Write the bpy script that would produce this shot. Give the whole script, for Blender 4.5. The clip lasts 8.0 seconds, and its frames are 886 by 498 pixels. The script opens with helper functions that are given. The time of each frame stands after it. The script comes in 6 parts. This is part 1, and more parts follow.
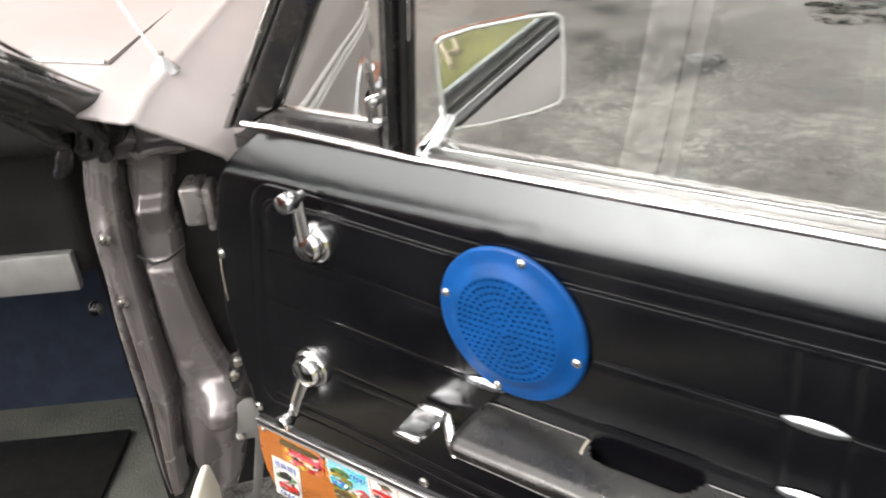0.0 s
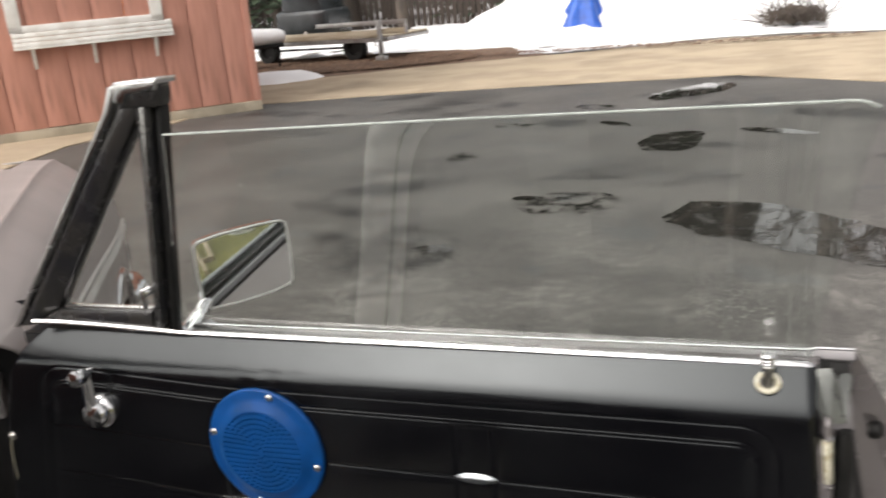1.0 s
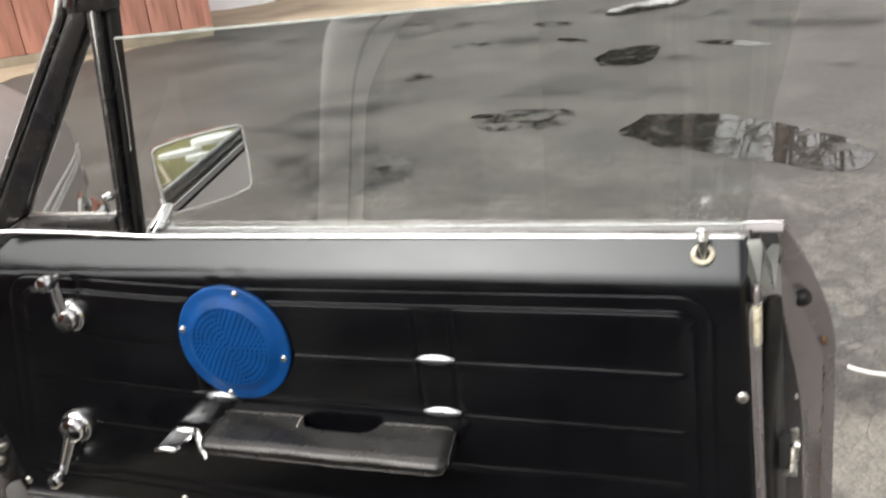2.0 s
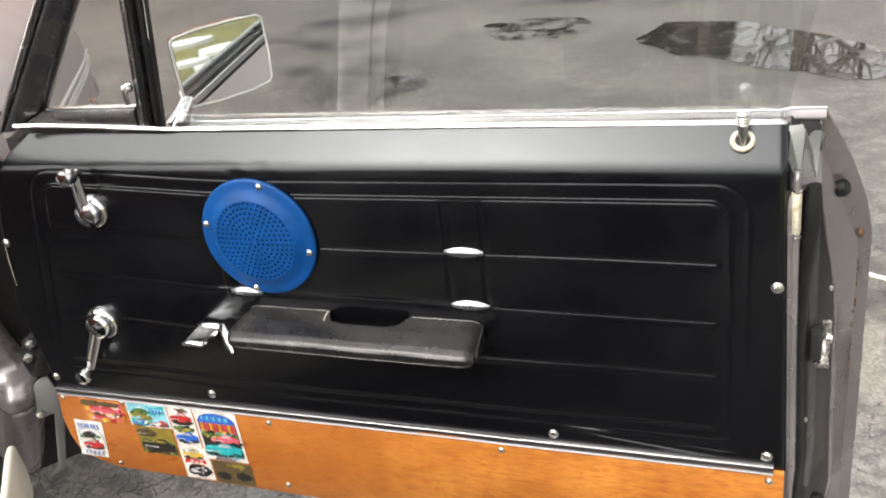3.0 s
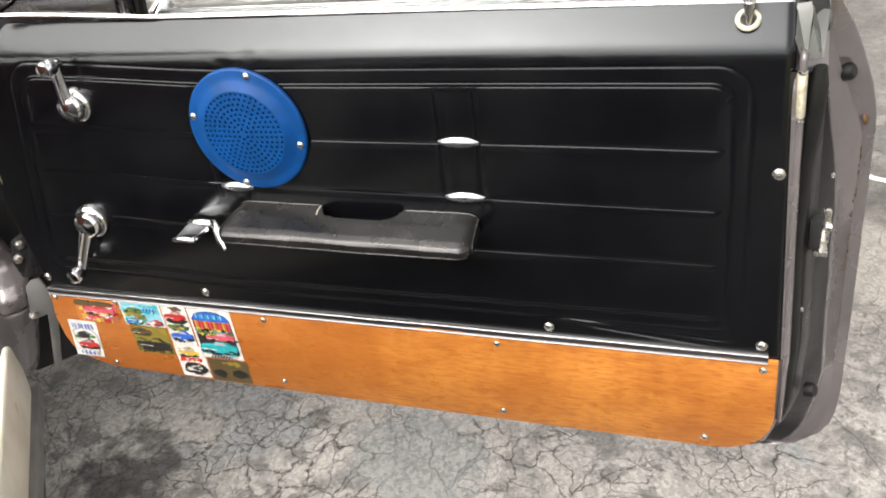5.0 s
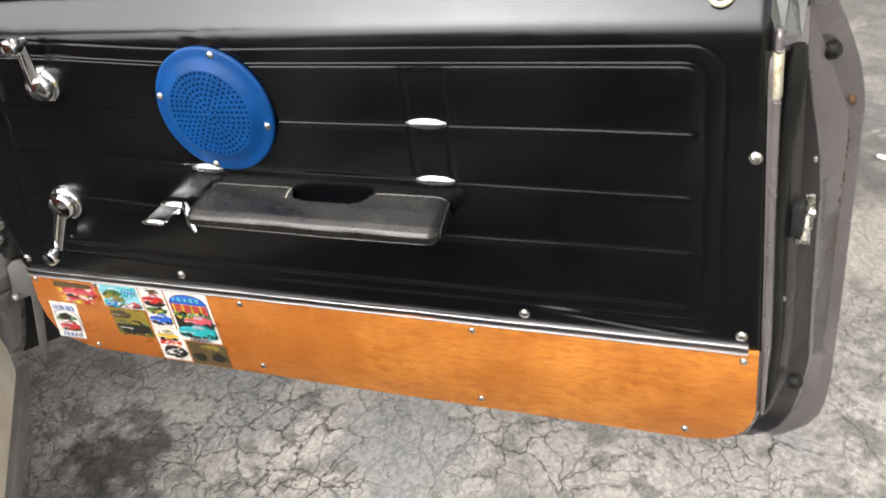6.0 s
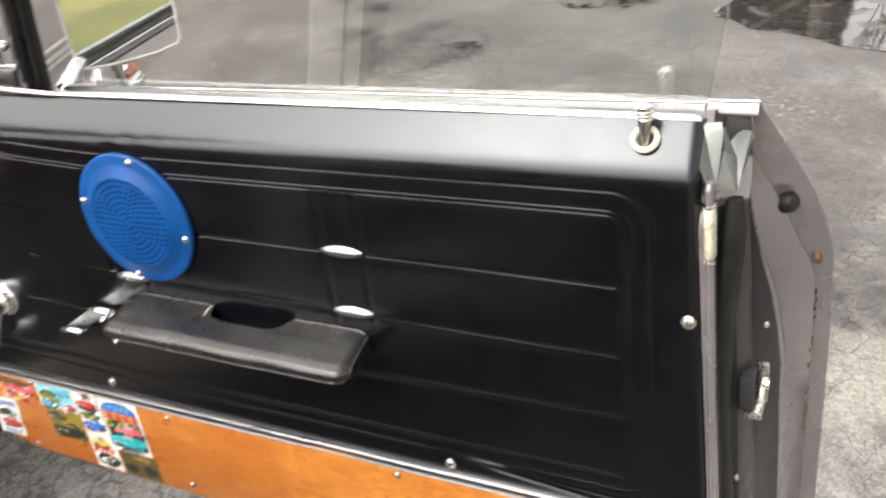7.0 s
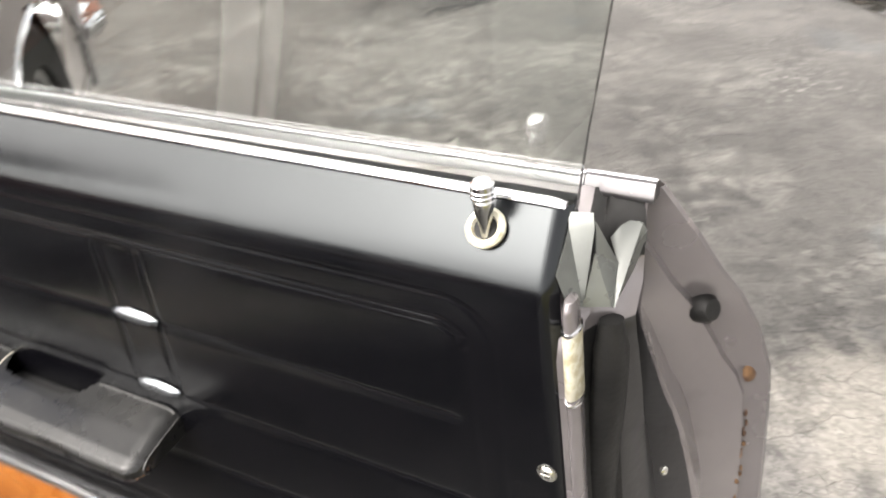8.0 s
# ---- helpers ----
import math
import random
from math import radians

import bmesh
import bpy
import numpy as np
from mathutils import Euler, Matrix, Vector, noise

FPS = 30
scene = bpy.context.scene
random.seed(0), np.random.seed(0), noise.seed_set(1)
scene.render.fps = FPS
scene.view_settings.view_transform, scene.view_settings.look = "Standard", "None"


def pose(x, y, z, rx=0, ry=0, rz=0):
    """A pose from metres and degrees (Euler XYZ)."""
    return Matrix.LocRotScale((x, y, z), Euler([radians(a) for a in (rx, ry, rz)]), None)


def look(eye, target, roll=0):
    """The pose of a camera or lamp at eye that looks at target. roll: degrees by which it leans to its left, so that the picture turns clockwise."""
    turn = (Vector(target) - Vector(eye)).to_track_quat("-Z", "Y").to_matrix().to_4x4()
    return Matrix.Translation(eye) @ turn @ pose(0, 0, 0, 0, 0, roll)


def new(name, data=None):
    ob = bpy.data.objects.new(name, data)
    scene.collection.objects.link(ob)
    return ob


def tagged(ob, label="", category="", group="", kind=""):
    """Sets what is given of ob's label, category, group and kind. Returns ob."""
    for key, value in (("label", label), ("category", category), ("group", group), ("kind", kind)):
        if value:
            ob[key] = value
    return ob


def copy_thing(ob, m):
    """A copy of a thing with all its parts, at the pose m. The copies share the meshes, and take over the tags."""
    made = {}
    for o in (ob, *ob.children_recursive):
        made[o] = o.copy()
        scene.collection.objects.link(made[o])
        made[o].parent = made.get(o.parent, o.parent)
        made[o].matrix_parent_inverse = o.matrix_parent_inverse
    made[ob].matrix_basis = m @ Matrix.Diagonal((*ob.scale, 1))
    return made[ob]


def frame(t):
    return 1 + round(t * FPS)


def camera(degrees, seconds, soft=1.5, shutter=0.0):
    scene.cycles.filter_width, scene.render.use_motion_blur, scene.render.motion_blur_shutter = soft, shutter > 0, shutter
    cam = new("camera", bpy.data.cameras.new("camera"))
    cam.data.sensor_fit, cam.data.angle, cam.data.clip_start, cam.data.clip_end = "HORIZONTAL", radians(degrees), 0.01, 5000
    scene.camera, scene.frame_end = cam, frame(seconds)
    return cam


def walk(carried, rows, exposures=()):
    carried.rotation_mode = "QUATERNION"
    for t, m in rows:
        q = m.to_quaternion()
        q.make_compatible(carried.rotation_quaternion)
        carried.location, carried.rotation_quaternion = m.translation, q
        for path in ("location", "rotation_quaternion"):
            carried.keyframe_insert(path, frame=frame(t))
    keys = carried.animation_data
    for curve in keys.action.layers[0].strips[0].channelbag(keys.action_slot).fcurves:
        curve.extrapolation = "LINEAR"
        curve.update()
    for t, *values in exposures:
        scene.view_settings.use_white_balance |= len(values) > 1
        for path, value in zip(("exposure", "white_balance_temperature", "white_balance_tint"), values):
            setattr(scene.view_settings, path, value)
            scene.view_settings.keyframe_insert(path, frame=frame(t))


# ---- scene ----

# ---------------------------------------------------------------- camera
cam = camera(54.1, 8.0, soft=1.8, shutter=0.5)
DOOR = pose(0, 0, 0.560, -0.65, -1.5, 0)          # the open door's own frame: x along it, y outwards, z up
PATH = [
    (0, (0.269, -0.547, 1.251), (-0.870, 0.790, 0.296), -6.5),
    (0.2, (0.324, -0.573, 1.272), (-0.795, 0.807, 0.353), -7.6),
    (0.5, (0.386, -0.657, 1.298), (-0.600, 0.934, 0.593), -6.7),
    (0.8, (0.430, -0.763, 1.319), (-0.384, 0.956, 0.700), -5.8),
    (1, (0.462, -0.793, 1.327), (-0.268, 0.973, 0.740), -5.2),
    (1.2, (0.490, -0.798, 1.331), (-0.185, 0.988, 0.738), -4.8),
    (1.4, (0.505, -0.806, 1.327), (-0.137, 0.983, 0.708), -5.0),
    (1.5, (0.509, -0.811, 1.322), (-0.120, 0.979, 0.686), -5.0),
    (1.8, (0.501, -0.831, 1.310), (-0.127, 0.932, 0.606), -5.7),
    (2, (0.487, -0.840, 1.302), (-0.159, 0.897, 0.548), -6.4),
    (2.2, (0.476, -0.845, 1.292), (-0.177, 0.867, 0.490), -6.9),
    (3.3, (0.460, -0.843, 1.261), (-0.197, 0.791, 0.312), -7.0),
    (3.5, (0.459, -0.836, 1.255), (-0.195, 0.787, 0.289), -7.2),
    (4, (0.445, -0.833, 1.247), (-0.178, 0.768, 0.224), -6.8),
    (4.5, (0.449, -0.840, 1.241), (-0.176, 0.728, 0.169), -7.2),
    (4.7, (0.452, -0.843, 1.240), (-0.177, 0.715, 0.156), -7.3),
    (5.8, (0.485, -0.820, 1.221), (-0.151, 0.714, 0.108), -8.2),
    (6, (0.505, -0.793, 1.219), (-0.174, 0.712, 0.090), -8.4),
    (6.3, (0.545, -0.743, 1.216), (-0.181, 0.771, 0.130), -7.2),
    (6.5, (0.582, -0.712, 1.212), (-0.193, 0.814, 0.176), -6.5),
    (6.8, (0.608, -0.668, 1.222), (-0.246, 0.850, 0.238), -6.8),
    (7, (0.611, -0.627, 1.208), (-0.232, 0.908, 0.243), -7.0),
    (7.2, (0.596, -0.566, 1.201), (-0.198, 0.977, 0.206), -6.5),
    (7.3, (0.593, -0.532, 1.193), (-0.183, 1.019, 0.197), -5.9),
    (7.5, (0.597, -0.462, 1.191), (-0.149, 1.086, 0.167), -5.3),
    (7.7, (0.610, -0.405, 1.185), (-0.124, 1.145, 0.157), -4.8),
    (8, (0.645, -0.343, 1.184), (-0.231, 1.093, 0.101), -5.3),
]
EXPOSURES = [(t, stops, 6900, 12) for t, stops in ((0, 2.0), (0.5, 1.75), (0.8, 1.2), (1, 0.98), (1.5, 0.75), (1.8, 1.05), (2, 1.3), (2.2, 1.52), (3.3, 1.70), (4.5, 1.74), (6, 1.75), (6.5, 1.80), (7, 1.93), (7.5, 2.0), (8, 2.08))]
walk(cam, [(t, look(eye, target, roll)) for t, eye, target, roll in PATH], EXPOSURES)

# ---------------------------------------------------------------- light: a bright overcast winter day
world = bpy.data.worlds.new("overcast_sky")
scene.world = world
world.use_nodes = True
wn, wl = world.node_tree.nodes, world.node_tree.links
wn.clear()
sky = wn.new("ShaderNodeTexSky")
sky.sky_type = "NISHITA"
sky.sun_disc = False
sky.sun_elevation, sky.sun_rotation = radians(50), radians(211)
sky.dust_density, sky.air_density, sky.ozone_density = 4.0, 1.0, 0.5
pale = wn.new("ShaderNodeHueSaturation")
pale.inputs["Saturation"].default_value = 0.10
back = wn.new("ShaderNodeBackground")
back.inputs["Strength"].default_value = 0.15
wout = wn.new("ShaderNodeOutputWorld")
wl.new(sky.outputs[0], pale.inputs["Color"])
wl.new(pale.outputs[0], back.inputs["Color"])
wl.new(back.outputs[0], wout.inputs["Surface"])
sun_data = bpy.data.lights.new("sun", "SUN")
sun_data.energy, sun_data.angle, sun_data.color = 0.8, radians(75), (1.0, 0.99, 0.96)
sun = new("sun", sun_data)
sun.matrix_world = look((0, 0, 20), (0.36, 0.60, 19.15))


# ---------------------------------------------------------------- materials
def material(name, color, rough=0.5, metal=0.0, second=None, scale=8.0, mix=(0.4, 0.6), bump=0.0, bump_scale=200.0,
             rough_var=0.0, coat=0.0, detail=6.0, stretch=(1, 1, 1), spec=0.5, grime=None, grime_scale=2.0, grime_range=(0.55, 0.75)):
    """A principled surface with colour variation at two scales, uneven gloss and fine relief, in metres."""
    m = bpy.data.materials.new(name)
    m.use_nodes = True
    n, l = m.node_tree.nodes, m.node_tree.links
    b = n["Principled BSDF"]
    b.inputs["Metallic"].default_value = metal
    b.inputs["Roughness"].default_value = rough
    b.inputs["Specular IOR Level"].default_value = spec
    b.inputs["Coat Weight"].default_value = coat
    b.inputs["Coat Roughness"].default_value = 0.08
    co = n.new("ShaderNodeTexCoord")
    mp = n.new("ShaderNodeMapping")
    mp.inputs["Scale"].default_value = stretch
    l.new(co.outputs["Object"], mp.inputs["Vector"])
    def tex(s, d=detail):
        t = n.new("ShaderNodeTexNoise")
        t.inputs["Scale"].default_value, t.inputs["Detail"].default_value = s, d
        l.new(mp.outputs[0], t.inputs["Vector"])
        return t
    def ramp(src, lo, hi):
        r = n.new("ShaderNodeMapRange")
        r.inputs["From Min"].default_value, r.inputs["From Max"].default_value = lo, hi
        l.new(src, r.inputs["Value"])
        return r.outputs[0]
    def blend(fac, a, c):
        x = n.new("ShaderNodeMix")
        x.data_type = "RGBA"
        l.new(fac, x.inputs[0])
        for sock, v in ((x.inputs[6], a), (x.inputs[7], c)):
            if isinstance(v, tuple):
                sock.default_value = (*v, 1)
            else:
                l.new(v, sock)
        return x.outputs[2]
    t1 = tex(scale)
    col = blend(ramp(t1.outputs[0], *mix), color, second or tuple(0.8 * c for c in color))
    if grime:
        col = blend(ramp(tex(grime_scale, 8).outputs[0], *grime_range), col, grime)
    l.new(col, b.inputs["Base Color"])
    if rough_var:
        r = n.new("ShaderNodeMapRange")
        r.inputs["To Min"].default_value, r.inputs["To Max"].default_value = max(0.02, rough - rough_var), rough + rough_var
        r.inputs["From Min"].default_value, r.inputs["From Max"].default_value = 0.3, 0.7
        l.new(tex(scale * 2.3).outputs[0], r.inputs["Value"])
        l.new(r.outputs[0], b.inputs["Roughness"])
    if bump:
        bp = n.new("ShaderNodeBump")
        bp.inputs["Strength"].default_value, bp.inputs["Distance"].default_value = 1.0, bump
        l.new(tex(bump_scale, 3).outputs[0], bp.inputs["Height"])
        l.new(bp.outputs[0], b.inputs["Normal"])
    return m


def glass(name, tint=(0.9, 0.95, 0.93), rough=0.0):
    m = bpy.data.materials.new(name)
    m.use_nodes = True
    b = m.node_tree.nodes["Principled BSDF"]
    b.inputs["Base Color"].default_value = (*tint, 1)
    b.inputs["Transmission Weight"].default_value = 1.0
    b.inputs["Roughness"].default_value = rough
    b.inputs["IOR"].default_value = 1.72
    return m


VINYL = material("black_vinyl", (0.0014, 0.0014, 0.0021), 0.215, second=(0.0022, 0.0021, 0.0029), scale=18, bump=0.000025, bump_scale=900, rough_var=0.025, spec=0.46)
VINYL.node_tree.nodes["Principled BSDF"].inputs["Specular Tint"].default_value = (0.90, 0.97, 1.0, 1.0)
VINYL_WORN = material("worn_black_vinyl", (0.006, 0.006, 0.0062), 0.30, second=(0.010, 0.0098, 0.0095), scale=22, bump=0.00006, bump_scale=500, rough_var=0.09,
                      grime=(0.028, 0.027, 0.025), grime_scale=40, grime_range=(0.60, 0.85))
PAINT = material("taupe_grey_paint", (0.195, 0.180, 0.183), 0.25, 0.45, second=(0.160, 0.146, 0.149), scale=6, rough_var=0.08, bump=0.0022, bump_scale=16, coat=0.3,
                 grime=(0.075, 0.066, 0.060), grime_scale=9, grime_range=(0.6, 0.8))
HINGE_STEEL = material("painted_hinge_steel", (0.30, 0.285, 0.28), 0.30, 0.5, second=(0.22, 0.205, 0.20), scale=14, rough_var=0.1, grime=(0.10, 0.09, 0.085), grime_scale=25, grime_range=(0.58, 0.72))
# same body colour as PAINT, drawn lighter where outer panels catch the sky
SKY_LIT_PAINT = material("sky_lit_taupe_paint", (0.345, 0.315, 0.308), 0.34, 0.22, second=(0.315, 0.287, 0.280), scale=3, rough_var=0.04, coat=0.0, spec=0.4)
BLACK_PAINT = material("black_gloss_paint", (0.012, 0.012, 0.014), 0.22, second=(0.02, 0.019, 0.018), scale=25, rough_var=0.08, bump=0.0003, bump_scale=150)
CHROME = material("chrome", (0.78, 0.78, 0.79), 0.09, 1.0, second=(0.66, 0.66, 0.67), scale=40, rough_var=0.05)
STAINLESS = material("brushed_stainless", (0.50, 0.50, 0.49), 0.22, 1.0, second=(0.5, 0.5, 0.49), scale=30, rough_var=0.08, stretch=(0.1, 1, 1))
STRIP_METAL = material("aluminium_strip", (0.20, 0.20, 0.205), 0.32, 1.0, second=(0.155, 0.155, 0.16), scale=30, rough_var=0.08, stretch=(0.1, 1, 1))
BADGE_METAL = material("satin_badge_metal", (0.30, 0.32, 0.34), 0.30, 1.0, second=(0.25, 0.265, 0.28), scale=60, rough_var=0.08)
SIDE_TRIM = material("satin_side_trim", (0.74, 0.74, 0.72), 0.50, 0.6, second=(0.62, 0.62, 0.60), scale=20, rough_var=0.1)
DULL_TRIM = material("dull_belt_metal", (0.135, 0.128, 0.132), 0.36, 1.0, second=(0.16, 0.156, 0.16), scale=30, rough_var=0.08, stretch=(0.1, 1, 1))
SCREW = material("zinc_screw", (0.66, 0.65, 0.62), 0.28, 1.0, second=(0.45, 0.44, 0.41), scale=200, rough_var=0.1)
RUBBER = material("black_rubber", (0.007, 0.007, 0.007), 0.5, second=(0.012, 0.0118, 0.0115), scale=40, bump=0.0004, bump_scale=250, spec=0.2)
BLUE = material("blue_plastic", (0.0003, 0.044, 0.175), 0.42, second=(0.0003, 0.035, 0.135), scale=30, rough_var=0.08, bump=0.0002, bump_scale=500, spec=0.2)
# near-black: draws the darkness of holes and gaps as colour, also plain black parts
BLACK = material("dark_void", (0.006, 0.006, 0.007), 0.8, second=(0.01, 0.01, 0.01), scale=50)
RUST = material("rust", (0.055, 0.026, 0.012), 0.9, second=(0.11, 0.058, 0.024), scale=120, bump=0.001, bump_scale=300)
CREAM = material("cream_paint", (0.78, 0.76, 0.66), 0.45, second=(0.68, 0.65, 0.54), scale=12, rough_var=0.1, grime=(0.30, 0.17, 0.07), grime_scale=22, grime_range=(0.66, 0.78))
IVORY = material("yellowed_plastic", (0.44, 0.42, 0.34), 0.35, second=(0.30, 0.27, 0.18), scale=160)
GREY_VINYL = material("light_grey_vinyl", (0.84, 0.84, 0.82), 0.45, second=(0.76, 0.76, 0.74), scale=14, bump=0.0006, bump_scale=500)
DARK_CABIN = material("dark_cabin_trim", (0.009, 0.009, 0.009), 0.6, second=(0.015, 0.0145, 0.014), scale=12, bump=0.0008, bump_scale=300, spec=0.2)
NAVY = material("navy_kick_carpet", (0.012, 0.021, 0.044), 0.8, second=(0.018, 0.030, 0.058), scale=30, bump=0.002, bump_scale=500)
GLASS = glass("window_glass", (0.93, 0.965, 0.945))
MIRROR = material("mirror_silver", (0.90, 0.91, 0.90), 0.02, 1.0, second=(0.88, 0.89, 0.88), scale=5)


def wood_material():
    """Varnished plywood: fine grain along the sheet, ribbon figure across it and blotchy stain."""
    m = material("varnished_orange_wood", (0.53, 0.215, 0.043), 0.30, second=(0.41, 0.145, 0.026), scale=11, stretch=(0.7, 1, 1.2), mix=(0.30, 0.70), detail=8, coat=0.12, rough_var=0.06, spec=0.4)
    n, l = m.node_tree.nodes, m.node_tree.links
    b = n["Principled BSDF"]
    src = b.inputs["Base Color"].links[0].from_socket
    co = n.new("ShaderNodeTexCoord")
    for scale, strength, lo, hi in (((46, 1, 330), 0.66, 0.47, 0.66), ((16, 1, 120), 0.50, 0.50, 0.70), ((30, 1, 6), 0.26, 0.44, 0.66), ((9, 1, 26), 0.34, 0.46, 0.72), ((2.0, 1, 3), 0.50, 0.44, 0.70)):
        mp, t, r, x = n.new("ShaderNodeMapping"), n.new("ShaderNodeTexNoise"), n.new("ShaderNodeMapRange"), n.new("ShaderNodeMix")
        mp.inputs["Scale"].default_value = scale
        t.inputs["Scale"].default_value, t.inputs["Detail"].default_value = 1.0, 4.0
        r.inputs["From Min"].default_value, r.inputs["From Max"].default_value, r.inputs["To Max"].default_value = lo, hi, strength
        x.data_type = "RGBA"
        x.inputs[7].default_value = (0.215, 0.058, 0.009, 1)
        l.new(co.outputs["Object"], mp.inputs["Vector"])
        l.new(mp.outputs[0], t.inputs["Vector"])
        l.new(t.outputs[0], r.inputs["Value"])
        l.new(r.outputs[0], x.inputs[0])
        l.new(src, x.inputs[6])
        src = x.outputs[2]
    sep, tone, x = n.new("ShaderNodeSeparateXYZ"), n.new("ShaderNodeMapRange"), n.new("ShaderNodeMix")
    tone.inputs["From Min"].default_value, tone.inputs["From Max"].default_value = 0.05, -0.45      # the colour turns redder and darker towards the hinges
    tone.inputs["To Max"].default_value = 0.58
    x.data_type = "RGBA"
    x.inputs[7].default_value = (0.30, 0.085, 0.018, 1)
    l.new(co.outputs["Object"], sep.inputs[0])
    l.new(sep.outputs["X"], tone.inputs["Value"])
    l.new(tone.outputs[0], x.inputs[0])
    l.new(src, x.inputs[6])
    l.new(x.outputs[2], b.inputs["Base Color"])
    return m


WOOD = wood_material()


# ---------------------------------------------------------------- mesh helpers
def finish(bm, name, mats, parent=None, label="", angle=35):
    bmesh.ops.recalc_face_normals(bm, faces=bm.faces)
    me = bpy.data.meshes.new(name)
    bm.to_mesh(me)
    bm.free()
    for m in mats if isinstance(mats, (list, tuple)) else [mats]:
        me.materials.append(m)
    me.polygons.foreach_set("use_smooth", [True] * len(me.polygons))
    me.set_sharp_from_angle(angle=radians(angle))
    ob = new(name, me)
    if parent:
        ob.parent = parent
    if label:
        ob["label"] = label
    return ob


def part(name, bm, mat, parent, label="", angle=35):
    return finish(bm, name, mat, parent, label, angle)


def thing(name, m, label, category, group="", kind=""):
    ob = new(name)
    ob.matrix_world = m
    return tagged(ob, label, category, group, kind)


def merge(bm, other):
    me = bpy.data.meshes.new("tmp")
    other.to_mesh(me)
    other.free()
    bm.from_mesh(me)
    bpy.data.meshes.remove(me)


def rounded(bm, offset, seg=2, angle=30):
    if offset > 0:
        bmesh.ops.recalc_face_normals(bm, faces=bm.faces)
        es = [e for e in bm.edges if len(e.link_faces) == 2 and e.calc_face_angle(0) > radians(angle)]
        bmesh.ops.bevel(bm, geom=es, offset=offset, offset_type="OFFSET", segments=seg, profile=0.5, affect="EDGES", clamp_overlap=True)


def box(bm, lo, hi, r=0.0, m=None, seg=2, slot=0):
    t = bmesh.new()
    bmesh.ops.create_cube(t, size=1)
    for v in t.verts:
        v.co = Vector([lo[i] + (v.co[i] + 0.5) * (hi[i] - lo[i]) for i in range(3)])
    rounded(t, r, seg)
    if m is not None:
        t.transform(m)
    for f in t.faces:
        f.material_index = slot
    merge(bm, t)
    return bm


def prism(bm, outline, h0, h1, m=None, r=0.0, seg=2, slot=0):
    """The outline in x, y raised from h0 to h1."""
    t = bmesh.new()
    low = [t.verts.new((x, y, h0)) for x, y in outline]
    high = [t.verts.new((x, y, h1)) for x, y in outline]
    k = len(low)
    t.faces.new(low[::-1])
    t.faces.new(high)
    for i in range(k):
        t.faces.new((low[i], low[(i + 1) % k], high[(i + 1) % k], high[i]))
    rounded(t, r, seg)
    for f in t.faces:
        f.material_index = slot
    if m is not None:
        t.transform(m)
    merge(bm, t)
    return bm


def lathe(bm, profile, n=24, m=None, slot=0):
    """Profile of (radius, height) turned round z."""
    t = bmesh.new()
    rings = []
    for r, h in profile:
        if r < 1e-6:
            rings.append([t.verts.new((0, 0, h))])
        else:
            rings.append([t.verts.new((r * math.cos(2 * math.pi * i / n), r * math.sin(2 * math.pi * i / n), h)) for i in range(n)])
    for a, b in zip(rings, rings[1:]):
        for i in range(n):
            j = (i + 1) % n
            if len(a) == 1 and len(b) == 1:
                continue
            if len(a) == 1:
                t.faces.new((a[0], b[i], b[j]))
            elif len(b) == 1:
                t.faces.new((a[i], a[j], b[0]))
            else:
                t.faces.new((a[i], a[j], b[j], b[i]))
    for f in t.faces:
        f.material_index = slot
    if m is not None:
        t.transform(m)
    merge(bm, t)
    return bm


def tube(bm, pts, radius, n=10, m=None, slot=0, flat=1.0):
    """A round bar along points; radius is one number or one for each point."""
    t = bmesh.new()
    pts = [Vector(p) for p in pts]
    rad = radius if isinstance(radius, (list, tuple)) else [radius] * len(pts)
    rings = []
    side = None
    for i, p in enumerate(pts):
        d = (pts[min(i + 1, len(pts) - 1)] - pts[max(i - 1, 0)]).normalized()
        if side is None:
            side = d.orthogonal().normalized()
        side = (side - d * side.dot(d)).normalized()
        up = d.cross(side)
        rings.append([t.verts.new(p + rad[i] * (math.cos(2 * math.pi * k / n) * side + flat * math.sin(2 * math.pi * k / n) * up)) for k in range(n)])
    for a, b in zip(rings, rings[1:]):
        for i in range(n):
            j = (i + 1) % n
            t.faces.new((a[i], a[j], b[j], b[i]))
    t.faces.new(rings[0][::-1])
    t.faces.new(rings[-1])
    for f in t.faces:
        f.material_index = slot
    if m is not None:
        t.transform(m)
    merge(bm, t)
    return bm


def sheet(bm, f, nu, nv, slot=0, m=None):
    """A surface f(u, v) with u, v from 0 to 1."""
    t = bmesh.new()
    vs = [[t.verts.new(f(i / nu, j / nv)) for j in range(nv + 1)] for i in range(nu + 1)]
    for i in range(nu):
        for j in range(nv):
            fc = t.faces.new((vs[i][j], vs[i + 1][j], vs[i + 1][j + 1], vs[i][j + 1]))
            fc.material_index = slot
    if m is not None:
        t.transform(m)
    merge(bm, t)
    return bm


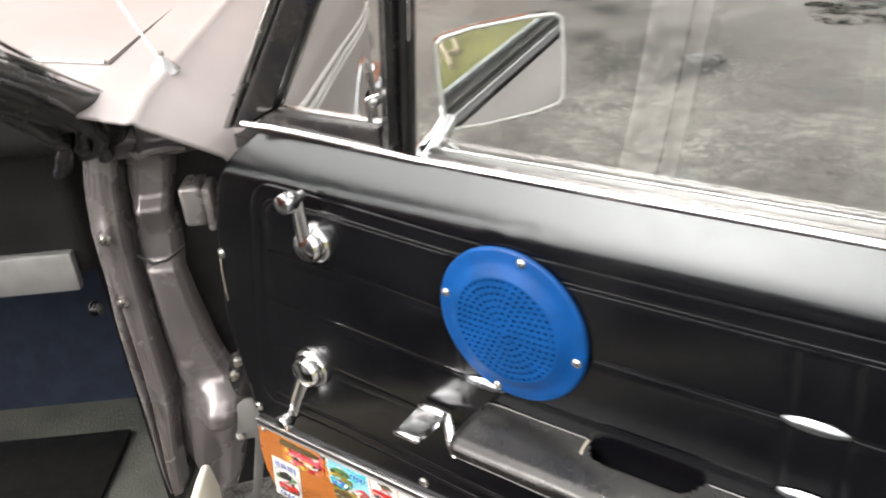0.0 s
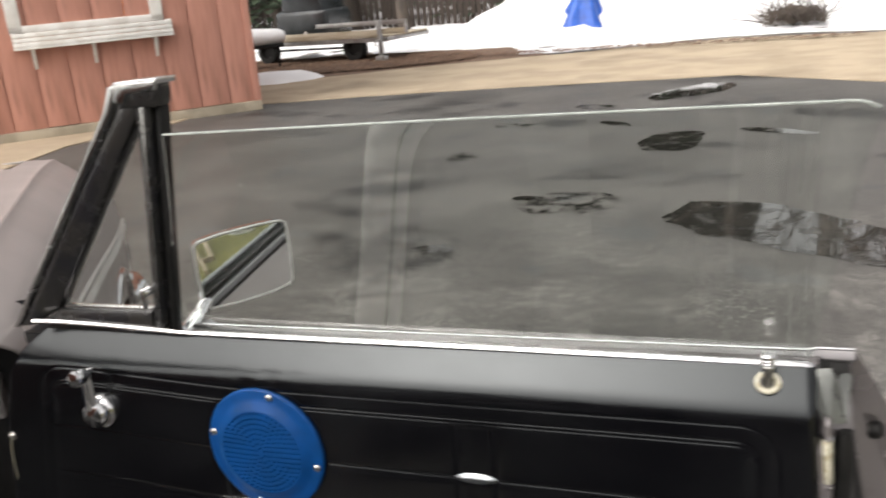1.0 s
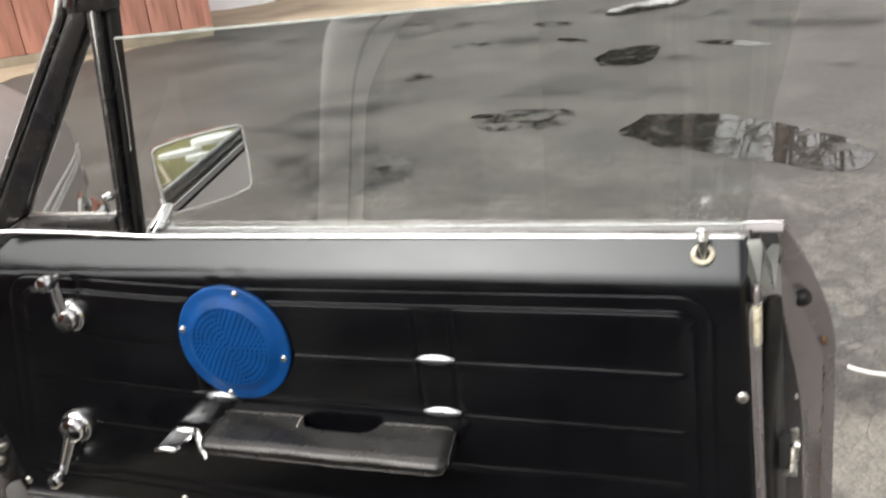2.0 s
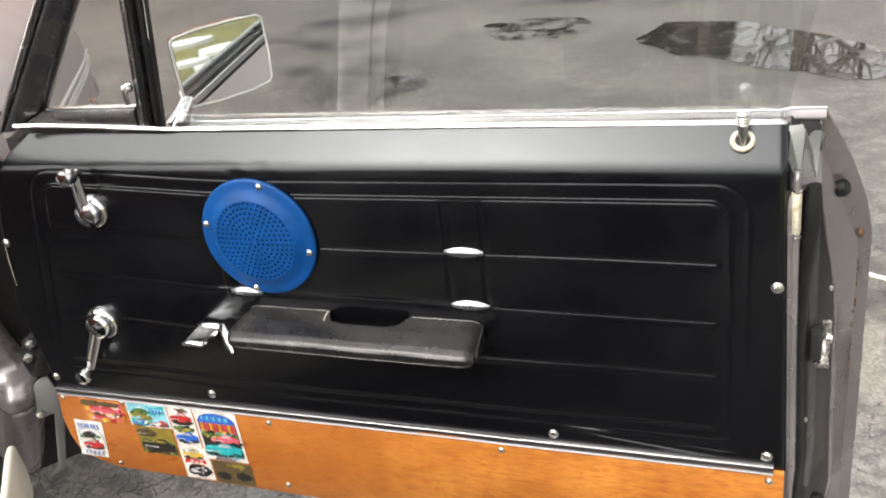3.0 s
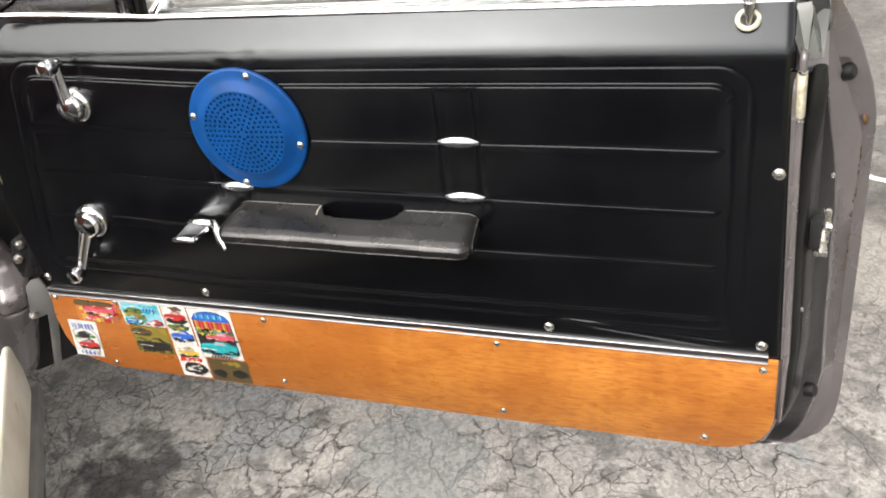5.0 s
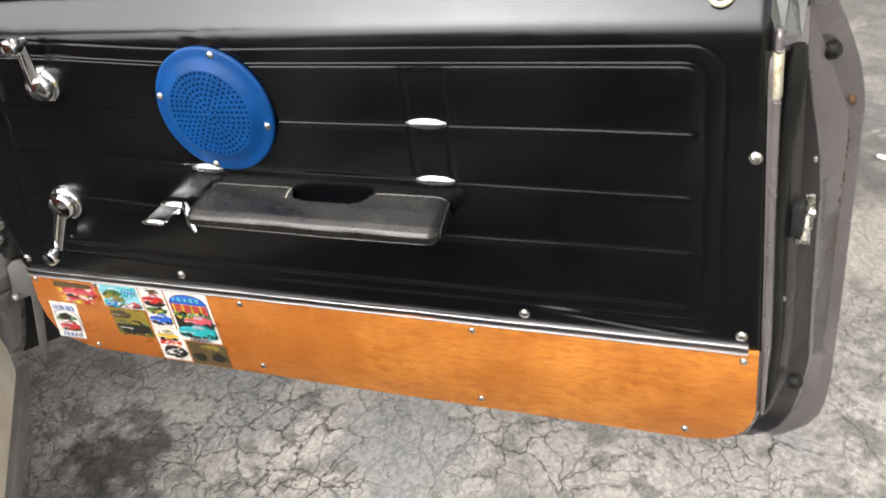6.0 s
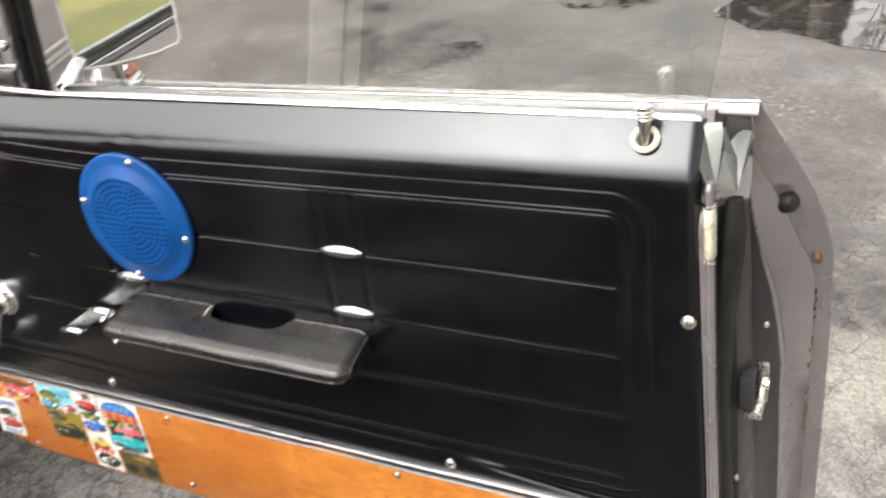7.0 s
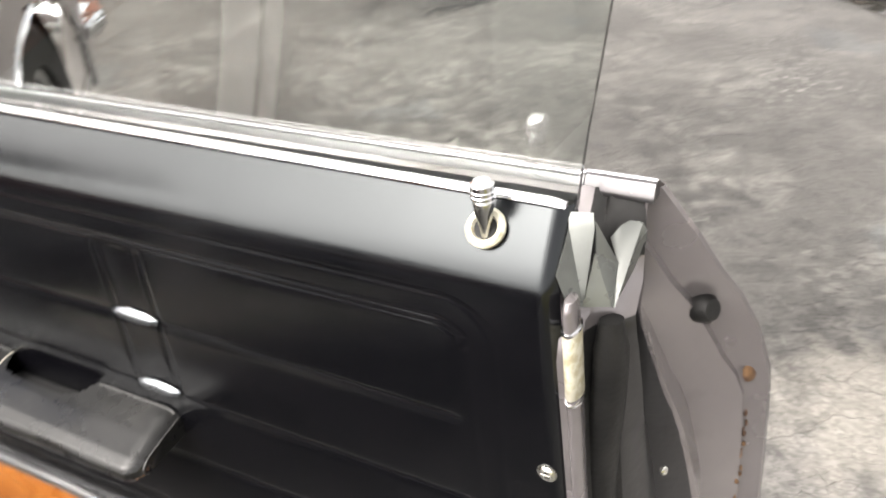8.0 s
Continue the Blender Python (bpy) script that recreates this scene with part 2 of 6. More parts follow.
def thicken(bm, depth):
    """A second skin behind an open sheet, stitched along its rim; the sheet faces up or outwards."""
    bmesh.ops.delete(bm, geom=[v for v in bm.verts if not v.link_faces], context="VERTS")
    bmesh.ops.recalc_face_normals(bm, faces=bm.faces)
    if sum(f.normal.z for f in bm.faces) < 0:
        bmesh.ops.reverse_faces(bm, faces=bm.faces[:])
    bm.normal_update()
    faces, rim = bm.faces[:], [e for e in bm.edges if len(e.link_faces) == 1]
    inner = {v: bm.verts.new(v.co - v.normal * depth) for v in bm.verts[:]}
    for f in faces:
        bm.faces.new([inner[v] for v in reversed(f.verts)])
    for e in rim:
        a, b = e.verts
        bm.faces.new((a, b, inner[b], inner[a]))


def curve_at(table, x):
    """Straight lines between the points of a table of (x, y)."""
    if x <= table[0][0]:
        return table[0][1]
    for (x0, y0), (x1, y1) in zip(table, table[1:]):
        if x <= x1:
            return y0 + (y1 - y0) * (x - x0) / (x1 - x0)
    return table[-1][1]


def soft_step(x, a, b):
    s = min(1, max(0, (x - a) / (b - a)))
    return s * s * (3 - 2 * s)


FACE = Matrix(((1, 0, 0, 0), (0, 0, -1, 0), (0, 1, 0, 0), (0, 0, 0, 1)))   # x, y, height -> x along the door, z up, height towards the cabin


def on_panel(x, z, y=0.0):
    return Matrix.Translation((x, y, z)) @ FACE


# ---------------------------------------------------------------- ground
def ground_material():
    m = bpy.data.materials.new("worn_wet_asphalt")
    m.use_nodes = True
    n, l = m.node_tree.nodes, m.node_tree.links
    b = n["Principled BSDF"]
    co = n.new("ShaderNodeTexCoord")
    def noise_at(scale, detail=6, src=None):
        t = n.new("ShaderNodeTexNoise")
        t.inputs["Scale"].default_value, t.inputs["Detail"].default_value = scale, detail
        l.new(src or co.outputs["Object"], t.inputs["Vector"])
        return t
    def rng(src, a, c, lo=0.0, hi=1.0):
        r = n.new("ShaderNodeMapRange")
        for k, v in zip(("From Min", "From Max", "To Min", "To Max"), (a, c, lo, hi)):
            r.inputs[k].default_value = v
        l.new(src, r.inputs["Value"])
        return r.outputs[0]
    def mixc(fac, a, c):
        x = n.new("ShaderNodeMix")
        x.data_type = "RGBA"
        l.new(fac, x.inputs[0])
        for s, v in ((x.inputs[6], a), (x.inputs[7], c)):
            if isinstance(v, tuple):
                s.default_value = (*v, 1)
            else:
                l.new(v, s)
        return x.outputs[2]
    def math_node(op, a, c):
        x = n.new("ShaderNodeMath")
        x.operation = op
        for s, v in zip(x.inputs, (a, c)):
            if isinstance(v, (int, float)):
                s.default_value = v
            else:
                l.new(v, s)
        return x.outputs[0]
    sep = n.new("ShaderNodeSeparateXYZ")
    l.new(co.outputs["Object"], sep.inputs[0])
    reach = math_node("ADD", sep.outputs["Y"], math_node("MULTIPLY", math_node("SUBTRACT", noise_at(0.9, 6).outputs[0], 0.5), 1.1))
    damp_shade_mask = rng(reach, 0.15, 1.2)
    damp_shade_mask = math_node("MAXIMUM", damp_shade_mask, rng(sep.outputs["X"], 1.5, 5.0, 0.0, 0.45))
    # unseen ground by the car darkened in colour, standing in for its shade
    damp_shade_mask = math_node("MAXIMUM", damp_shade_mask, rng(sep.outputs["Y"], -0.02, -0.55, 0.0, 0.85))
    near = rng(sep.outputs["Y"], 0.4, 4.0, 1.0, 0.22)
    # crazed cracks, bent by noise and broken up over the area
    def bent(scale, amount, src=None):
        w = noise_at(scale, 5, src)
        vm = n.new("ShaderNodeVectorMath")
        vm.operation = "MULTIPLY_ADD"
        vm.inputs[1].default_value = (amount, amount, 0.0)
        l.new(w.outputs["Color"], vm.inputs[0])
        l.new(src or co.outputs["Object"], vm.inputs[2])
        return vm.outputs[0]
    warped = bent(28, 0.045, bent(4, 0.16))
    def cells(scale, feature):
        v = n.new("ShaderNodeTexVoronoi")
        v.voronoi_dimensions = "2D"
        v.feature = feature
        v.inputs["Scale"].default_value = scale
        l.new(warped, v.inputs["Vector"])
        return v
    zone = rng(noise_at(2.2, 3).outputs[0], 0.36, 0.50)
    thin = rng(noise_at(7, 4).outputs[0], 0.40, 0.60, 0.0, 1.0)
    fine = math_node("MULTIPLY", rng(cells(30, "DISTANCE_TO_EDGE").outputs["Distance"], 0.0, 0.050, 1.0, 0.0), math_node("MULTIPLY", zone, thin))
    mid = math_node("MULTIPLY", rng(cells(14, "DISTANCE_TO_EDGE").outputs["Distance"], 0.0, 0.024, 1.0, 0.0), rng(noise_at(4, 4).outputs[0], 0.42, 0.56))
    long = math_node("MULTIPLY", rng(cells(1.6, "DISTANCE_TO_EDGE").outputs["Distance"], 0.0, 0.004, 1.0, 0.0), 0.6)
    crack = math_node("MAXIMUM", math_node("MAXIMUM", math_node("MULTIPLY", fine, 0.85), mid), long)
    crack = math_node("MULTIPLY", crack, near)
    # colour: grit, pale worn patches, smooth sealed patches, dark damp areas
    grit = noise_at(330, 4)
    col = mixc(rng(grit.outputs[0], 0.32, 0.68), (0.25, 0.239, 0.222), (0.40, 0.384, 0.358))
    col = mixc(rng(noise_at(3.1, 9).outputs[0], 0.50, 0.68), col, (0.42, 0.405, 0.375))
    col = mixc(math_node("MULTIPLY", rng(noise_at(13, 12).outputs[0], 0.51, 0.60), near), col, (0.19, 0.184, 0.173))
    col = mixc(rng(noise_at(1.9, 3).outputs[0], 0.60, 0.635), col, (0.27, 0.28, 0.277))
    rim = math_node("MULTIPLY", rng(cells(14, "DISTANCE_TO_EDGE").outputs["Distance"], 0.02, 0.16, 1.0, 0.0), rng(noise_at(75, 5).outputs[0], 0.44, 0.56))
    col = mixc(math_node("MULTIPLY", math_node("MULTIPLY", rim, rng(noise_at(3.0, 4).outputs[0], 0.42, 0.58)), near), col, (0.15, 0.145, 0.136))
    tops = n.new("ShaderNodeSeparateColor")
    l.new(cells(24, "F1").outputs["Color"], tops.inputs[0])
    dry = math_node("MULTIPLY", rng(tops.outputs[0], 0.35, 0.85), rng(noise_at(1.5, 4).outputs[0], 0.44, 0.60))
    damp = rng(noise_at(0.8, 8).outputs[0], 0.38, 0.60)
    # damp spreads farther out in the yard, the ground beside the door is dry
    damp = math_node("MULTIPLY", damp, damp_shade_mask)
    damp = math_node("MAXIMUM", damp, math_node("MULTIPLY", damp_shade_mask, 0.80))
    damp = math_node("MULTIPLY", damp, rng(math_node("MULTIPLY", dry, rng(sep.outputs["Y"], 1.5, 5.0, 1.0, 0.15)), 0.0, 1.0, 1.0, 0.30))
    wet = mixc(damp, col, (0.022, 0.021, 0.020))
    # flakes of dry surface and dark soaked areas
    flakes = math_node("MULTIPLY", rng(noise_at(38, 6).outputs[0], 0.56, 0.62), math_node("MULTIPLY", rng(noise_at(1.1, 5).outputs[0], 0.46, 0.62), rng(sep.outputs["Y"], 3.0, 5.5, 1.0, 0.0)))
    wet = mixc(math_node("MULTIPLY", flakes, 0.75), wet, (0.25, 0.245, 0.225))
    soaked = math_node("MULTIPLY", rng(noise_at(0.75, 7).outputs[0], 0.50, 0.58), damp_shade_mask)
    wet = mixc(math_node("MULTIPLY", soaked, 0.42), wet, (0.014, 0.0135, 0.013))
    streak = rng(noise_at(1.5, 6).outputs[0], 0.44, 0.72)
    wet = mixc(math_node("MULTIPLY", streak, damp_shade_mask), wet, (0.112, 0.108, 0.100))
    col = mixc(crack, wet, (0.035, 0.033, 0.031))
    def spot(x, y, r0, r1, tint, amount):
        """A patch of its own with a ragged rim."""
        v = n.new("ShaderNodeVectorMath")
        v.operation = "DISTANCE"
        v.inputs[1].default_value = (x, y, 0)
        l.new(co.outputs["Object"], v.inputs[0])
        d = math_node("ADD", v.outputs["Value"], math_node("MULTIPLY", math_node("SUBTRACT", noise_at(16, 8).outputs[0], 0.5), 0.34))
        return mixc(rng(d, r0, r1, amount, 0.0), col, tint)
    col = spot(-0.08, 0.20, 0.10, 0.15, (0.215, 0.225, 0.222), 0.75)      # smooth filler
    col = spot(-0.62, 0.04, 0.06, 0.13, (0.045, 0.044, 0.042), 0.85)      # dark spot
    col = spot(0.16, 0.10, 0.03, 0.10, (0.12, 0.12, 0.118), 0.6)
    col = spot(0.74, 1.02, 0.12, 0.26, (0.34, 0.32, 0.28), 0.45)          # bare sandy patches
    col = spot(0.55, 0.55, 0.05, 0.20, (0.33, 0.315, 0.28), 0.4)
    speck = n.new("ShaderNodeTexVoronoi")
    speck.inputs["Scale"].default_value = 150
    l.new(co.outputs["Object"], speck.inputs["Vector"])
    grain = n.new("ShaderNodeSeparateColor")
    l.new(speck.outputs["Color"], grain.inputs[0])
    tone = n.new("ShaderNodeHueSaturation")
    l.new(rng(grain.outputs[1], 0.0, 1.0, 0.74, 1.20), tone.inputs["Value"])
    l.new(col, tone.inputs["Color"])
    l.new(tone.outputs[0], b.inputs["Base Color"])
    b.inputs["Specular IOR Level"].default_value = 0.35
    sheen = math_node("MULTIPLY", damp, rng(noise_at(0.5, 3).outputs[0], 0.42, 0.62, 0.72, 1.0))
    l.new(rng(sheen, 0.0, 1.0, 0.85, 0.36), b.inputs["Roughness"])
    h = math_node("SUBTRACT", math_node("MULTIPLY", grit.outputs[0], 0.35), crack)
    bp = n.new("ShaderNodeBump")
    bp.inputs["Strength"].default_value, bp.inputs["Distance"].default_value = 0.7, 0.006
    l.new(h, bp.inputs["Height"])
    l.new(bp.outputs[0], b.inputs["Normal"])
    return m


ASPHALT = ground_material()
CONCRETE = material("tan_concrete", (0.42, 0.345, 0.25), 0.8, second=(0.34, 0.275, 0.195), scale=1.4, bump=0.003, bump_scale=60, detail=10, grime=(0.22, 0.175, 0.125), grime_scale=0.8, grime_range=(0.55, 0.8))
WATER = material("puddle_water", (0.022, 0.021, 0.019), 0.03, second=(0.030, 0.028, 0.025), scale=3, spec=0.6)


def shallow(m, lo=0.37, hi=0.50):
    """Lets the coarse asphalt stand out of a thin film of water."""
    n, l = m.node_tree.nodes, m.node_tree.links
    co, t, r = n.new("ShaderNodeTexCoord"), n.new("ShaderNodeTexNoise"), n.new("ShaderNodeMapRange")
    t.inputs["Scale"].default_value, t.inputs["Detail"].default_value, t.inputs["Roughness"].default_value = 7.0, 9.0, 0.66
    r.inputs["From Min"].default_value, r.inputs["From Max"].default_value = lo, hi
    l.new(co.outputs["Object"], t.inputs["Vector"])
    l.new(t.outputs[0], r.inputs["Value"])
    l.new(r.outputs[0], n["Principled BSDF"].inputs["Alpha"])


shallow(WATER)
FILM = material("wet_film", (0.022, 0.021, 0.019), 0.06, second=(0.030, 0.028, 0.025), scale=3, spec=0.5)
shallow(FILM, 0.46, 0.62)
SNOW = material("snow", (0.84, 0.85, 0.87), 0.7, second=(0.78, 0.79, 0.81), scale=2, bump=0.02, bump_scale=14)
LEAVES = material("dead_leaves", (0.19, 0.115, 0.075), 0.85, second=(0.11, 0.068, 0.046), scale=14)
LAWN = material("winter_lawn", (0.165, 0.150, 0.034), 0.9, second=(0.110, 0.106, 0.024), scale=1.2, bump=0.02, bump_scale=40)

bm = bmesh.new()
sheet(bm, lambda u, v: (-300 + 600 * u, -300 + 600 * v, 0), 12, 12)
ground = tagged(finish(bm, "ground", ASPHALT), "cracked grey asphalt yard, damp with dark wet patches", "ground", kind="structure")


def noisy_outline(pts, step=0.25, amount=0.06, seed=3.0):
    """A closed outline with ragged edges."""
    out = []
    k = len(pts)
    for i in range(k):
        a, b = Vector(pts[i]), Vector(pts[(i + 1) % k])
        parts = max(1, int((b - a).length / step))
        nrm = Vector((-(b - a).y, (b - a).x)).normalized()
        for j in range(parts):
            p = a.lerp(b, j / parts)
            out.append(p + nrm * amount * noise.noise((p.x * 1.7, p.y * 1.7, seed)) + nrm * amount * 0.5 * noise.noise((p.x * 6, p.y * 6, seed)))
    return [(p.x, p.y) for p in out]


# tan concrete apron beyond the asphalt, in poured slabs
bm = bmesh.new()
prism(bm, noisy_outline([(-13, 6.2), (-5.95, 8.95), (-4.6, 9.33), (-3.1, 9.58), (-1.7, 9.72), (-0.1, 9.88), (0.8, 9.27), (1.66, 8.68), (4.5, 6.7), (9, 4.5), (12, 12), (6, 14.6), (1.7, 14.4), (-0.5, 14.8), (-3.1, 13.6), (-4.8, 12.9), (-7.2, 11.4), (-14, 9.5)], 0.3, 0.05), -0.05, 0.012)
apron = tagged(finish(bm, "concrete_apron", CONCRETE), "tan stained concrete driveway apron beside the asphalt", "driveway", kind="structure")


# puddles
def puddle(pts, amount=0.10, seed=1.0, mat=WATER):
    out = noisy_outline([(x, y) for x, y in pts], 0.05, amount, seed)
    b = bmesh.new()
    f = b.faces.new([b.verts.new((px, py, 0.004)) for px, py in out])
    bmesh.ops.triangulate(b, faces=[f])
    return tagged(finish(b, "puddle", mat), "shallow still puddle of rain water on the asphalt", "puddle", "puddles on the asphalt", "structure")


def oval(x, y, rx, ry, turn=0.0):
    return [(x + rx * math.cos(a) * math.cos(turn) - ry * math.sin(a) * math.sin(turn), y + rx * math.cos(a) * math.sin(turn) + ry * math.sin(a) * math.cos(turn)) for a in [2 * math.pi * i / 14 for i in range(14)]]


puddle([(-0.09, 3.86), (-0.06, 4.24), (0.20, 4.20), (0.46, 4.06), (0.76, 3.86), (0.98, 3.64), (1.05, 3.42), (0.94, 3.14), (0.68, 3.26), (0.42, 3.32), (0.14, 3.47)], 0.10, 1.0)
for k, (x, y, rx, ry, turn) in enumerate(((-0.72, 4.10, 0.30, 0.30, 0.2), (-0.34, 6.02, 0.24, 0.40, -0.3), (0.40, 6.36, 0.33, 0.10, -0.45), (-1.93, 5.52, 0.20, 0.18, 0.1), (-1.25, 3.18, 0.12, 0.09, 0.2),
                                          (-1.32, 7.84, 0.26, 0.15, -0.4), (-0.94, 6.85, 0.22, 0.07, -0.7), (-1.88, 6.86, 0.20, 0.14, 0.1), (-1.05, 4.25, 0.07, 0.05, 0.0), (-0.46, 8.75, 0.30, 0.62, -0.5))):
    puddle(oval(x, y, rx, ry, turn), 0.5 * min(rx, ry), 2.0 + k, FILM if k in (0, 3, 4, 5, 7) else WATER)


# ---------------------------------------------------------------- the open door
door = thing("car_door", DOOR, "open passenger door with black vinyl trim and raised window glass", "car door")

LEFT = [(-0.06, -0.566), (0.11, -0.585), (0.25, -0.556), (0.318, -0.530), (0.35, -0.505), (0.375, -0.475), (0.39, -0.455)]


def panel_depth(z):
    """How far the padded top rolls away outwards."""
    s = z - 0.334
    return 0.42 * (s + math.sqrt(s * s + 0.00007))


def round_rect_line(x, z, x0, x1, z0, z1, r, slant):
    """Distance to a rounded frame whose front side slants."""
    xl = x0 + slant * (z1 - z)
    cx, cz = 0.5 * (xl + x1), 0.5 * (z0 + z1)
    qx, qz = abs(x - cx) - 0.5 * (x1 - xl) + r, abs(z - cz) - 0.5 * (z1 - z0) + r
    return abs(math.hypot(max(qx, 0), max(qz, 0)) + min(max(qx, qz), 0) - r)


def panel_point(u, v):
    top = 0.3700 + 0.012 * soft_step(0.57 - 1.08 * u, 0.23, 0.46)
    z = -0.05 + (top + 0.05) * v
    xl, xr = curve_at(LEFT, z), curve_at([(-0.05, 0.522), (0.2, 0.512), (0.384, 0.505)], z)
    x = xl + (xr - xl) * u
    y = panel_depth(z)
    g = lambda d, w: math.exp(-(d / w) ** 2)
    rise = 0.012 * soft_step(-x, 0.10, 0.45)                # the trim climbs a little towards the hinges
    zr = z - rise
    y += 0.0007 * g(round_rect_line(x, zr, -0.465, 0.4695, -0.012, 0.3175, 0.035, -0.25), 0.0017)
    y += 0.0008 * g(round_rect_line(x, zr, -0.450, 0.4525, 0.003, 0.3005, 0.022, -0.25), 0.0013)
    y += 0.0007 * g(round_rect_line(x, zr, -0.446, 0.4495, 0.007, 0.2960, 0.020, -0.25), 0.0012)
    left = -0.446 - 0.25 * (0.3 - zr)
    inside = soft_step(x, left, left + 0.015) * (1 - soft_step(x, 0.436, 0.446)) * soft_step(zr, 0.004, 0.012) * (1 - soft_step(zr, 0.288, 0.297))
    faint = 1 - 0.5 * soft_step(-x, 0.05, 0.25)
    for zp, start in ((0.2275 - 0.007 * x, -1.0), (0.1560 - 0.009 * x, -1.0), (0.0835 - 0.009 * x, -1.0)):
        zz = zp + 0.0010 * math.sin(9 * x + zp * 50)
        y += inside * faint * (0.0011 * g(zr - zz, 0.0016) + 0.0005 * g(zr - zz + 0.003, 0.004))
    y -= inside * 0.0006 * abs(math.sin(math.pi * (z - 0.010) / 0.0725)) ** 0.7
    for xb in (0.1325, 0.178, -0.186, -0.135):
        fade = soft_step(z, 0.10, 0.17)
        y += inside * fade * 0.0012 * g(x - xb - 0.0015 * math.sin(30 * z), 0.0026)
    for xb in (0.156, -0.16):
        y += inside * 0.0012 * g(x - xb, 0.020) * soft_step(z, 0.06, 0.15)
    y += 0.0008 * noise.noise((x * 6, z * 8, 0.3)) + 0.00005 * noise.noise((x * 30, z * 40, 2.3))
    # scuffed wrinkles under the padded roll and creases by the lower rear corner
    y += 0.0009 * noise.noise((x * 45, z * 60, 4.1)) * g(z - 0.330, 0.010) * soft_step(noise.noise((x * 7, 0.0, 5.5)), 0.0, 0.4)
    y -= 0.0016 * g(z + 0.028 + 0.10 * (x - 0.38), 0.0035) * soft_step(x, 0.27, 0.31) * (1 - soft_step(x, 0.42, 0.46))
    y -= 0.0010 * g(z + 0.020 + 0.06 * (x - 0.36), 0.0022) * soft_step(x, 0.20, 0.30) * (1 - soft_step(x, 0.44, 0.48))
    e = min(x - xl, xr - x)
    y += 0.010 * max(0, 1 - e / 0.009) ** 2
    return (x, y, z)


bm = bmesh.new()
sheet(bm, panel_point, 400, 560)
panel = part("door_panel", bm, VINYL, door, "black vinyl door panel with pressed pleats", angle=80)

# sheet metal body of the door
OUT_Y = [(-0.286, 0.116), (-0.26, 0.126), (-0.2, 0.140), (-0.1, 0.152), (0.04, 0.160), (0.1, 0.160), (0.2, 0.152), (0.24, 0.142), (0.27, 0.130), (0.30, 0.110), (0.33, 0.098), (0.366, 0.084)]
OUT_X = [(-0.286, 0.530), (-0.283, 0.552), (-0.278, 0.568), (-0.268, 0.585), (-0.252, 0.597), (-0.23, 0.604), (-0.2, 0.6065), (-0.1, 0.6075), (0.0, 0.607), (0.1, 0.606), (0.19, 0.604), (0.205, 0.602), (0.24, 0.594), (0.27, 0.584), (0.30, 0.5735), (0.33, 0.561), (0.366, 0.5425)]


def shell_ring(z):
    yo, xo = curve_at(OUT_Y, z), curve_at(OUT_X, z)
    yi = 0.005 + panel_depth(z) + (0.0 if z < 0.3 else 0.002) + 0.088 * soft_step(-z, 0.185, 0.265) + 0.034 * soft_step(z, 0.298, 0.322)
    xi = min(curve_at([(-0.29, 0.475), (-0.25, 0.492), (-0.2, 0.500), (-0.15, 0.518), (-0.05, 0.522), (0.2, 0.513), (0.384, 0.506)], z), xo - 0.03)
    w = max(0.02, yo - yi)
    ins = 0.008 + 0.012 * soft_step(z, 0.0, 0.2) * (1 - soft_step(z, 0.27, 0.33))
    pts = [(xi, yi), (xi + 0.007, yi + 0.006), (xi + 0.009, yi + 0.020 * w / 0.15), (xi + 0.012, yi + 0.030 * w / 0.15), (xi + 0.020, yi + 0.036 * w / 0.15),
           (xi + 0.030, yi + 0.055 * w / 0.15)]
    shoulder = 0.018 * (1 - soft_step(z, 0.325, 0.366)) * soft_step(z, 0.10, 0.28)      # the skin swells below the belt line
    hem = 1.0 + 0.7 * soft_step(z, 0.17, 0.24) * (1 - soft_step(z, 0.33, 0.366))
    a, b = Vector((xi + 0.030, yi + 0.055 * w / 0.15)), Vector((xo - 0.0150 * hem, yo - 0.0150 * hem))
    fold = curve_at([(-0.15, 0.62), (0.1, 0.52), (0.28, 0.16), (0.35, 0.12)], z)
    for k, inset in ((0.5 * fold, 0.013), (0.96 * fold, 0.0015), (1.04 * fold + 0.01, 0.0), (0.6 * fold + 0.4, 0.7 * ins)):
        q = a.lerp(b, k)
        dent = 0.0035 * noise.noise((z * 11, k * 3, 7))
        pts.append((q.x - inset + dent, q.y + 0.4 * inset - dent))
    pts += [(b.x, b.y), (xo - 0.0155 * hem, yo - 0.0105 * hem), (xo - 0.0125 * hem, yo - 0.0085 * hem), (xo - 0.001, yo - 0.004), (xo, yo), (xo - 0.004, yo + 0.003),
            (xo - 0.08, yo + 0.005), (0.2, yo + 0.006 + shoulder), (-0.2, yo + 0.006 + shoulder), (-0.50, yo + 0.002 + 0.5 * shoulder), (-0.545, yo - 0.03)]
    xf = curve_at(LEFT, z) + 0.012
    pts += [(xf, yi + 0.02), (xf + 0.01, yi)]
    return [(x, y, z if x > 0.3 else max(z, (-0.185 if x > -0.4 else -0.115) + 0.002 * z)) for x, y in pts]


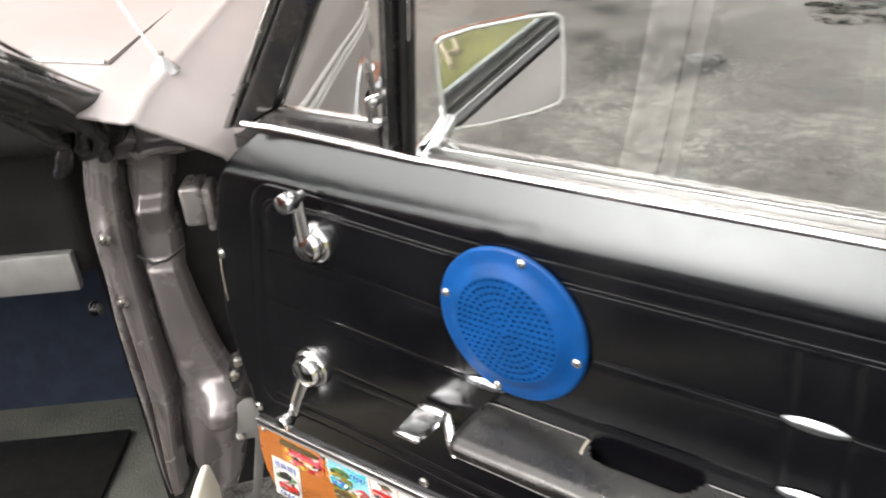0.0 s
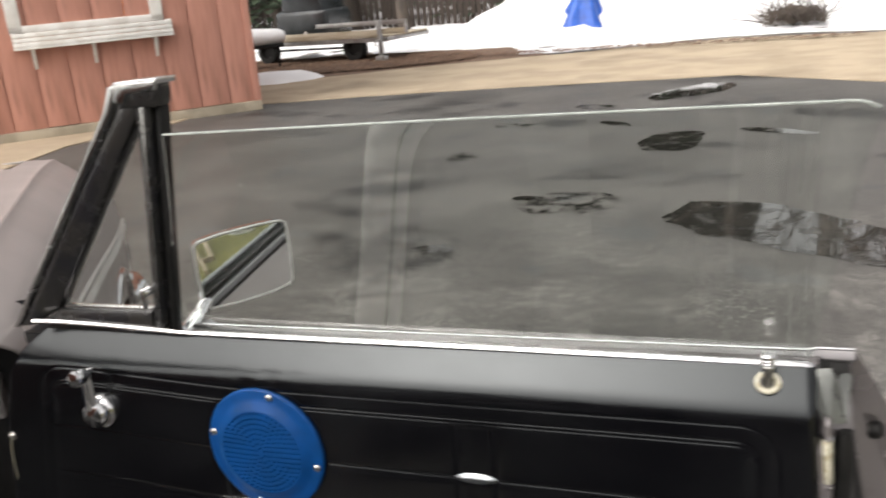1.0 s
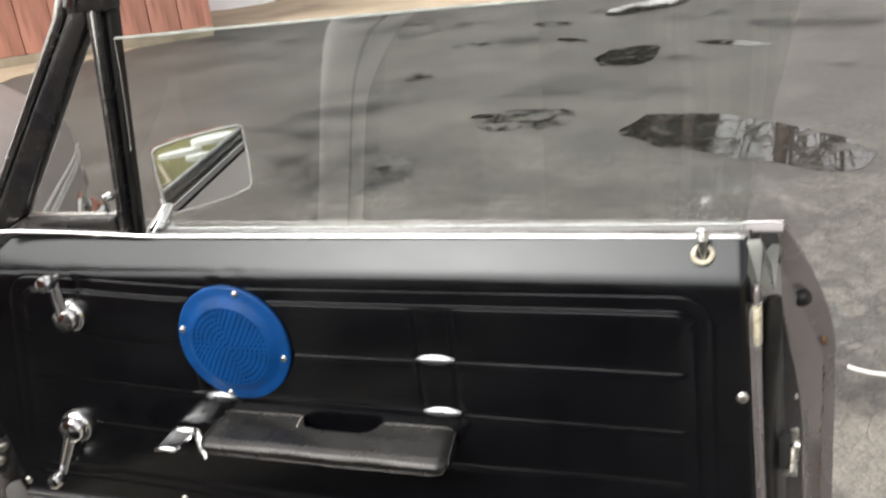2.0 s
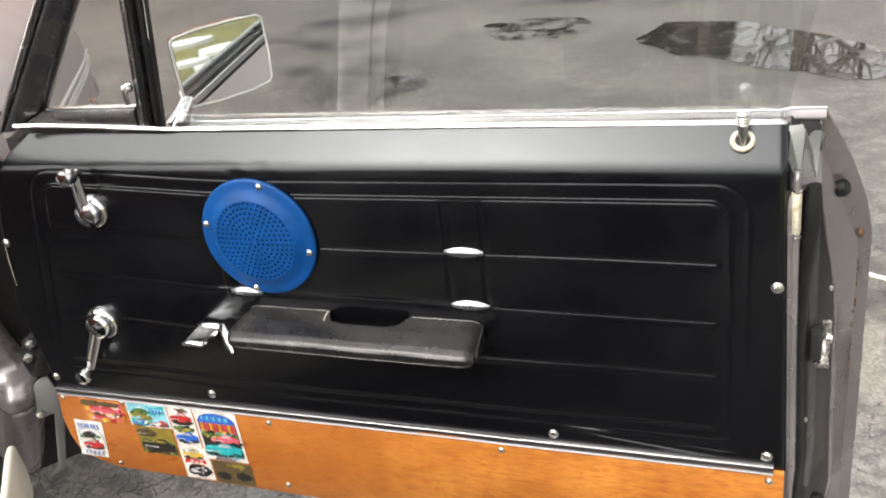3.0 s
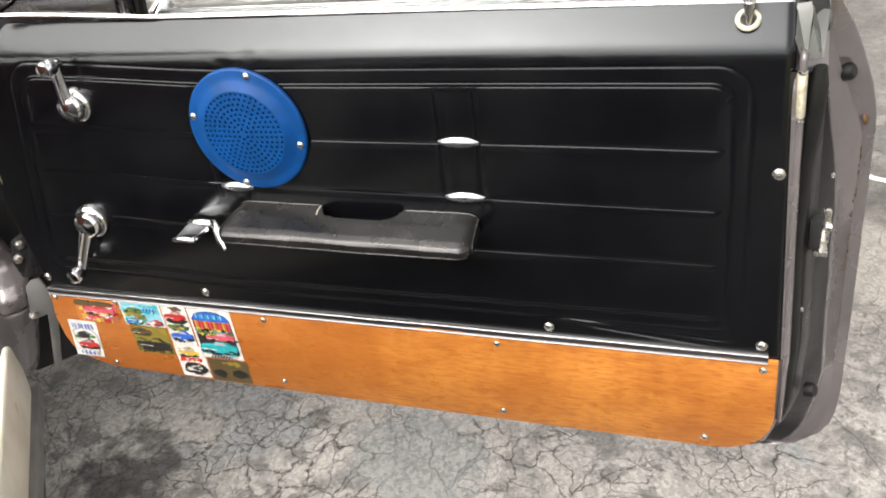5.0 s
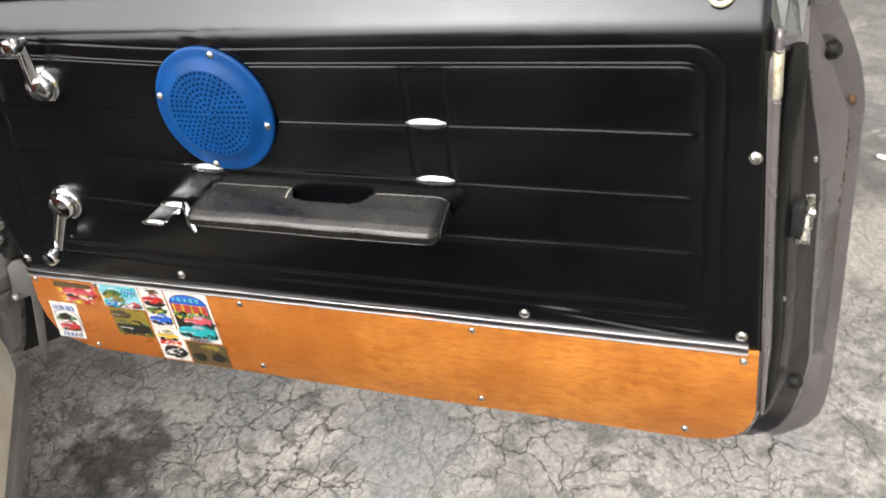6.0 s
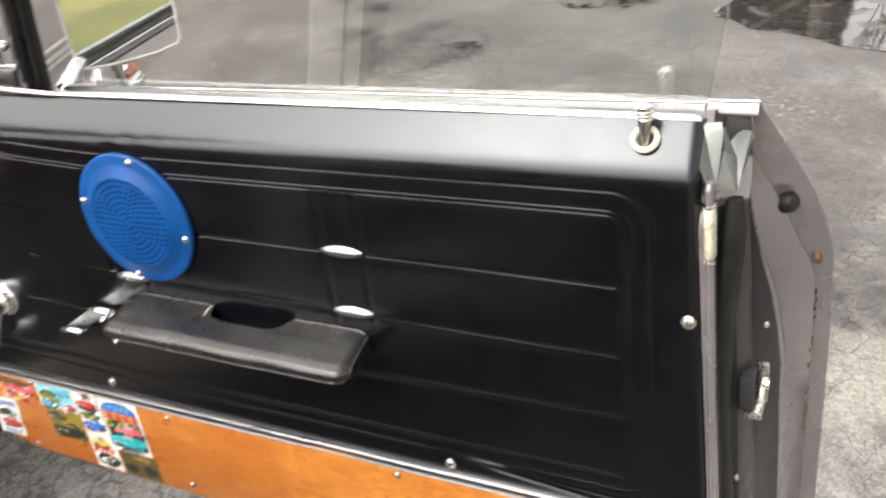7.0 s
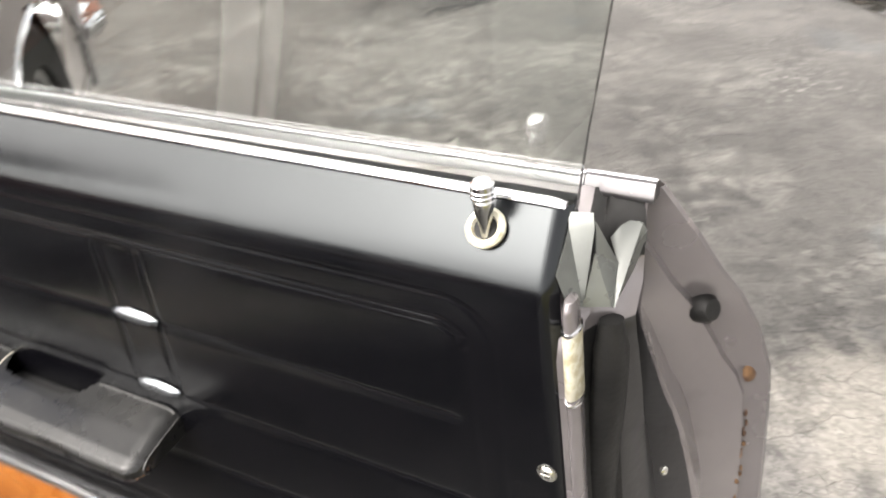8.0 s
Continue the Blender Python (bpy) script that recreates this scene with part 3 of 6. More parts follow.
bm = bmesh.new()
zs = [-0.286, -0.283, -0.278, -0.268, -0.252, -0.235, -0.21, -0.19, -0.17, -0.14, -0.1, -0.05, 0.0, 0.05, 0.1, 0.15, 0.18, 0.2, 0.22, 0.24, 0.255, 0.27, 0.285, 0.30, 0.315, 0.33, 0.345, 0.356, 0.366]
rings = [[bm.verts.new(p) for p in shell_ring(z)] for z in zs]
for a, b in zip(rings, rings[1:]):
    for i in range(len(a)):
        j = (i + 1) % len(a)
        f = bm.faces.new((a[i], a[j], b[j], b[i]))
        # black above the seal stands for the dark void behind the glass guide
        if (1 <= i <= 3 and a[i].co.z < 0.30) or (i <= 5 and a[i].co.z > 0.328):
            f.material_index = 1
        # faces before the fold take a darker grey
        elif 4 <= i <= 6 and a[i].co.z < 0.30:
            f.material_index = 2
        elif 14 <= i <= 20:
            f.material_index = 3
bm.faces.new(rings[0][::-1])
JAMB_GREY = material("dark_grey_jamb", (0.024, 0.0235, 0.026), 0.34, 0.2, second=(0.019, 0.0185, 0.020), scale=9, rough_var=0.08, bump=0.0006, bump_scale=60)
part("door_shell", bm, [PAINT, RUBBER, JAMB_GREY, SKY_LIT_PAINT], door, "taupe grey sheet metal door body with a folded rear edge", angle=50)

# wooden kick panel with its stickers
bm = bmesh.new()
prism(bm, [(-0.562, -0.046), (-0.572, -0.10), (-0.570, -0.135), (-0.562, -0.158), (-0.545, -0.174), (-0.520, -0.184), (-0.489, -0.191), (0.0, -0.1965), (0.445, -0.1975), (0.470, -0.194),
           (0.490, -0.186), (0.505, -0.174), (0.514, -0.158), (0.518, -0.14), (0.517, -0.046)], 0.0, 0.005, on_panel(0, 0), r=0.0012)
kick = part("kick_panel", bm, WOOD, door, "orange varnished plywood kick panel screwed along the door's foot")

INK = {k: material("sticker_" + k, c, 0.35, second=tuple(0.8 * q for q in c), scale=90) for k, c in {
    "white": (0.62, 0.61, 0.58), "red": (0.413, 0.0263, 0.0225), "pink": (0.525, 0.09, 0.12), "teal": (0.015, 0.315, 0.338), "sky": (0.188, 0.465, 0.562), "blue": (0.02, 0.10, 0.42),
    "black": (0.02, 0.018, 0.016), "brown": (0.085, 0.060, 0.028), "olive": (0.22, 0.17, 0.03), "orange": (0.465, 0.165, 0.0375), "yellow": (0.54, 0.375, 0.06), "green": (0.07, 0.16, 0.05), "grey": (0.34, 0.34, 0.36)}.items()}


def car_shape(x, z, w, h, flip=1):
    """The outline of an old motor car seen from its front corner."""
    base = [(-0.50, 0.14), (-0.51, 0.40), (-0.46, 0.52), (-0.16, 0.60), (-0.05, 0.86), (0.02, 0.93), (0.22, 0.92), (0.34, 0.62), (0.49, 0.54), (0.51, 0.30), (0.47, 0.10), (0.30, 0.05), (-0.10, 0.0), (-0.36, 0.04)]
    return [(x + flip * w * a, z + h * (b - 0.45)) for a, b in base]


def motor_car(ink, x, z, w, h, glass_ink="grey"):
    """Layers of a small printed car: shadow, body, windows, grille, wheels."""
    out = [("black", blob(x, z - 0.42 * h, 1.04 * w, 0.34 * h, w * 90)), (ink, car_shape(x, z, w, h))]
    out.append((glass_ink, [(x - 0.11 * w, z + 0.17 * h), (x - 0.03 * w, z + 0.40 * h), (x + 0.18 * w, z + 0.40 * h), (x + 0.27 * w, z + 0.18 * h)]))
    out.append(("white", [(x - 0.48 * w, z - 0.22 * h), (x - 0.48 * w, z - 0.16 * h), (x - 0.06 * w, z - 0.20 * h), (x - 0.06 * w, z - 0.26 * h)]))
    for k in (-0.26, 0.34):
        out.append(("black", blob(x + k * w, z - 0.36 * h, 0.20 * w, 0.30 * h, 2 + k, 10)))
    return out


def blob(x, z, w, h, seed, k=22):
    out = []
    for i in range(k):
        a = 2 * math.pi * i / k
        q = 1 + 0.3 * noise.noise((1.5 * math.cos(a), 1.5 * math.sin(a), seed))
        out.append((x + 0.5 * w * q * math.cos(a), z + 0.5 * h * q * math.sin(a)))
    return out


def flecks(x0, x1, z0, z1, inks, count, seed, size=0.006):
    """Small scraps of print."""
    r = random.Random(seed)
    return [(r.choice(inks), blob(r.uniform(x0, x1), r.uniform(z0, z1), size * r.uniform(0.5, 1.6), size * r.uniform(0.25, 0.8), r.uniform(0, 50), 9)) for _ in range(count)]


def palings(x0, x1, z0, z1, inks, count):
    """A row of upright strokes."""
    s = (x1 - x0) / count
    return [(inks[i % len(inks)], rect(x0 + s * i, x0 + s * (i + 0.7), z0, z1)) for i in range(count)]


def sticker(corners, layers, label):
    """corners: the paper in x, z; layers: (ink, outline) from the back to the front."""
    b = bmesh.new()
    inks = []
    for i, (ink, outline) in enumerate([("white" if layers[0][0] != "none" else layers[0][1], corners)] + [q for q in layers if q[0] != "none"]):
        if ink not in inks:
            inks.append(ink)
        prism(b, outline, 0.004, 0.0056 + 0.00005 * i, on_panel(0, 0), slot=inks.index(ink))
    return part("sticker", b, [INK[k] for k in inks], kick, label)


def rect(x0, x1, z0, z1, lean=0.0):
    return [(x0 + lean, z0), (x1 + lean, z0), (x1, z1), (x0, z1)]


sticker(rect(-0.517, -0.437, -0.098, -0.055, -0.008), [("none", "orange"), ("pink", rect(-0.510, -0.440, -0.080, -0.058, -0.004)), *palings(-0.514, -0.446, -0.097, -0.086, ["yellow", "pink", "orange", "red"], 15), *flecks(-0.512, -0.444, -0.093, -0.060, ["pink", "red", "orange", "yellow", "white"], 46, 2, 0.010),
        *motor_car("pink", -0.475, -0.072, 0.058, 0.018, "red"), *flecks(-0.508, -0.446, -0.082, -0.078, ["white", "yellow"], 12, 3, 0.006), ("brown", rect(-0.516, -0.488, -0.064, -0.056)), ("brown", blob(-0.47, -0.060, 0.05, 0.006, 5))], "red and orange printed sticker")
sticker(rect(-0.549, -0.494, -0.173, -0.100, -0.011), [("grey", blob(-0.526, -0.138, 0.052, 0.058, 3)), ("white", blob(-0.526, -0.138, 0.046, 0.050, 3)), *palings(-0.545, -0.503, -0.116, -0.106, ["blue", "grey", "blue", "white"], 13), *flecks(-0.543, -0.510, -0.152, -0.124, ["green", "grey", "black", "sky"], 26, 8, 0.008), ("black", blob(-0.528, -0.128, 0.022, 0.014, 4)),
        *motor_car("red", -0.526, -0.146, 0.038, 0.018), *palings(-0.546, -0.512, -0.168, -0.162, ["blue", "white", "grey"], 12)], "white sticker with a red old motor car")
sticker(rect(-0.432, -0.357, -0.096, -0.050), [("sky", rect(-0.429, -0.360, -0.093, -0.053)), *flecks(-0.427, -0.363, -0.070, -0.055, ["white", "sky", "teal"], 16, 4, 0.010), ("teal", rect(-0.429, -0.39, -0.093, -0.083)), ("green", blob(-0.407, -0.072, 0.040, 0.020, 6)), ("olive", blob(-0.408, -0.076, 0.030, 0.013, 3)), *flecks(-0.425, -0.390, -0.088, -0.064, ["green", "black", "olive", "sky", "yellow"], 30, 5, 0.007), *palings(-0.388, -0.364, -0.066, -0.061, ["blue", "sky"], 8),
        *motor_car("blue", -0.412, -0.087, 0.024, 0.011), *motor_car("red", -0.375, -0.086, 0.026, 0.009), *flecks(-0.426, -0.364, -0.092, -0.084, ["white", "teal", "grey"], 14, 6, 0.005)], "light blue sticker with beach and cars")
sticker(rect(-0.428, -0.360, -0.150, -0.098), [("none", "olive"), ("brown", rect(-0.426, -0.362, -0.148, -0.132)), *flecks(-0.424, -0.364, -0.146, -0.122, ["brown", "black", "olive", "green"], 34, 9, 0.012), ("brown", blob(-0.410, -0.107, 0.036, 0.014, 4)), *motor_car("brown", -0.408, -0.107, 0.034, 0.012, "black"), *motor_car("black", -0.390, -0.129, 0.056, 0.022, "olive"), *flecks(-0.42, -0.366, -0.147, -0.140, ["olive", "black"], 12, 4, 0.006)], "olive brown sticker with a dark car")
sticker(rect(-0.355, -0.311, -0.126, -0.051), [*flecks(-0.348, -0.318, -0.060, -0.055, ["black", "brown", "grey"], 10, 1, 0.010), ("black", blob(-0.333, -0.080, 0.038, 0.010, 2)), *motor_car("red", -0.334, -0.070, 0.038, 0.020), ("green", blob(-0.333, -0.092, 0.036, 0.010, 2)), *flecks(-0.350, -0.316, -0.098, -0.086, ["green", "yellow", "black", "olive"], 24, 7, 0.006),
        *motor_car("blue", -0.332, -0.106, 0.039, 0.019), *flecks(-0.350, -0.318, -0.118, -0.114, ["black", "grey"], 10, 8, 0.005)], "white sticker with a red car over a blue car")
sticker(rect(-0.356, -0.304, -0.189, -0.127), [*flecks(-0.350, -0.314, -0.150, -0.130, ["olive", "yellow", "black", "grey"], 18, 3, 0.007), *motor_car("yellow", -0.333, -0.140, 0.038, 0.016), ("red", rect(-0.350, -0.312, -0.157, -0.151)), *flecks(-0.350, -0.312, -0.164, -0.152, ["red", "white", "orange", "grey"], 18, 5, 0.006), ("black", blob(-0.329, -0.172, 0.044, 0.022, 5)), *motor_car("black", -0.33, -0.171, 0.036, 0.016),
        *flecks(-0.346, -0.314, -0.184, -0.162, ["grey", "white", "black"], 16, 6, 0.005)], "white sticker with a yellow car over a black car")
sticker(rect(-0.308, -0.234, -0.145, -0.051), [("black", [(-0.304, -0.137), (-0.304, -0.070), (-0.298, -0.062), (-0.286, -0.057), (-0.271, -0.055), (-0.256, -0.057), (-0.244, -0.062), (-0.238, -0.070), (-0.238, -0.137)]), ("blue", [(-0.303, -0.074), (-0.300, -0.064), (-0.286, -0.058), (-0.271, -0.056), (-0.256, -0.058), (-0.242, -0.064), (-0.239, -0.074)]), *palings(-0.296, -0.246, -0.069, -0.062, ["sky", "blue", "teal"], 14),
        *palings(-0.303, -0.239, -0.090, -0.074, ["red", "yellow", "orange", "red", "pink"], 20), *flecks(-0.302, -0.240, -0.100, -0.088, ["yellow", "green", "olive", "black", "teal"], 34, 2, 0.007), *motor_car("pink", -0.262, -0.100, 0.048, 0.017), *motor_car("teal", -0.270, -0.120, 0.064, 0.024), *flecks(-0.300, -0.242, -0.134, -0.128, ["black", "teal", "sky"], 14, 9, 0.006), *palings(-0.287, -0.252, -0.141, -0.1385, ["black", "grey"], 14)], "white sticker with pink and turquoise cars under an arched banner")
sticker(rect(-0.301, -0.231, -0.191, -0.148), [("none", "brown"), ("black", blob(-0.285, -0.176, 0.026, 0.015, 3)), ("black", blob(-0.25, -0.174, 0.03, 0.017, 5)), *flecks(-0.298, -0.234, -0.168, -0.152, ["brown", "olive"], 10, 3, 0.010)], "dark brown sticker with faint motif")


def screw_head(r=0.0054, h=0.0032):
    b = bmesh.new()
    lathe(b, [(r * 1.25, 0), (r * 1.25, 0.0008), (r * 1.02, 0.0012), (r * 0.98, h * 0.45), (r * 0.75, h * 0.85), (r * 0.35, h), (0, h)], 16)
    box(b, (-r * 0.6, -0.0006, h - 0.0012), (r * 0.6, 0.0006, h + 0.0002))
    me = finish(b, "screw", SCREW)
    return me


proto = screw_head()
scr_mesh = proto.data
bpy.data.objects.remove(proto)


def screw(x, z, parent, y=0.0, size=1.0, turn=0.0):
    o = new("screw", scr_mesh)
    o.parent = parent
    o.matrix_basis = on_panel(x, z, y) @ pose(0, 0, 0, 0, 0, turn) @ Matrix.Scale(size, 4)
    return o


for i, (x, z) in enumerate(((0.500, 0.200), (0.497, -0.028), (0.243, -0.028), (-0.267, -0.023), (-0.551, 0.216), (-0.556, -0.021))):
    screw(x, z, panel, 0.0, 1.0, 37 * i)
for i, (x, z) in enumerate(((0.501, -0.061), (0.172, -0.061), (-0.178, -0.061), (-0.554, -0.057), (-0.438, -0.055), (0.437, -0.181), (0.170, -0.180), (-0.173, -0.177), (-0.484, -0.181))):
    screw(x, z, kick, -0.005, 0.72, 53 * i)

# ribbed bright strip over the kick panel
bm = bmesh.new()
prof = [(0.0, -0.0525), (-0.0055, -0.0525), (-0.0068, -0.0512), (-0.0062, -0.0500), (-0.0052, -0.0492), (-0.0050, -0.0450), (-0.0052, -0.0420), (-0.0062, -0.0412), (-0.0068, -0.0402), (-0.0055, -0.0388), (0.0, -0.0388)]
sheet(bm, lambda u, v: (-0.563 + 1.068 * u, curve_at([(i / 10, p[0]) for i, p in enumerate(prof)], v) + 0.0006 * noise.noise((u * 9, 0, 1)), curve_at([(i / 10, p[1]) for i, p in enumerate(prof)], v) + 0.001 * math.sin(2.5 * u)), 60, 10)
part("trim_strip", bm, STRIP_METAL, door, "ribbed stainless trim strip", angle=60)

# oval badges
for x, z in ((0.154, 0.228), (0.154, 0.1555), (-0.1595, 0.157)):
    bm = bmesh.new()
    sheet(bm, lambda u, v: (x + 0.0245 * (2 * u - 1), -0.0005 - 0.0042 * (1 - (2 * v - 1) ** 2) * (1 - (2 * u - 1) ** 4), z + 0.0068 * (2 * v - 1) * (1 - 0.72 * abs(2 * u - 1) ** 2.4)), 18, 8)
    part("oval_badge", bm, BADGE_METAL, door, "bright oval button on the pleat", angle=70)


# speaker cover with drilled holes
def speaker(cx, cz):
    b = bmesh.new()
    m = on_panel(cx, cz)
    lathe(b, [(0.0795, 0.0), (0.0812, 0.0015), (0.0812, 0.004), (0.0803, 0.0056), (0.0780, 0.0062), (0.0715, 0.0064), (0.065, 0.0083), (0.0585, 0.0123), (0.0555, 0.0135)], 64, m)
    rows = 8
    dr = 0.0555 / (rows + 0.5)
    t = bmesh.new()
    lathe(t, [(0, 0.0152), (dr * 0.5, 0.0152)], 12)
    for k in range(1, rows + 1):
        r0, r1 = dr * (k - 0.5), dr * (k + 0.5)
        cnt = 6 * k
        for i in range(cnt):
            a0, a1 = 2 * math.pi * i / cnt, 2 * math.pi * (i + 1) / cnt
            am, rm = 0.5 * (a0 + a1), dr * k
            hgt = lambda r: 0.0152 - 0.0017 * (r / 0.0555) ** 2
            outer = [(r0, a0), (r0, am), (r0, a1), (rm, a1), (r1, a1), (r1, am), (r1, a0), (rm, a0)]
            ov = [t.verts.new((r * math.cos(a), r * math.sin(a), hgt(r))) for r, a in outer]
            cx0, cy0 = rm * math.cos(am), rm * math.sin(am)
            iv, dv = [], []
            for r, a in outer:
                d = Vector((r * math.cos(a) - cx0, r * math.sin(a) - cy0)).normalized() * 0.0018
                iv.append(t.verts.new((cx0 + d.x, cy0 + d.y, hgt(rm))))
                dv.append(t.verts.new((cx0 + d.x, cy0 + d.y, hgt(rm) - 0.0025)))
            for q in range(8):
                w = (q + 1) % 8
                t.faces.new((ov[q], ov[w], iv[w], iv[q]))
                t.faces.new((iv[q], iv[w], dv[w], dv[q]))
    t.transform(m)
    merge(b, t)
    sp = part("speaker_cover", b, BLUE, door, "round blue plastic speaker cover with drilled centre", angle=60)
    d = bmesh.new()
    lathe(d, [(0, 0.006), (0.056, 0.006)], 32, m)
    part("speaker_cone", d, BLACK, sp)
    for dx, dz in ((0.0193, 0.0713), (0.0703, -0.0174), (-0.0203, -0.0727), (-0.0712, 0.0189)):
        screw(cx + dx, cz + dz, sp, -0.0064, 0.72, 500 * dx)
    return sp


speaker(-0.1185, 0.2405)

# armrest: a padded top that falls away to a rounded front, with a grip recess at the back
def armrest_point(u, v):
    """u along the rest, v from the back of the top over the front to the underside."""
    x = -0.167 + 0.337 * u
    prof = ((0.0, 0.000, 0.1345), (0.30, -0.030, 0.1310), (0.50, -0.052, 0.1265), (0.60, -0.0605, 0.1225), (0.70, -0.0635, 0.1180), (0.82, -0.0630, 0.1105), (0.90, -0.0580, 0.1060), (1.0, 0.0, 0.1050))
    y, z = curve_at([(p[0], p[1]) for p in prof], v), curve_at([(p[0], p[2]) for p in prof], v)
    end = max(0.0, 1 - min(u, 1 - u) / 0.045)
    y *= 1 - 0.20 * end ** 2.2
    z = 0.117 + (z - 0.117) * (1 - 0.34 * end ** 2.5)
    x += (0.006 if u > 0.5 else -0.010) * abs(2 * u - 1) * (y + 0.03) / 0.06 * -1
    z -= 0.003 * (x - 0.0) / 0.17 * 0.5 + 0.0012 * noise.noise((x * 9, v * 2, 3.0))
    return Vector((x, y + 0.0006 * noise.noise((x * 22, v * 5, 1.0)), z))


bm = bmesh.new()
NU, NV = 96, 44
rows = [[bm.verts.new(armrest_point(i / NU, j / NV)) for j in range(NV + 1)] for i in range(NU + 1)]
for i in range(NU):
    for j in range(NV):
        xm = -0.170 + 0.341 * (i + 0.5) / NU
        depth = 0.021 * min(1.0, (1 - abs((xm - 0.014) / 0.057) ** 8) if abs(xm - 0.014) < 0.057 else 0)
        if j < NV * 0.30 * depth / 0.030:
            continue
        bm.faces.new((rows[i][j], rows[i + 1][j], rows[i + 1][j + 1], rows[i][j + 1]))
for end in (rows[0], rows[-1]):
    bm.faces.new(end)
bmesh.ops.delete(bm, geom=[v for v in bm.verts if not v.link_faces], context="VERTS")
arm = part("armrest", bm, VINYL_WORN, door, "worn black padded armrest with a grip recess", angle=50)
PIPING = material("worn_piping", (0.012, 0.012, 0.012), 0.35, second=(0.028, 0.027, 0.026), scale=60, rough_var=0.1)
for k, pts in enumerate(([armrest_point(0.01 + 0.35 * i / 12, 0.0) + Vector((0, -0.001, 0.0004)) for i in range(13)],
                         [armrest_point(0.72 + 0.27 * i / 12, 0.0) + Vector((0, -0.001, 0.0004)) for i in range(13)],
                         [armrest_point(0.999, 0.02 + 0.86 * i / 14) + Vector((0.0006, 0, 0)) for i in range(15)],
                         [armrest_point(0.02 + 0.96 * i / 30, 0.86) + Vector((0, -0.0005, -0.0005)) for i in range(31)])):
    bm = bmesh.new()
    tube(bm, pts, 0.0010 if k != 3 else 0.0008, 6)
    part("piping", bm, PIPING, arm)
# pale line down the corner of the grip recess
bm = bmesh.new()
tube(bm, [(-0.0425, -0.001, 0.1345), (-0.0425, -0.012, 0.1335), (-0.0405, -0.020, 0.1320)], 0.0012, 6)
part("pale_corner", bm, material("pale_recess_edge", (0.42, 0.39, 0.33), 0.5, second=(0.28, 0.26, 0.22), scale=200), arm, "pale corner of the grip recess")
bm = bmesh.new()
box(bm, (-0.145, -0.045, 0.092), (0.150, 0.004, 0.108), 0.006)
part("armrest_base", bm, VINYL, arm)
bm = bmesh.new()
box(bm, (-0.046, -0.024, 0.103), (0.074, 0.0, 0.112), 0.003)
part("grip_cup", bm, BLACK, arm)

# inside door release: tongue, hollow paddle and its two rolled lips
bm = bmesh.new()
tube(bm, [(-0.214, -0.008, 0.1045), (-0.206, -0.012, 0.1055), (-0.198, -0.020, 0.099), (-0.190, -0.030, 0.090), (-0.178, -0.040, 0.0835)], [0.0035, 0.0055, 0.0065, 0.0055, 0.0025], 12, flat=0.45)
rel = part("door_release", bm, CHROME, door, "chrome paddle door release with a curled tongue", angle=60)
bm = bmesh.new()
def paddle(u, v):
    half = 0.0180 - 0.0025 * u
    x = -0.2285 + 0.007 * u + half * (2 * v - 1)
    return (x, -0.008 - 0.052 * u, 0.1045 + 0.005 * u - 0.0045 * math.sin(math.pi * u) * (1 - (2 * v - 1) ** 4) - 0.0016 * abs(2 * v - 1) ** 6)
sheet(bm, paddle, 18, 12)
bmesh.ops.solidify(bm, geom=bm.faces[:], thickness=0.003)
part("paddle", bm, CHROME, rel, angle=50)
for u, r in ((0.0, 0.0042), (1.0, 0.0040)):
    bm = bmesh.new()
    a, b = Vector(paddle(u, 0.02)), Vector(paddle(u, 0.98))
    tube(bm, [a + Vector((-0.002, 0, -0.001)), a.lerp(b, 0.08), a.lerp(b, 0.5) + Vector((0, 0, 0.001)), a.lerp(b, 0.92), b + Vector((0.002, 0, -0.001))], [0.5 * r, r, r, r, 0.5 * r], 10)
    part("paddle_lip", bm, CHROME, rel, angle=60)


# window cranks
def crank(hx, hz, kx, kz, hub_r, label):
    b = bmesh.new()
    lathe(b, [(hub_r, 0), (hub_r, 0.004), (hub_r * 0.94, 0.007), (hub_r * 0.80, 0.009), (hub_r * 0.78, 0.014), (hub_r * 0.66, 0.019), (hub_r * 0.3, 0.022), (0, 0.0225)], 32, on_panel(hx, hz))
    hub = part("window_crank", b, CHROME, door, label)
    b = bmesh.new()
    d = Vector((kx - hx, 0, kz - hz))
    pts, rad = [], []
    for i in range(9):
        s = i / 8
        p = Vector((hx, -0.014 - 0.006 * math.sin(math.pi * 0.5 * s), hz)) + d * s
        pts.append(p)
        rad.append(0.0095 - 0.0035 * s)
    tube(b, pts, rad, 10, flat=0.55)
    part("crank_arm", b, CHROME, hub)
    b = bmesh.new()
    lathe(b, [(0, -0.002), (0.006, -0.002), (0.0062, 0.006), (0.0095, 0.010), (0.0115, 0.016), (0.0115, 0.024), (0.0098, 0.028), (0.004, 0.0295), (0, 0.0295)], 24, on_panel(kx, kz, -0.014))
    part("crank_knob", b, CHROME, hub)
    return hub


crank(-0.371, 0.272, -0.364, 0.334, 0.024, "chrome vent window crank turned upwards")
crank(-0.422, 0.090, -0.460, 0.013, 0.026, "chrome window crank turned downwards")

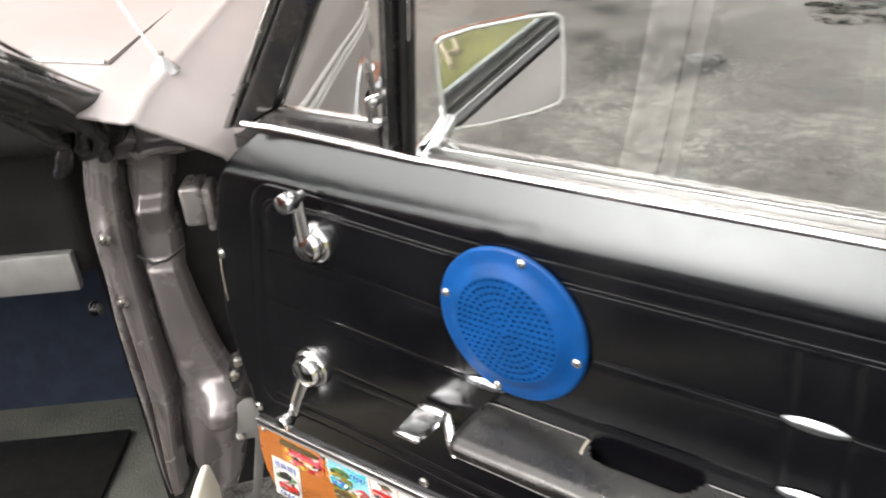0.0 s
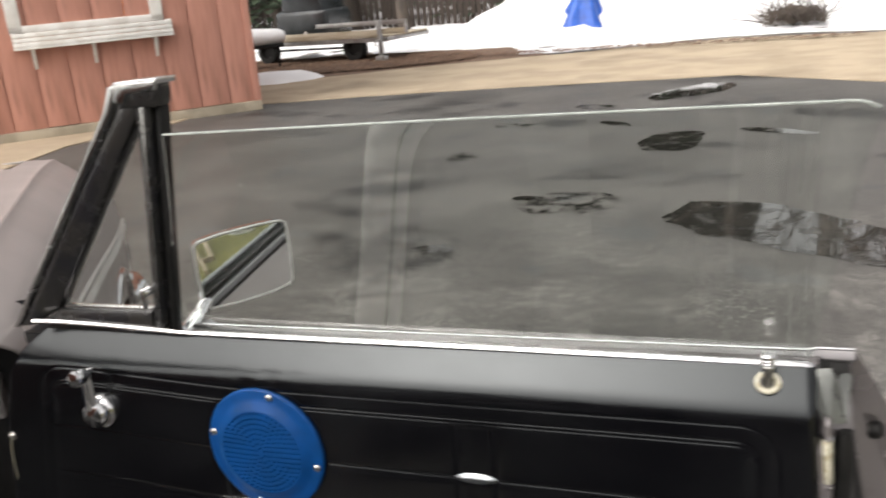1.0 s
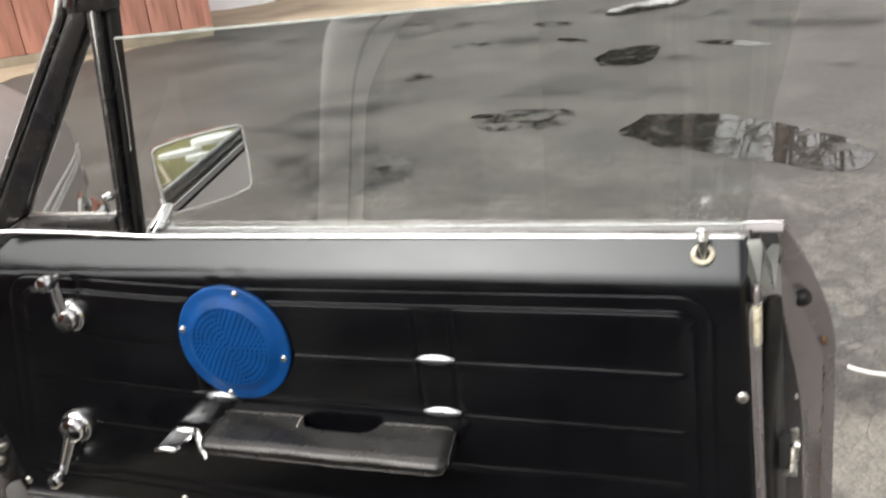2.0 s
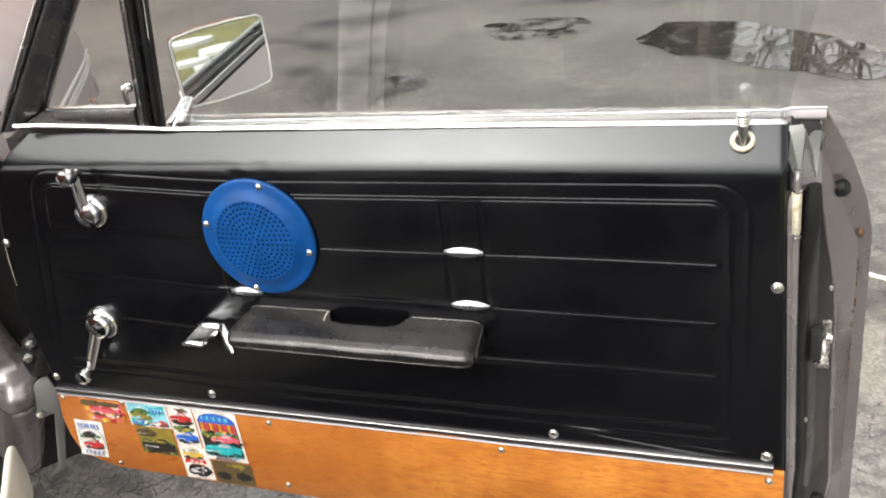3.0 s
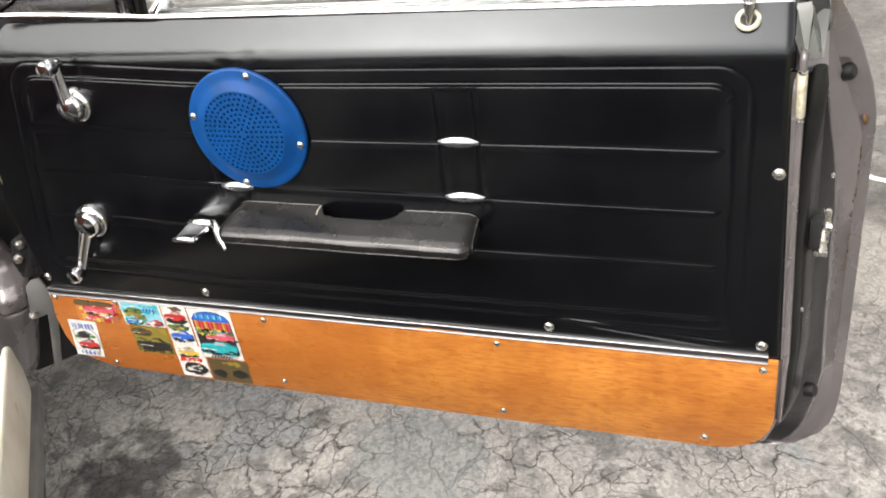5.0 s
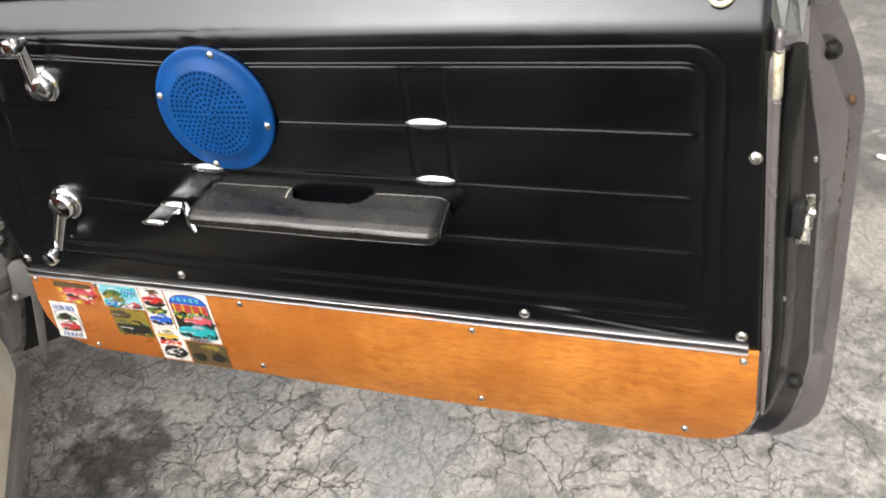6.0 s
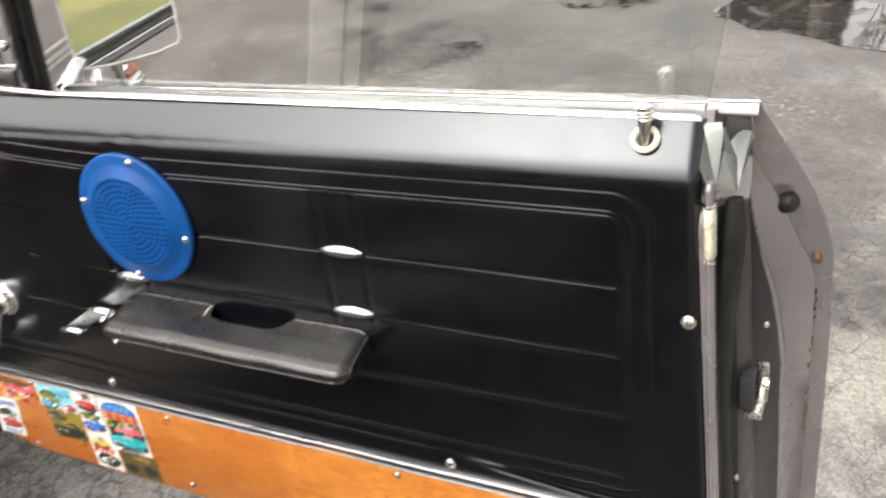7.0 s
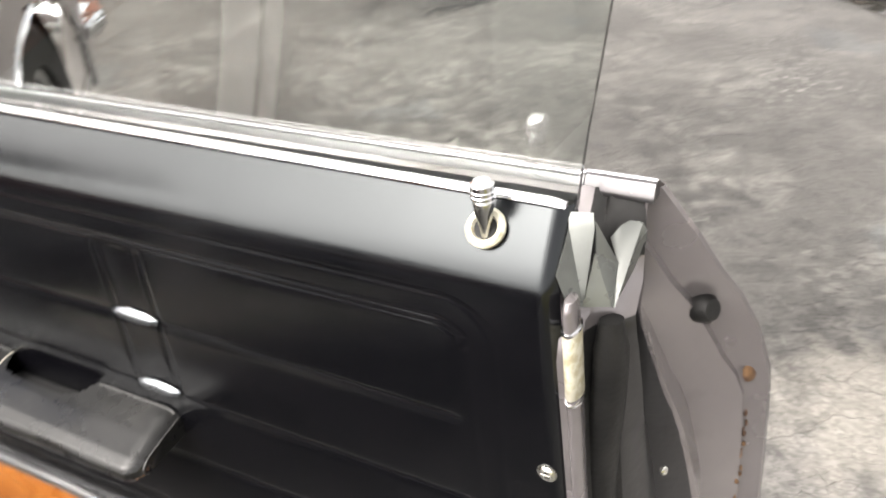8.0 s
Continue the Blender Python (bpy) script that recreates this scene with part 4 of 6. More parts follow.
# lock button
bm = bmesh.new()
tilt = Matrix.Translation((0.461, 0.0185, 0.3575)) @ pose(0, 0, 0, 44, 0, 0)
lathe(bm, [(0.0122, 0), (0.0122, 0.002), (0.0106, 0.0036), (0.0080, 0.0034), (0.0068, 0.001), (0.0068, -0.004)], 28, tilt)
lock = part("lock_ferrule", bm, IVORY, door, "pale metal ring round the lock button")
bm = bmesh.new()
up = Matrix.Translation((0.4615, 0.0165, 0.350)) @ Matrix.Scale(0.80, 4)
lathe(bm, [(0.0, -0.006), (0.0042, -0.006), (0.0042, 0.012), (0.0062, 0.022), (0.0075, 0.030), (0.0075, 0.033), (0.0068, 0.034)], 20, up, slot=1)
lathe(bm, [(0.0068, 0.034), (0.0088, 0.0355), (0.0088, 0.0375), (0.0082, 0.0382), (0.0088, 0.039), (0.0088, 0.0412), (0.0082, 0.042), (0.0088, 0.0428), (0.0088, 0.046), (0.006, 0.0485), (0, 0.049)], 24, up)
part("lock_button", bm, [CHROME, STAINLESS], lock, "chrome topped lock button")
bm = bmesh.new()
lathe(bm, [(0, 0.0012), (0.0069, 0.0012)], 20, tilt)
part("lock_hole", bm, BLACK, lock)

# loose wire at the front edge of the trim
bm = bmesh.new()
tube(bm, [(-0.553, -0.002, 0.214), (-0.556, -0.003, 0.190), (-0.560, -0.002, 0.160), (-0.566, 0.002, 0.136), (-0.574, 0.008, 0.124), (-0.582, 0.014, 0.120)], 0.0007, 8)
part("loose_wire", bm, IVORY, door, "thin pale wire hanging at the door's front edge")

# belt line: inner bright trim, felt gap, outer bright moulding
bm = bmesh.new()
pts = [(-0.476, 0.018, 0.3875), (-0.44, 0.025, 0.3855), (-0.38, 0.0285, 0.3825), (-0.30, 0.0302, 0.3785), (-0.240, 0.0310, 0.3755), (-0.222, 0.0335, 0.3740), (0.1, 0.0350, 0.3722), (0.4, 0.0355, 0.3706), (0.495, 0.0355, 0.3702), (0.501, 0.0365, 0.368)]
tube(bm, pts, 0.0042, 10, flat=0.8)
part("belt_trim", bm, CHROME, door, "bright inner belt trim", angle=70)
bm = bmesh.new()
box(bm, (-0.52, 0.035, 0.345), (0.505, 0.0480, 0.3640), 0.002)
box(bm, (-0.262, 0.0580, 0.330), (0.4985, 0.0686, 0.3630), 0.001)
part("felt_channel", bm, BLACK, door, "black felt in the window slot")
bm = bmesh.new()
prof2 = [(0.0690, 0.330), (0.0690, 0.3618), (0.0694, 0.3632), (0.0722, 0.3690), (0.0730, 0.3701), (0.0748, 0.3708), (0.0775, 0.3706), (0.0795, 0.3698), (0.0815, 0.3680), (0.0828, 0.3650), (0.0832, 0.355), (0.0832, 0.330)]
prism(bm, [(y, z) for y, z in prof2], -0.262, 0.4985, Matrix(((0, 0, 1, 0), (1, 0, 0, 0), (0, 1, 0, 0), (0, 0, 0, 1))))
moulding = part("belt_moulding", bm, DULL_TRIM, door, "grey metal outer belt moulding with a bright top edge", angle=28)
bm = bmesh.new()
tube(bm, [(-0.262, 0.0760, 0.3710), (0.1, 0.0760, 0.3710), (0.4985, 0.0760, 0.3710)], 0.0011, 8)
part("bright_edge", bm, CHROME, moulding)
bm = bmesh.new()
prism(bm, [(y + 0.0005 * (1 if y > 0.078 else -1), max(z, 0.3600) + 0.0010) for y, z in prof2], 0.4995, 0.5405, Matrix(((0, 0, 1, 0), (1, 0, 0, 0), (0, 1, 0, 0), (0, 0, 0, 1))))
cap = part("belt_moulding_cap", bm, DULL_TRIM, door, "end cap of the belt moulding", angle=28)
bm = bmesh.new()
tube(bm, [(0.4995, 0.0760, 0.3720), (0.53, 0.0760, 0.3720), (0.5405, 0.0760, 0.3720)], 0.0012, 8)
part("bright_edge", bm, CHROME, cap)


# raised curved side glass
def glass_y(z):
    s = (z - 0.35) / 0.275
    return 0.0535 - 0.006 * s - 0.030 * s * s


bm = bmesh.new()
def pane(u, v):
    z = 0.332 + v * (curve_at([(0, 0.631), (0.5, 0.630), (1, 0.6265)], u) - 0.332)
    xl, xr = curve_at([(0.345, -0.272), (0.45, -0.250), (0.67, -0.188)], z), curve_at([(0.345, 0.4985), (0.40, 0.507), (0.62, 0.553)], z)
    if u > 0.97 and v > 0.80:
        z -= 0.008 * ((u - 0.97) / 0.03) ** 2 * ((v - 0.80) / 0.20) ** 2
    return (xl + (xr - xl) * u, glass_y(z), z)
sheet(bm, pane, 80, 16)
bmesh.ops.solidify(bm, geom=bm.faces[:], thickness=0.005)
wg = part("window_glass", bm, GLASS, door, "raised curved side window glass with a ground edge", angle=60)
wg.visible_shadow = False
bm = bmesh.new()
tube(bm, [Vector(pane(0.005 + 0.993 * i / 100, 1.0)) + Vector((0, -0.0025, 0.0002)) for i in range(101)], 0.0014, 6)
part("ground_edge", bm, material("ground_glass_edge", (0.36, 0.39, 0.37), 0.5, second=(0.28, 0.31, 0.29), scale=60), wg, "pale ground top edge of the glass")

# vent window frame
def frame_y(z):
    return 0.046 - 0.10 * max(0, z - 0.40) ** 1.5


def frame_bar(poly, depth, mat, name, parent, label="", r=0.004, y0=0.0):
    b = bmesh.new()
    t = bmesh.new()
    prism(t, poly, 0.0, depth)
    rounded(t, r, 2)
    for v in t.verts:
        x, z, h = v.co
        v.co = (x, frame_y(z) + y0 - h, z)
    merge(b, t)
    return part(name, b, mat, parent, label)


vent = frame_bar([(-0.520, 0.362), (-0.470, 0.385), (-0.438, 0.402), (-0.284, 0.402), (-0.286, 0.362)], 0.026, BLACK_PAINT, "vent_frame", door, "black vent window frame", y0=0.012)
frame_bar([(-0.522, 0.370), (-0.500, 0.374), (-0.440, 0.402), (-0.235, 0.652), (-0.228, 0.676), (-0.252, 0.676), (-0.268, 0.656)], 0.026, BLACK_PAINT, "front_bar", vent, y0=0.012, r=0.006)
frame_bar([(-0.287, 0.362), (-0.271, 0.362), (-0.260, 0.44), (-0.214, 0.676), (-0.232, 0.676), (-0.236, 0.650), (-0.258, 0.530)], 0.026, BLACK_PAINT, "rear_bar", vent, y0=0.012, r=0.006)
frame_bar([(-0.260, 0.662), (-0.251, 0.690), (-0.192, 0.691), (-0.200, 0.662)], 0.030, BLACK_PAINT, "top_cap", vent, y0=0.014, r=0.005)
frame_bar([(-0.256, 0.672), (-0.250, 0.6925), (-0.190, 0.6935), (-0.194, 0.682), (-0.236, 0.680), (-0.242, 0.668)], 0.006, STAINLESS, "top_trim", vent, "bright brushed metal cap", y0=-0.014, r=0.0015)
frame_bar([(-0.254, 0.689), (-0.251, 0.6955), (-0.188, 0.6965), (-0.190, 0.689)], 0.036, CHROME, "cap_edge", vent, y0=0.018, r=0.0015)
frame_bar([(-0.534, 0.370), (-0.521, 0.370), (-0.267, 0.657), (-0.250, 0.692), (-0.263, 0.692), (-0.281, 0.661)], 0.026, STAINLESS, "front_moulding", vent, "bright edge moulding", y0=0.009, r=0.005)
frame_bar([(-0.2700, 0.366), (-0.2630, 0.366), (-0.205, 0.666), (-0.212, 0.668)], 0.020, RUBBER, "rubber_seal", vent, y0=0.018, r=0.002)
frame_bar([(-0.2765, 0.375), (-0.2740, 0.375), (-0.2205, 0.664), (-0.2235, 0.664)], 0.003, STAINLESS, "bright_line", vent, y0=-0.0125, r=0.0008)
frame_bar([(-0.436, 0.402), (-0.284, 0.402), (-0.284, 0.4055), (-0.432, 0.4055)], 0.012, STAINLESS, "sill_line", vent, y0=0.004, r=0.001)
b_glass = bmesh.new()
prism(b_glass, [(-0.437, 0.402), (-0.284, 0.402), (-0.252, 0.52), (-0.232, 0.645)], 0, 0.004, Matrix.Translation((0, 0.046, 0)) @ FACE)
for v in b_glass.verts:
    v.co.y += frame_y(v.co.z) - 0.046
vg = part("vent_glass", b_glass, GLASS, vent)
vg.visible_shadow = False
bm = bmesh.new()
lathe(bm, [(0, 0), (0.006, 0), (0.006, 0.008), (0.004, 0.011), (0, 0.011)], 16, on_panel(-0.278, 0.432, 0.030))
box(bm, (-0.281, 0.016, 0.412), (-0.275, 0.021, 0.438), 0.002)
part("vent_latch", bm, CHROME, vent, "chrome vent catch")

# outside mirror
MIR_C = Vector((-0.2095, 0.150, 0.4315))
MIR_N = Vector((0.7656, -0.6424, -0.0349)).normalized()
right = Vector((0.6424, 0.7656, 0)).normalized()
right = (right - MIR_N * right.dot(MIR_N)).normalized()
upv = MIR_N.cross(right)
MIRM = Matrix(((right.x, upv.x, MIR_N.x, MIR_C.x), (right.y, upv.y, MIR_N.y, MIR_C.y), (right.z, upv.z, MIR_N.z, MIR_C.z), (0, 0, 0, 1)))
quad = [(-0.0660, 0.040), (-0.0600, 0.0445), (-0.03, 0.0490), (0.025, 0.0510), (0.055, 0.0500), (0.0615, 0.0455), (0.0625, 0.0), (0.0600, -0.036), (0.0555, -0.0420), (0.03, -0.0475), (-0.02, -0.0505), (-0.058, -0.0495), (-0.0655, -0.0440), (-0.0670, 0.0)]
bm = bmesh.new()
prism(bm, quad, -0.016, 0.004, MIRM, r=0.0035, seg=3)
mirror = part("door_mirror", bm, CHROME, door, "chrome rectangular door mirror on a short arm")
bm = bmesh.new()
prism(bm, [(x * 0.972, y * 0.962) for x, y in quad], 0.004, 0.0052, MIRM)
part("mirror_glass", bm, MIRROR, mirror, "silvered mirror glass")
bm = bmesh.new()
tube(bm, [MIRM @ Vector((x, y, 0.0042)) for x, y in quad + quad[:1]], 0.0017, 8)
part("mirror_rim", bm, SIDE_TRIM, mirror, "bright rim round the mirror glass", angle=60)
bm = bmesh.new()
tube(bm, [(-0.262, 0.084, 0.362), (-0.252, 0.092, 0.380), (-0.250, 0.104, 0.392), (-0.258, 0.112, 0.400)], [0.016, 0.011, 0.009, 0.008], 14)
part("mirror_arm", bm, CHROME, mirror)
bm = bmesh.new()
lathe(bm, [(0, 0.0), (0.030, 0), (0.029, 0.006), (0.020, 0.012), (0, 0.014)], 24, Matrix.Translation((-0.263, 0.088, 0.355)))
part("mirror_foot", bm, CHROME, mirror)

# rear edge of the door: seal, guide bracket, catch, buffers, rust
bm = bmesh.new()
tube(bm, [(0.5205 + 0.009 * soft_step(z, 0.16, 0.30) + 0.010 * soft_step(-z, -0.10, 0.06) + 0.003 * math.sin(9 * z), 0.0285, z) for z in [0.306 - 0.021 * i for i in range(23)]], [0.0075] + [0.0112] * 21 + [0.006], 12, flat=0.75)
part("weatherstrip", bm, RUBBER, door, "black rubber weatherstrip down the door edge", angle=70)
bm = bmesh.new()
plate = [(0.5034, 0.0370, 0.3657), (0.5174, 0.0370, 0.3676), (0.5195, 0.0330, 0.3607), (0.5160, 0.0220, 0.3155), (0.5101, 0.0120, 0.3242), (0.5046, 0.0120, 0.3396), (0.5054, 0.0300, 0.3596)]
side = [(0.5191, 0.0340, 0.3646), (0.5282, 0.0460, 0.3326), (0.5194, 0.0330, 0.3452)]
web = [(0.5191, 0.0320, 0.3457), (0.5282, 0.0460, 0.3326), (0.5297, 0.0290, 0.3143), (0.5160, 0.0220, 0.3155)]
flap = [(0.5214, 0.0540, 0.3434), (0.5259, 0.0580, 0.3502), (0.5298, 0.0620, 0.3520), (0.5354, 0.0640, 0.3509), (0.5381, 0.0640, 0.3470), (0.5349, 0.0580, 0.3405), (0.5279, 0.0360, 0.3182), (0.5297, 0.0290, 0.3143), (0.5282, 0.0460, 0.3326)]
fold = [(0.5381, 0.0640, 0.3470), (0.5362, 0.0680, 0.3326), (0.5285, 0.0460, 0.3110), (0.5297, 0.0290, 0.3143), (0.5279, 0.0360, 0.3182), (0.5349, 0.0580, 0.3405)]
for loop in (plate, side, web, flap, fold):
    t = bmesh.new()
    t.faces.new([t.verts.new(p) for p in loop])
    bmesh.ops.triangulate(t, faces=t.faces[:])
    bmesh.ops.solidify(t, geom=t.faces[:], thickness=0.0012)
    merge(bm, t)
part("glass_guide", bm, material("grey_guide_metal", (0.13, 0.137, 0.13), 0.34, 0.4, second=(0.095, 0.10, 0.095), scale=30, rough_var=0.1), door, "grey metal glass guide bracket")


def edge_roll(zs, rx, ry, grow=0.0):
    """A rolled strip of oval section down the rear edge of the trim panel."""
    b = bmesh.new()
    rings = []
    for i, z in enumerate(zs):
        k = 0.72 if i in (0, len(zs) - 1) else 1.0
        cx = curve_at([(-0.16, 0.5245), (-0.05, 0.5235), (0.2, 0.5165), (0.32, 0.5140)], z)
        rings.append([b.verts.new((cx + k * (rx + grow) * math.cos(a), 0.0105 + k * (ry + grow) * math.sin(a), z)) for a in [2 * math.pi * j / 16 for j in range(16)]])
    for p, q in zip(rings, rings[1:]):
        for j in range(16):
            b.faces.new((p[j], p[(j + 1) % 16], q[(j + 1) % 16], q[j]))
    b.faces.new(rings[0])
    b.faces.new(rings[-1][::-1])
    return b


part("edge_bead", edge_roll([0.328, 0.322, 0.30, 0.25, 0.2, 0.15, 0.1, 0.0, -0.05, -0.1, -0.15], 0.0042, 0.0090), PAINT, door, "rolled painted edge beside the trim panel", angle=70)
part("edge_clip", edge_roll([0.308, 0.306, 0.29, 0.275, 0.262, 0.260], 0.0042, 0.0090, 0.0007), IVORY, door, "yellowed plastic edge clip", angle=70)
for z in (0.309, 0.258):
    part("clip_ring", edge_roll([z + 0.0014, z + 0.0006, z - 0.0006, z - 0.0014], 0.0042, 0.0090, 0.0012), CHROME, door)
bm = bmesh.new()
# solid near-black block, its colour stands for the shade in the catch's hole
box(bm, (0.538, 0.040, 0.084), (0.5505, 0.060, 0.121), 0.002)
latch = part("door_catch", bm, BLACK, door, "recessed door catch with bright claw")
bm = bmesh.new()
box(bm, (0.550, 0.062, 0.078), (0.561, 0.067, 0.124), 0.002)
box(bm, (0.543, 0.038, 0.076), (0.559, 0.066, 0.0825), 0.0015)
lathe(bm, [(0, 0), (0.006, 0), (0.006, 0.006), (0, 0.006)], 14, Matrix.Translation((0.556, 0.062, 0.102)) @ pose(0, 0, 0, 0, 90, 0))
part("claw", bm, SCREW, latch, "bright zinc claw and lip")
for x, y, z in ((0.566, 0.112, 0.266), (0.562, 0.058, -0.138)):
    bm = bmesh.new()
    lathe(bm, [(0, 0), (0.010, 0), (0.0095, 0.008), (0.007, 0.0115), (0, 0.012)], 18, Matrix.Translation((x - 0.006, y, z)) @ pose(0, 0, 0, 0, 72, -25))
    part("rubber_buffer", bm, RUBBER, door, "black rubber buffer")
for x, y, z in ((0.556, 0.059, 0.169), (0.538, 0.040, 0.0), (0.590, 0.146, 0.226), (0.530, 0.036, -0.05)):
    bm = bmesh.new()
    lathe(bm, [(0, 0), (0.0032, 0), (0.003, 0.0018), (0, 0.003)], 10, Matrix.Translation((x, y, z)) @ pose(0, 0, 0, 0, 72, -25))
    part("rivet", bm, SCREW, door)
bm = bmesh.new()
lathe(bm, [(0, 0), (0.0070, 0.0), (0.006, 0.0015), (0.004, 0.0025), (0, 0.003)], 14, Matrix.Translation((0.5904, 0.1425, 0.1980)) @ pose(0, 0, 0, 0, 72, -25))
part("rust_spot", bm, RUST, door, "rusty weld spot")
bm = bmesh.new()
rng = random.Random(9)
for i in range(34):
    z = 0.165 - 0.0072 * i + rng.uniform(-0.003, 0.003)
    r = rng.uniform(0.0008, 0.0026)
    lathe(bm, [(0, -r), (r * 0.8, -r * 0.5), (r, 0), (r * 0.7, r * 0.6), (0, r)], 8, Matrix.Translation((0.5915 - 0.002 * (i / 34) + rng.uniform(-0.0012, 0.0012), 0.1470 - 0.006 * (i / 34) + rng.uniform(-0.0015, 0.0015), z)) @ Matrix.Diagonal((0.7, 1, rng.uniform(1.2, 2.8), 1)))
part("rust_seam", bm, RUST, door, "rusty seam sealer along the folded edge")


# ---------------------------------------------------------------- the car beside the door: x to its right, y forward
CAR = pose(0, 0, 0.560, -1.25, 0, 0) @ pose(-0.62, 0.06, -0.545, 0, 0, 39.8)     # nose a little low on its springs
car = thing("car", CAR, "taupe grey classic two-door open car with its passenger door open", "car")
SIDE = [(-0.115, 0.957), (-0.075, 0.9535), (-0.046, 0.9505), (-0.0405, 0.9520), (-0.0365, 0.9505), (-0.031, 0.9440), (0.0, 0.921), (0.038, 0.888), (0.071, 0.836), (0.083, 0.770), (0.086, 0.70), (0.086, 0.60), (0.080, 0.48), (0.066, 0.36), (0.046, 0.27), (0.02, 0.22)]


def arch(b, z):
    """Whether a point of the side lies inside the front wheel opening."""
    return math.hypot((b - 1.10) / 0.40, (z - 0.29) / 0.345) < 1.0


def swell(b):
    """How far the side stands out towards the nose."""
    return 0.034 * soft_step(b, 0.15, 1.45)


bm = bmesh.new()
def fender_at(i, k):
    b = -0.055 + 1.75 * i / 82
    a, z = SIDE[k]
    drop = 0.09 * max(0, (b - 0.95)) ** 2
    tuck = 0.10 * soft_step(b, 1.50, 1.72) ** 2 - swell(b) * soft_step(a, 0.03, 0.075)
    rear = curve_at([(-0.115, 0.055), (-0.07, 0.075), (-0.04, 0.085), (-0.01, 0.075), (0.03, 0.045), (0.06, 0.022), (0.09, 0.015)], a) * (1 - soft_step(b, -0.055, 0.12)) * soft_step(z, 0.60, 0.86)
    b += 0.14 * (1 - soft_step(z, 0.35, 0.7)) * (1 - soft_step(b, -0.055, 0.30))
    return Vector((a - tuck, b - rear, z - drop - 0.01 * soft_step(b, 0, -0.055)))
fine = []
for k in range(len(SIDE) - 1):
    fine += [(k, 0.0), (k, 0.5)]
fine.append((len(SIDE) - 1, 0.0))
grid = [[None] * len(fine) for _ in range(83)]
for i in range(83):
    for q, (k, s) in enumerate(fine):
        p = fender_at(i, k)
        if s:
            p = p.lerp(fender_at(i, k + 1), s)
        grid[i][q] = bm.verts.new(p)
for i in range(82):
    for q in range(len(fine) - 1):
        vs = (grid[i][q], grid[i + 1][q], grid[i + 1][q + 1], grid[i][q + 1])
        c = sum((v.co for v in vs), Vector()) / 4
        if not arch(c.y, c.z):
            bm.faces.new(vs)
thicken(bm, 0.004)
part("front_fender", bm, SKY_LIT_PAINT, car, "taupe grey front fender with a round wheel opening", angle=40)
bm = bmesh.new()
tube(bm, [(0.088 + swell(1.10 - 0.402 * math.cos(a)) - 0.012 * (1 - math.sin(a)), 1.10 - 0.402 * math.cos(a), 0.29 + 0.347 * math.sin(a)) for a in [math.pi * i / 30 for i in range(31)]], 0.010, 8)
part("wheel_arch_trim", bm, CHROME, car, "bright wheel arch trim")
MOULDING = [(-0.03, 0.812), (0.20, 0.796), (0.34, 0.778), (0.80, 0.742), (1.30, 0.695), (1.62, 0.668)]
for off, r in ((0.020, 0.0045), (0.002, 0.005), (-0.011, 0.004)):
    bm = bmesh.new()
    tube(bm, [(curve_at([(0.70, 0.087), (0.77, 0.084), (0.836, 0.073)], curve_at(MOULDING, b) + off) + swell(b), b, curve_at(MOULDING, b) + off) for b in [-0.03 + 0.055 * i for i in range(31)]], r, 8)
    part("side_moulding", bm, SIDE_TRIM, car, "thin bright side moulding")
bm = bmesh.new()
lathe(bm, [(0.18, -0.09), (0.26, -0.095), (0.295, -0.07), (0.30, 0), (0.295, 0.07), (0.26, 0.095), (0.18, 0.09), (0.18, -0.09)], 40, Matrix.Translation((-0.015, 1.10, 0.30)) @ pose(0, 0, 0, 0, 90, 0))
wheel = part("front_wheel", bm, RUBBER, car, "black front tyre")
bm = bmesh.new()
lathe(bm, [(0.19, 0.03), (0.185, 0.075), (0.15, 0.06), (0.10, 0.075), (0.06, 0.10), (0, 0.105)], 32, Matrix.Translation((-0.015, 1.10, 0.30)) @ pose(0, 0, 0, 0, 90, 0))
part("hubcap", bm, CHROME, wheel)
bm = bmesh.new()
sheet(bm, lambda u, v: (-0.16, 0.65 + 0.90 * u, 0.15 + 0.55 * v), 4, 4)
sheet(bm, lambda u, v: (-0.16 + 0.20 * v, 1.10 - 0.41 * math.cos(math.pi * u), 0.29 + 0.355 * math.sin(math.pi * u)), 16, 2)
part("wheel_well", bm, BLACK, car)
bm = bmesh.new()
tube(bm, [(0.108, 1.52, 0.435), (0.128, 1.60, 0.435), (0.108, 1.70, 0.435), (-0.02, 1.78, 0.435), (-0.4, 1.81, 0.435), (-0.72, 1.82, 0.435), (-1.04, 1.81, 0.435), (-1.4, 1.76, 0.435)], [0.03, 0.05, 0.055, 0.055, 0.055, 0.055, 0.055, 0.05], 12, flat=0.6)
part("bumper", bm, CHROME, car, "chrome front bumper", angle=60)
bm = bmesh.new()
tube(bm, [(0.096, 1.664, 0.618), (0.104, 1.676, 0.606), (0.108, 1.684, 0.585), (0.113, 1.690, 0.560), (0.116, 1.692, 0.536), (0.112, 1.688, 0.524)], [0.004, 0.010, 0.013, 0.012, 0.008, 0.003], 12)
part("corner_lamp", bm, CHROME, car, "small chrome corner lamp", angle=60)
for a in (-0.13, -1.31):
    bm = bmesh.new()
    lathe(bm, [(0, 0.02), (0.075, 0.012), (0.085, 0.02), (0.095, 0.0), (0.095, -0.12), (0, -0.12)], 24, Matrix.Translation((a, 1.61, 0.68)) @ pose(0, 0, 0, -90, 0, 0))
    part("headlight", bm, CHROME, car, "round headlight in a chrome ring")
bm = bmesh.new()
box(bm, (-1.36, 1.50, 0.42), (-0.06, 1.575, 0.80), 0.02)
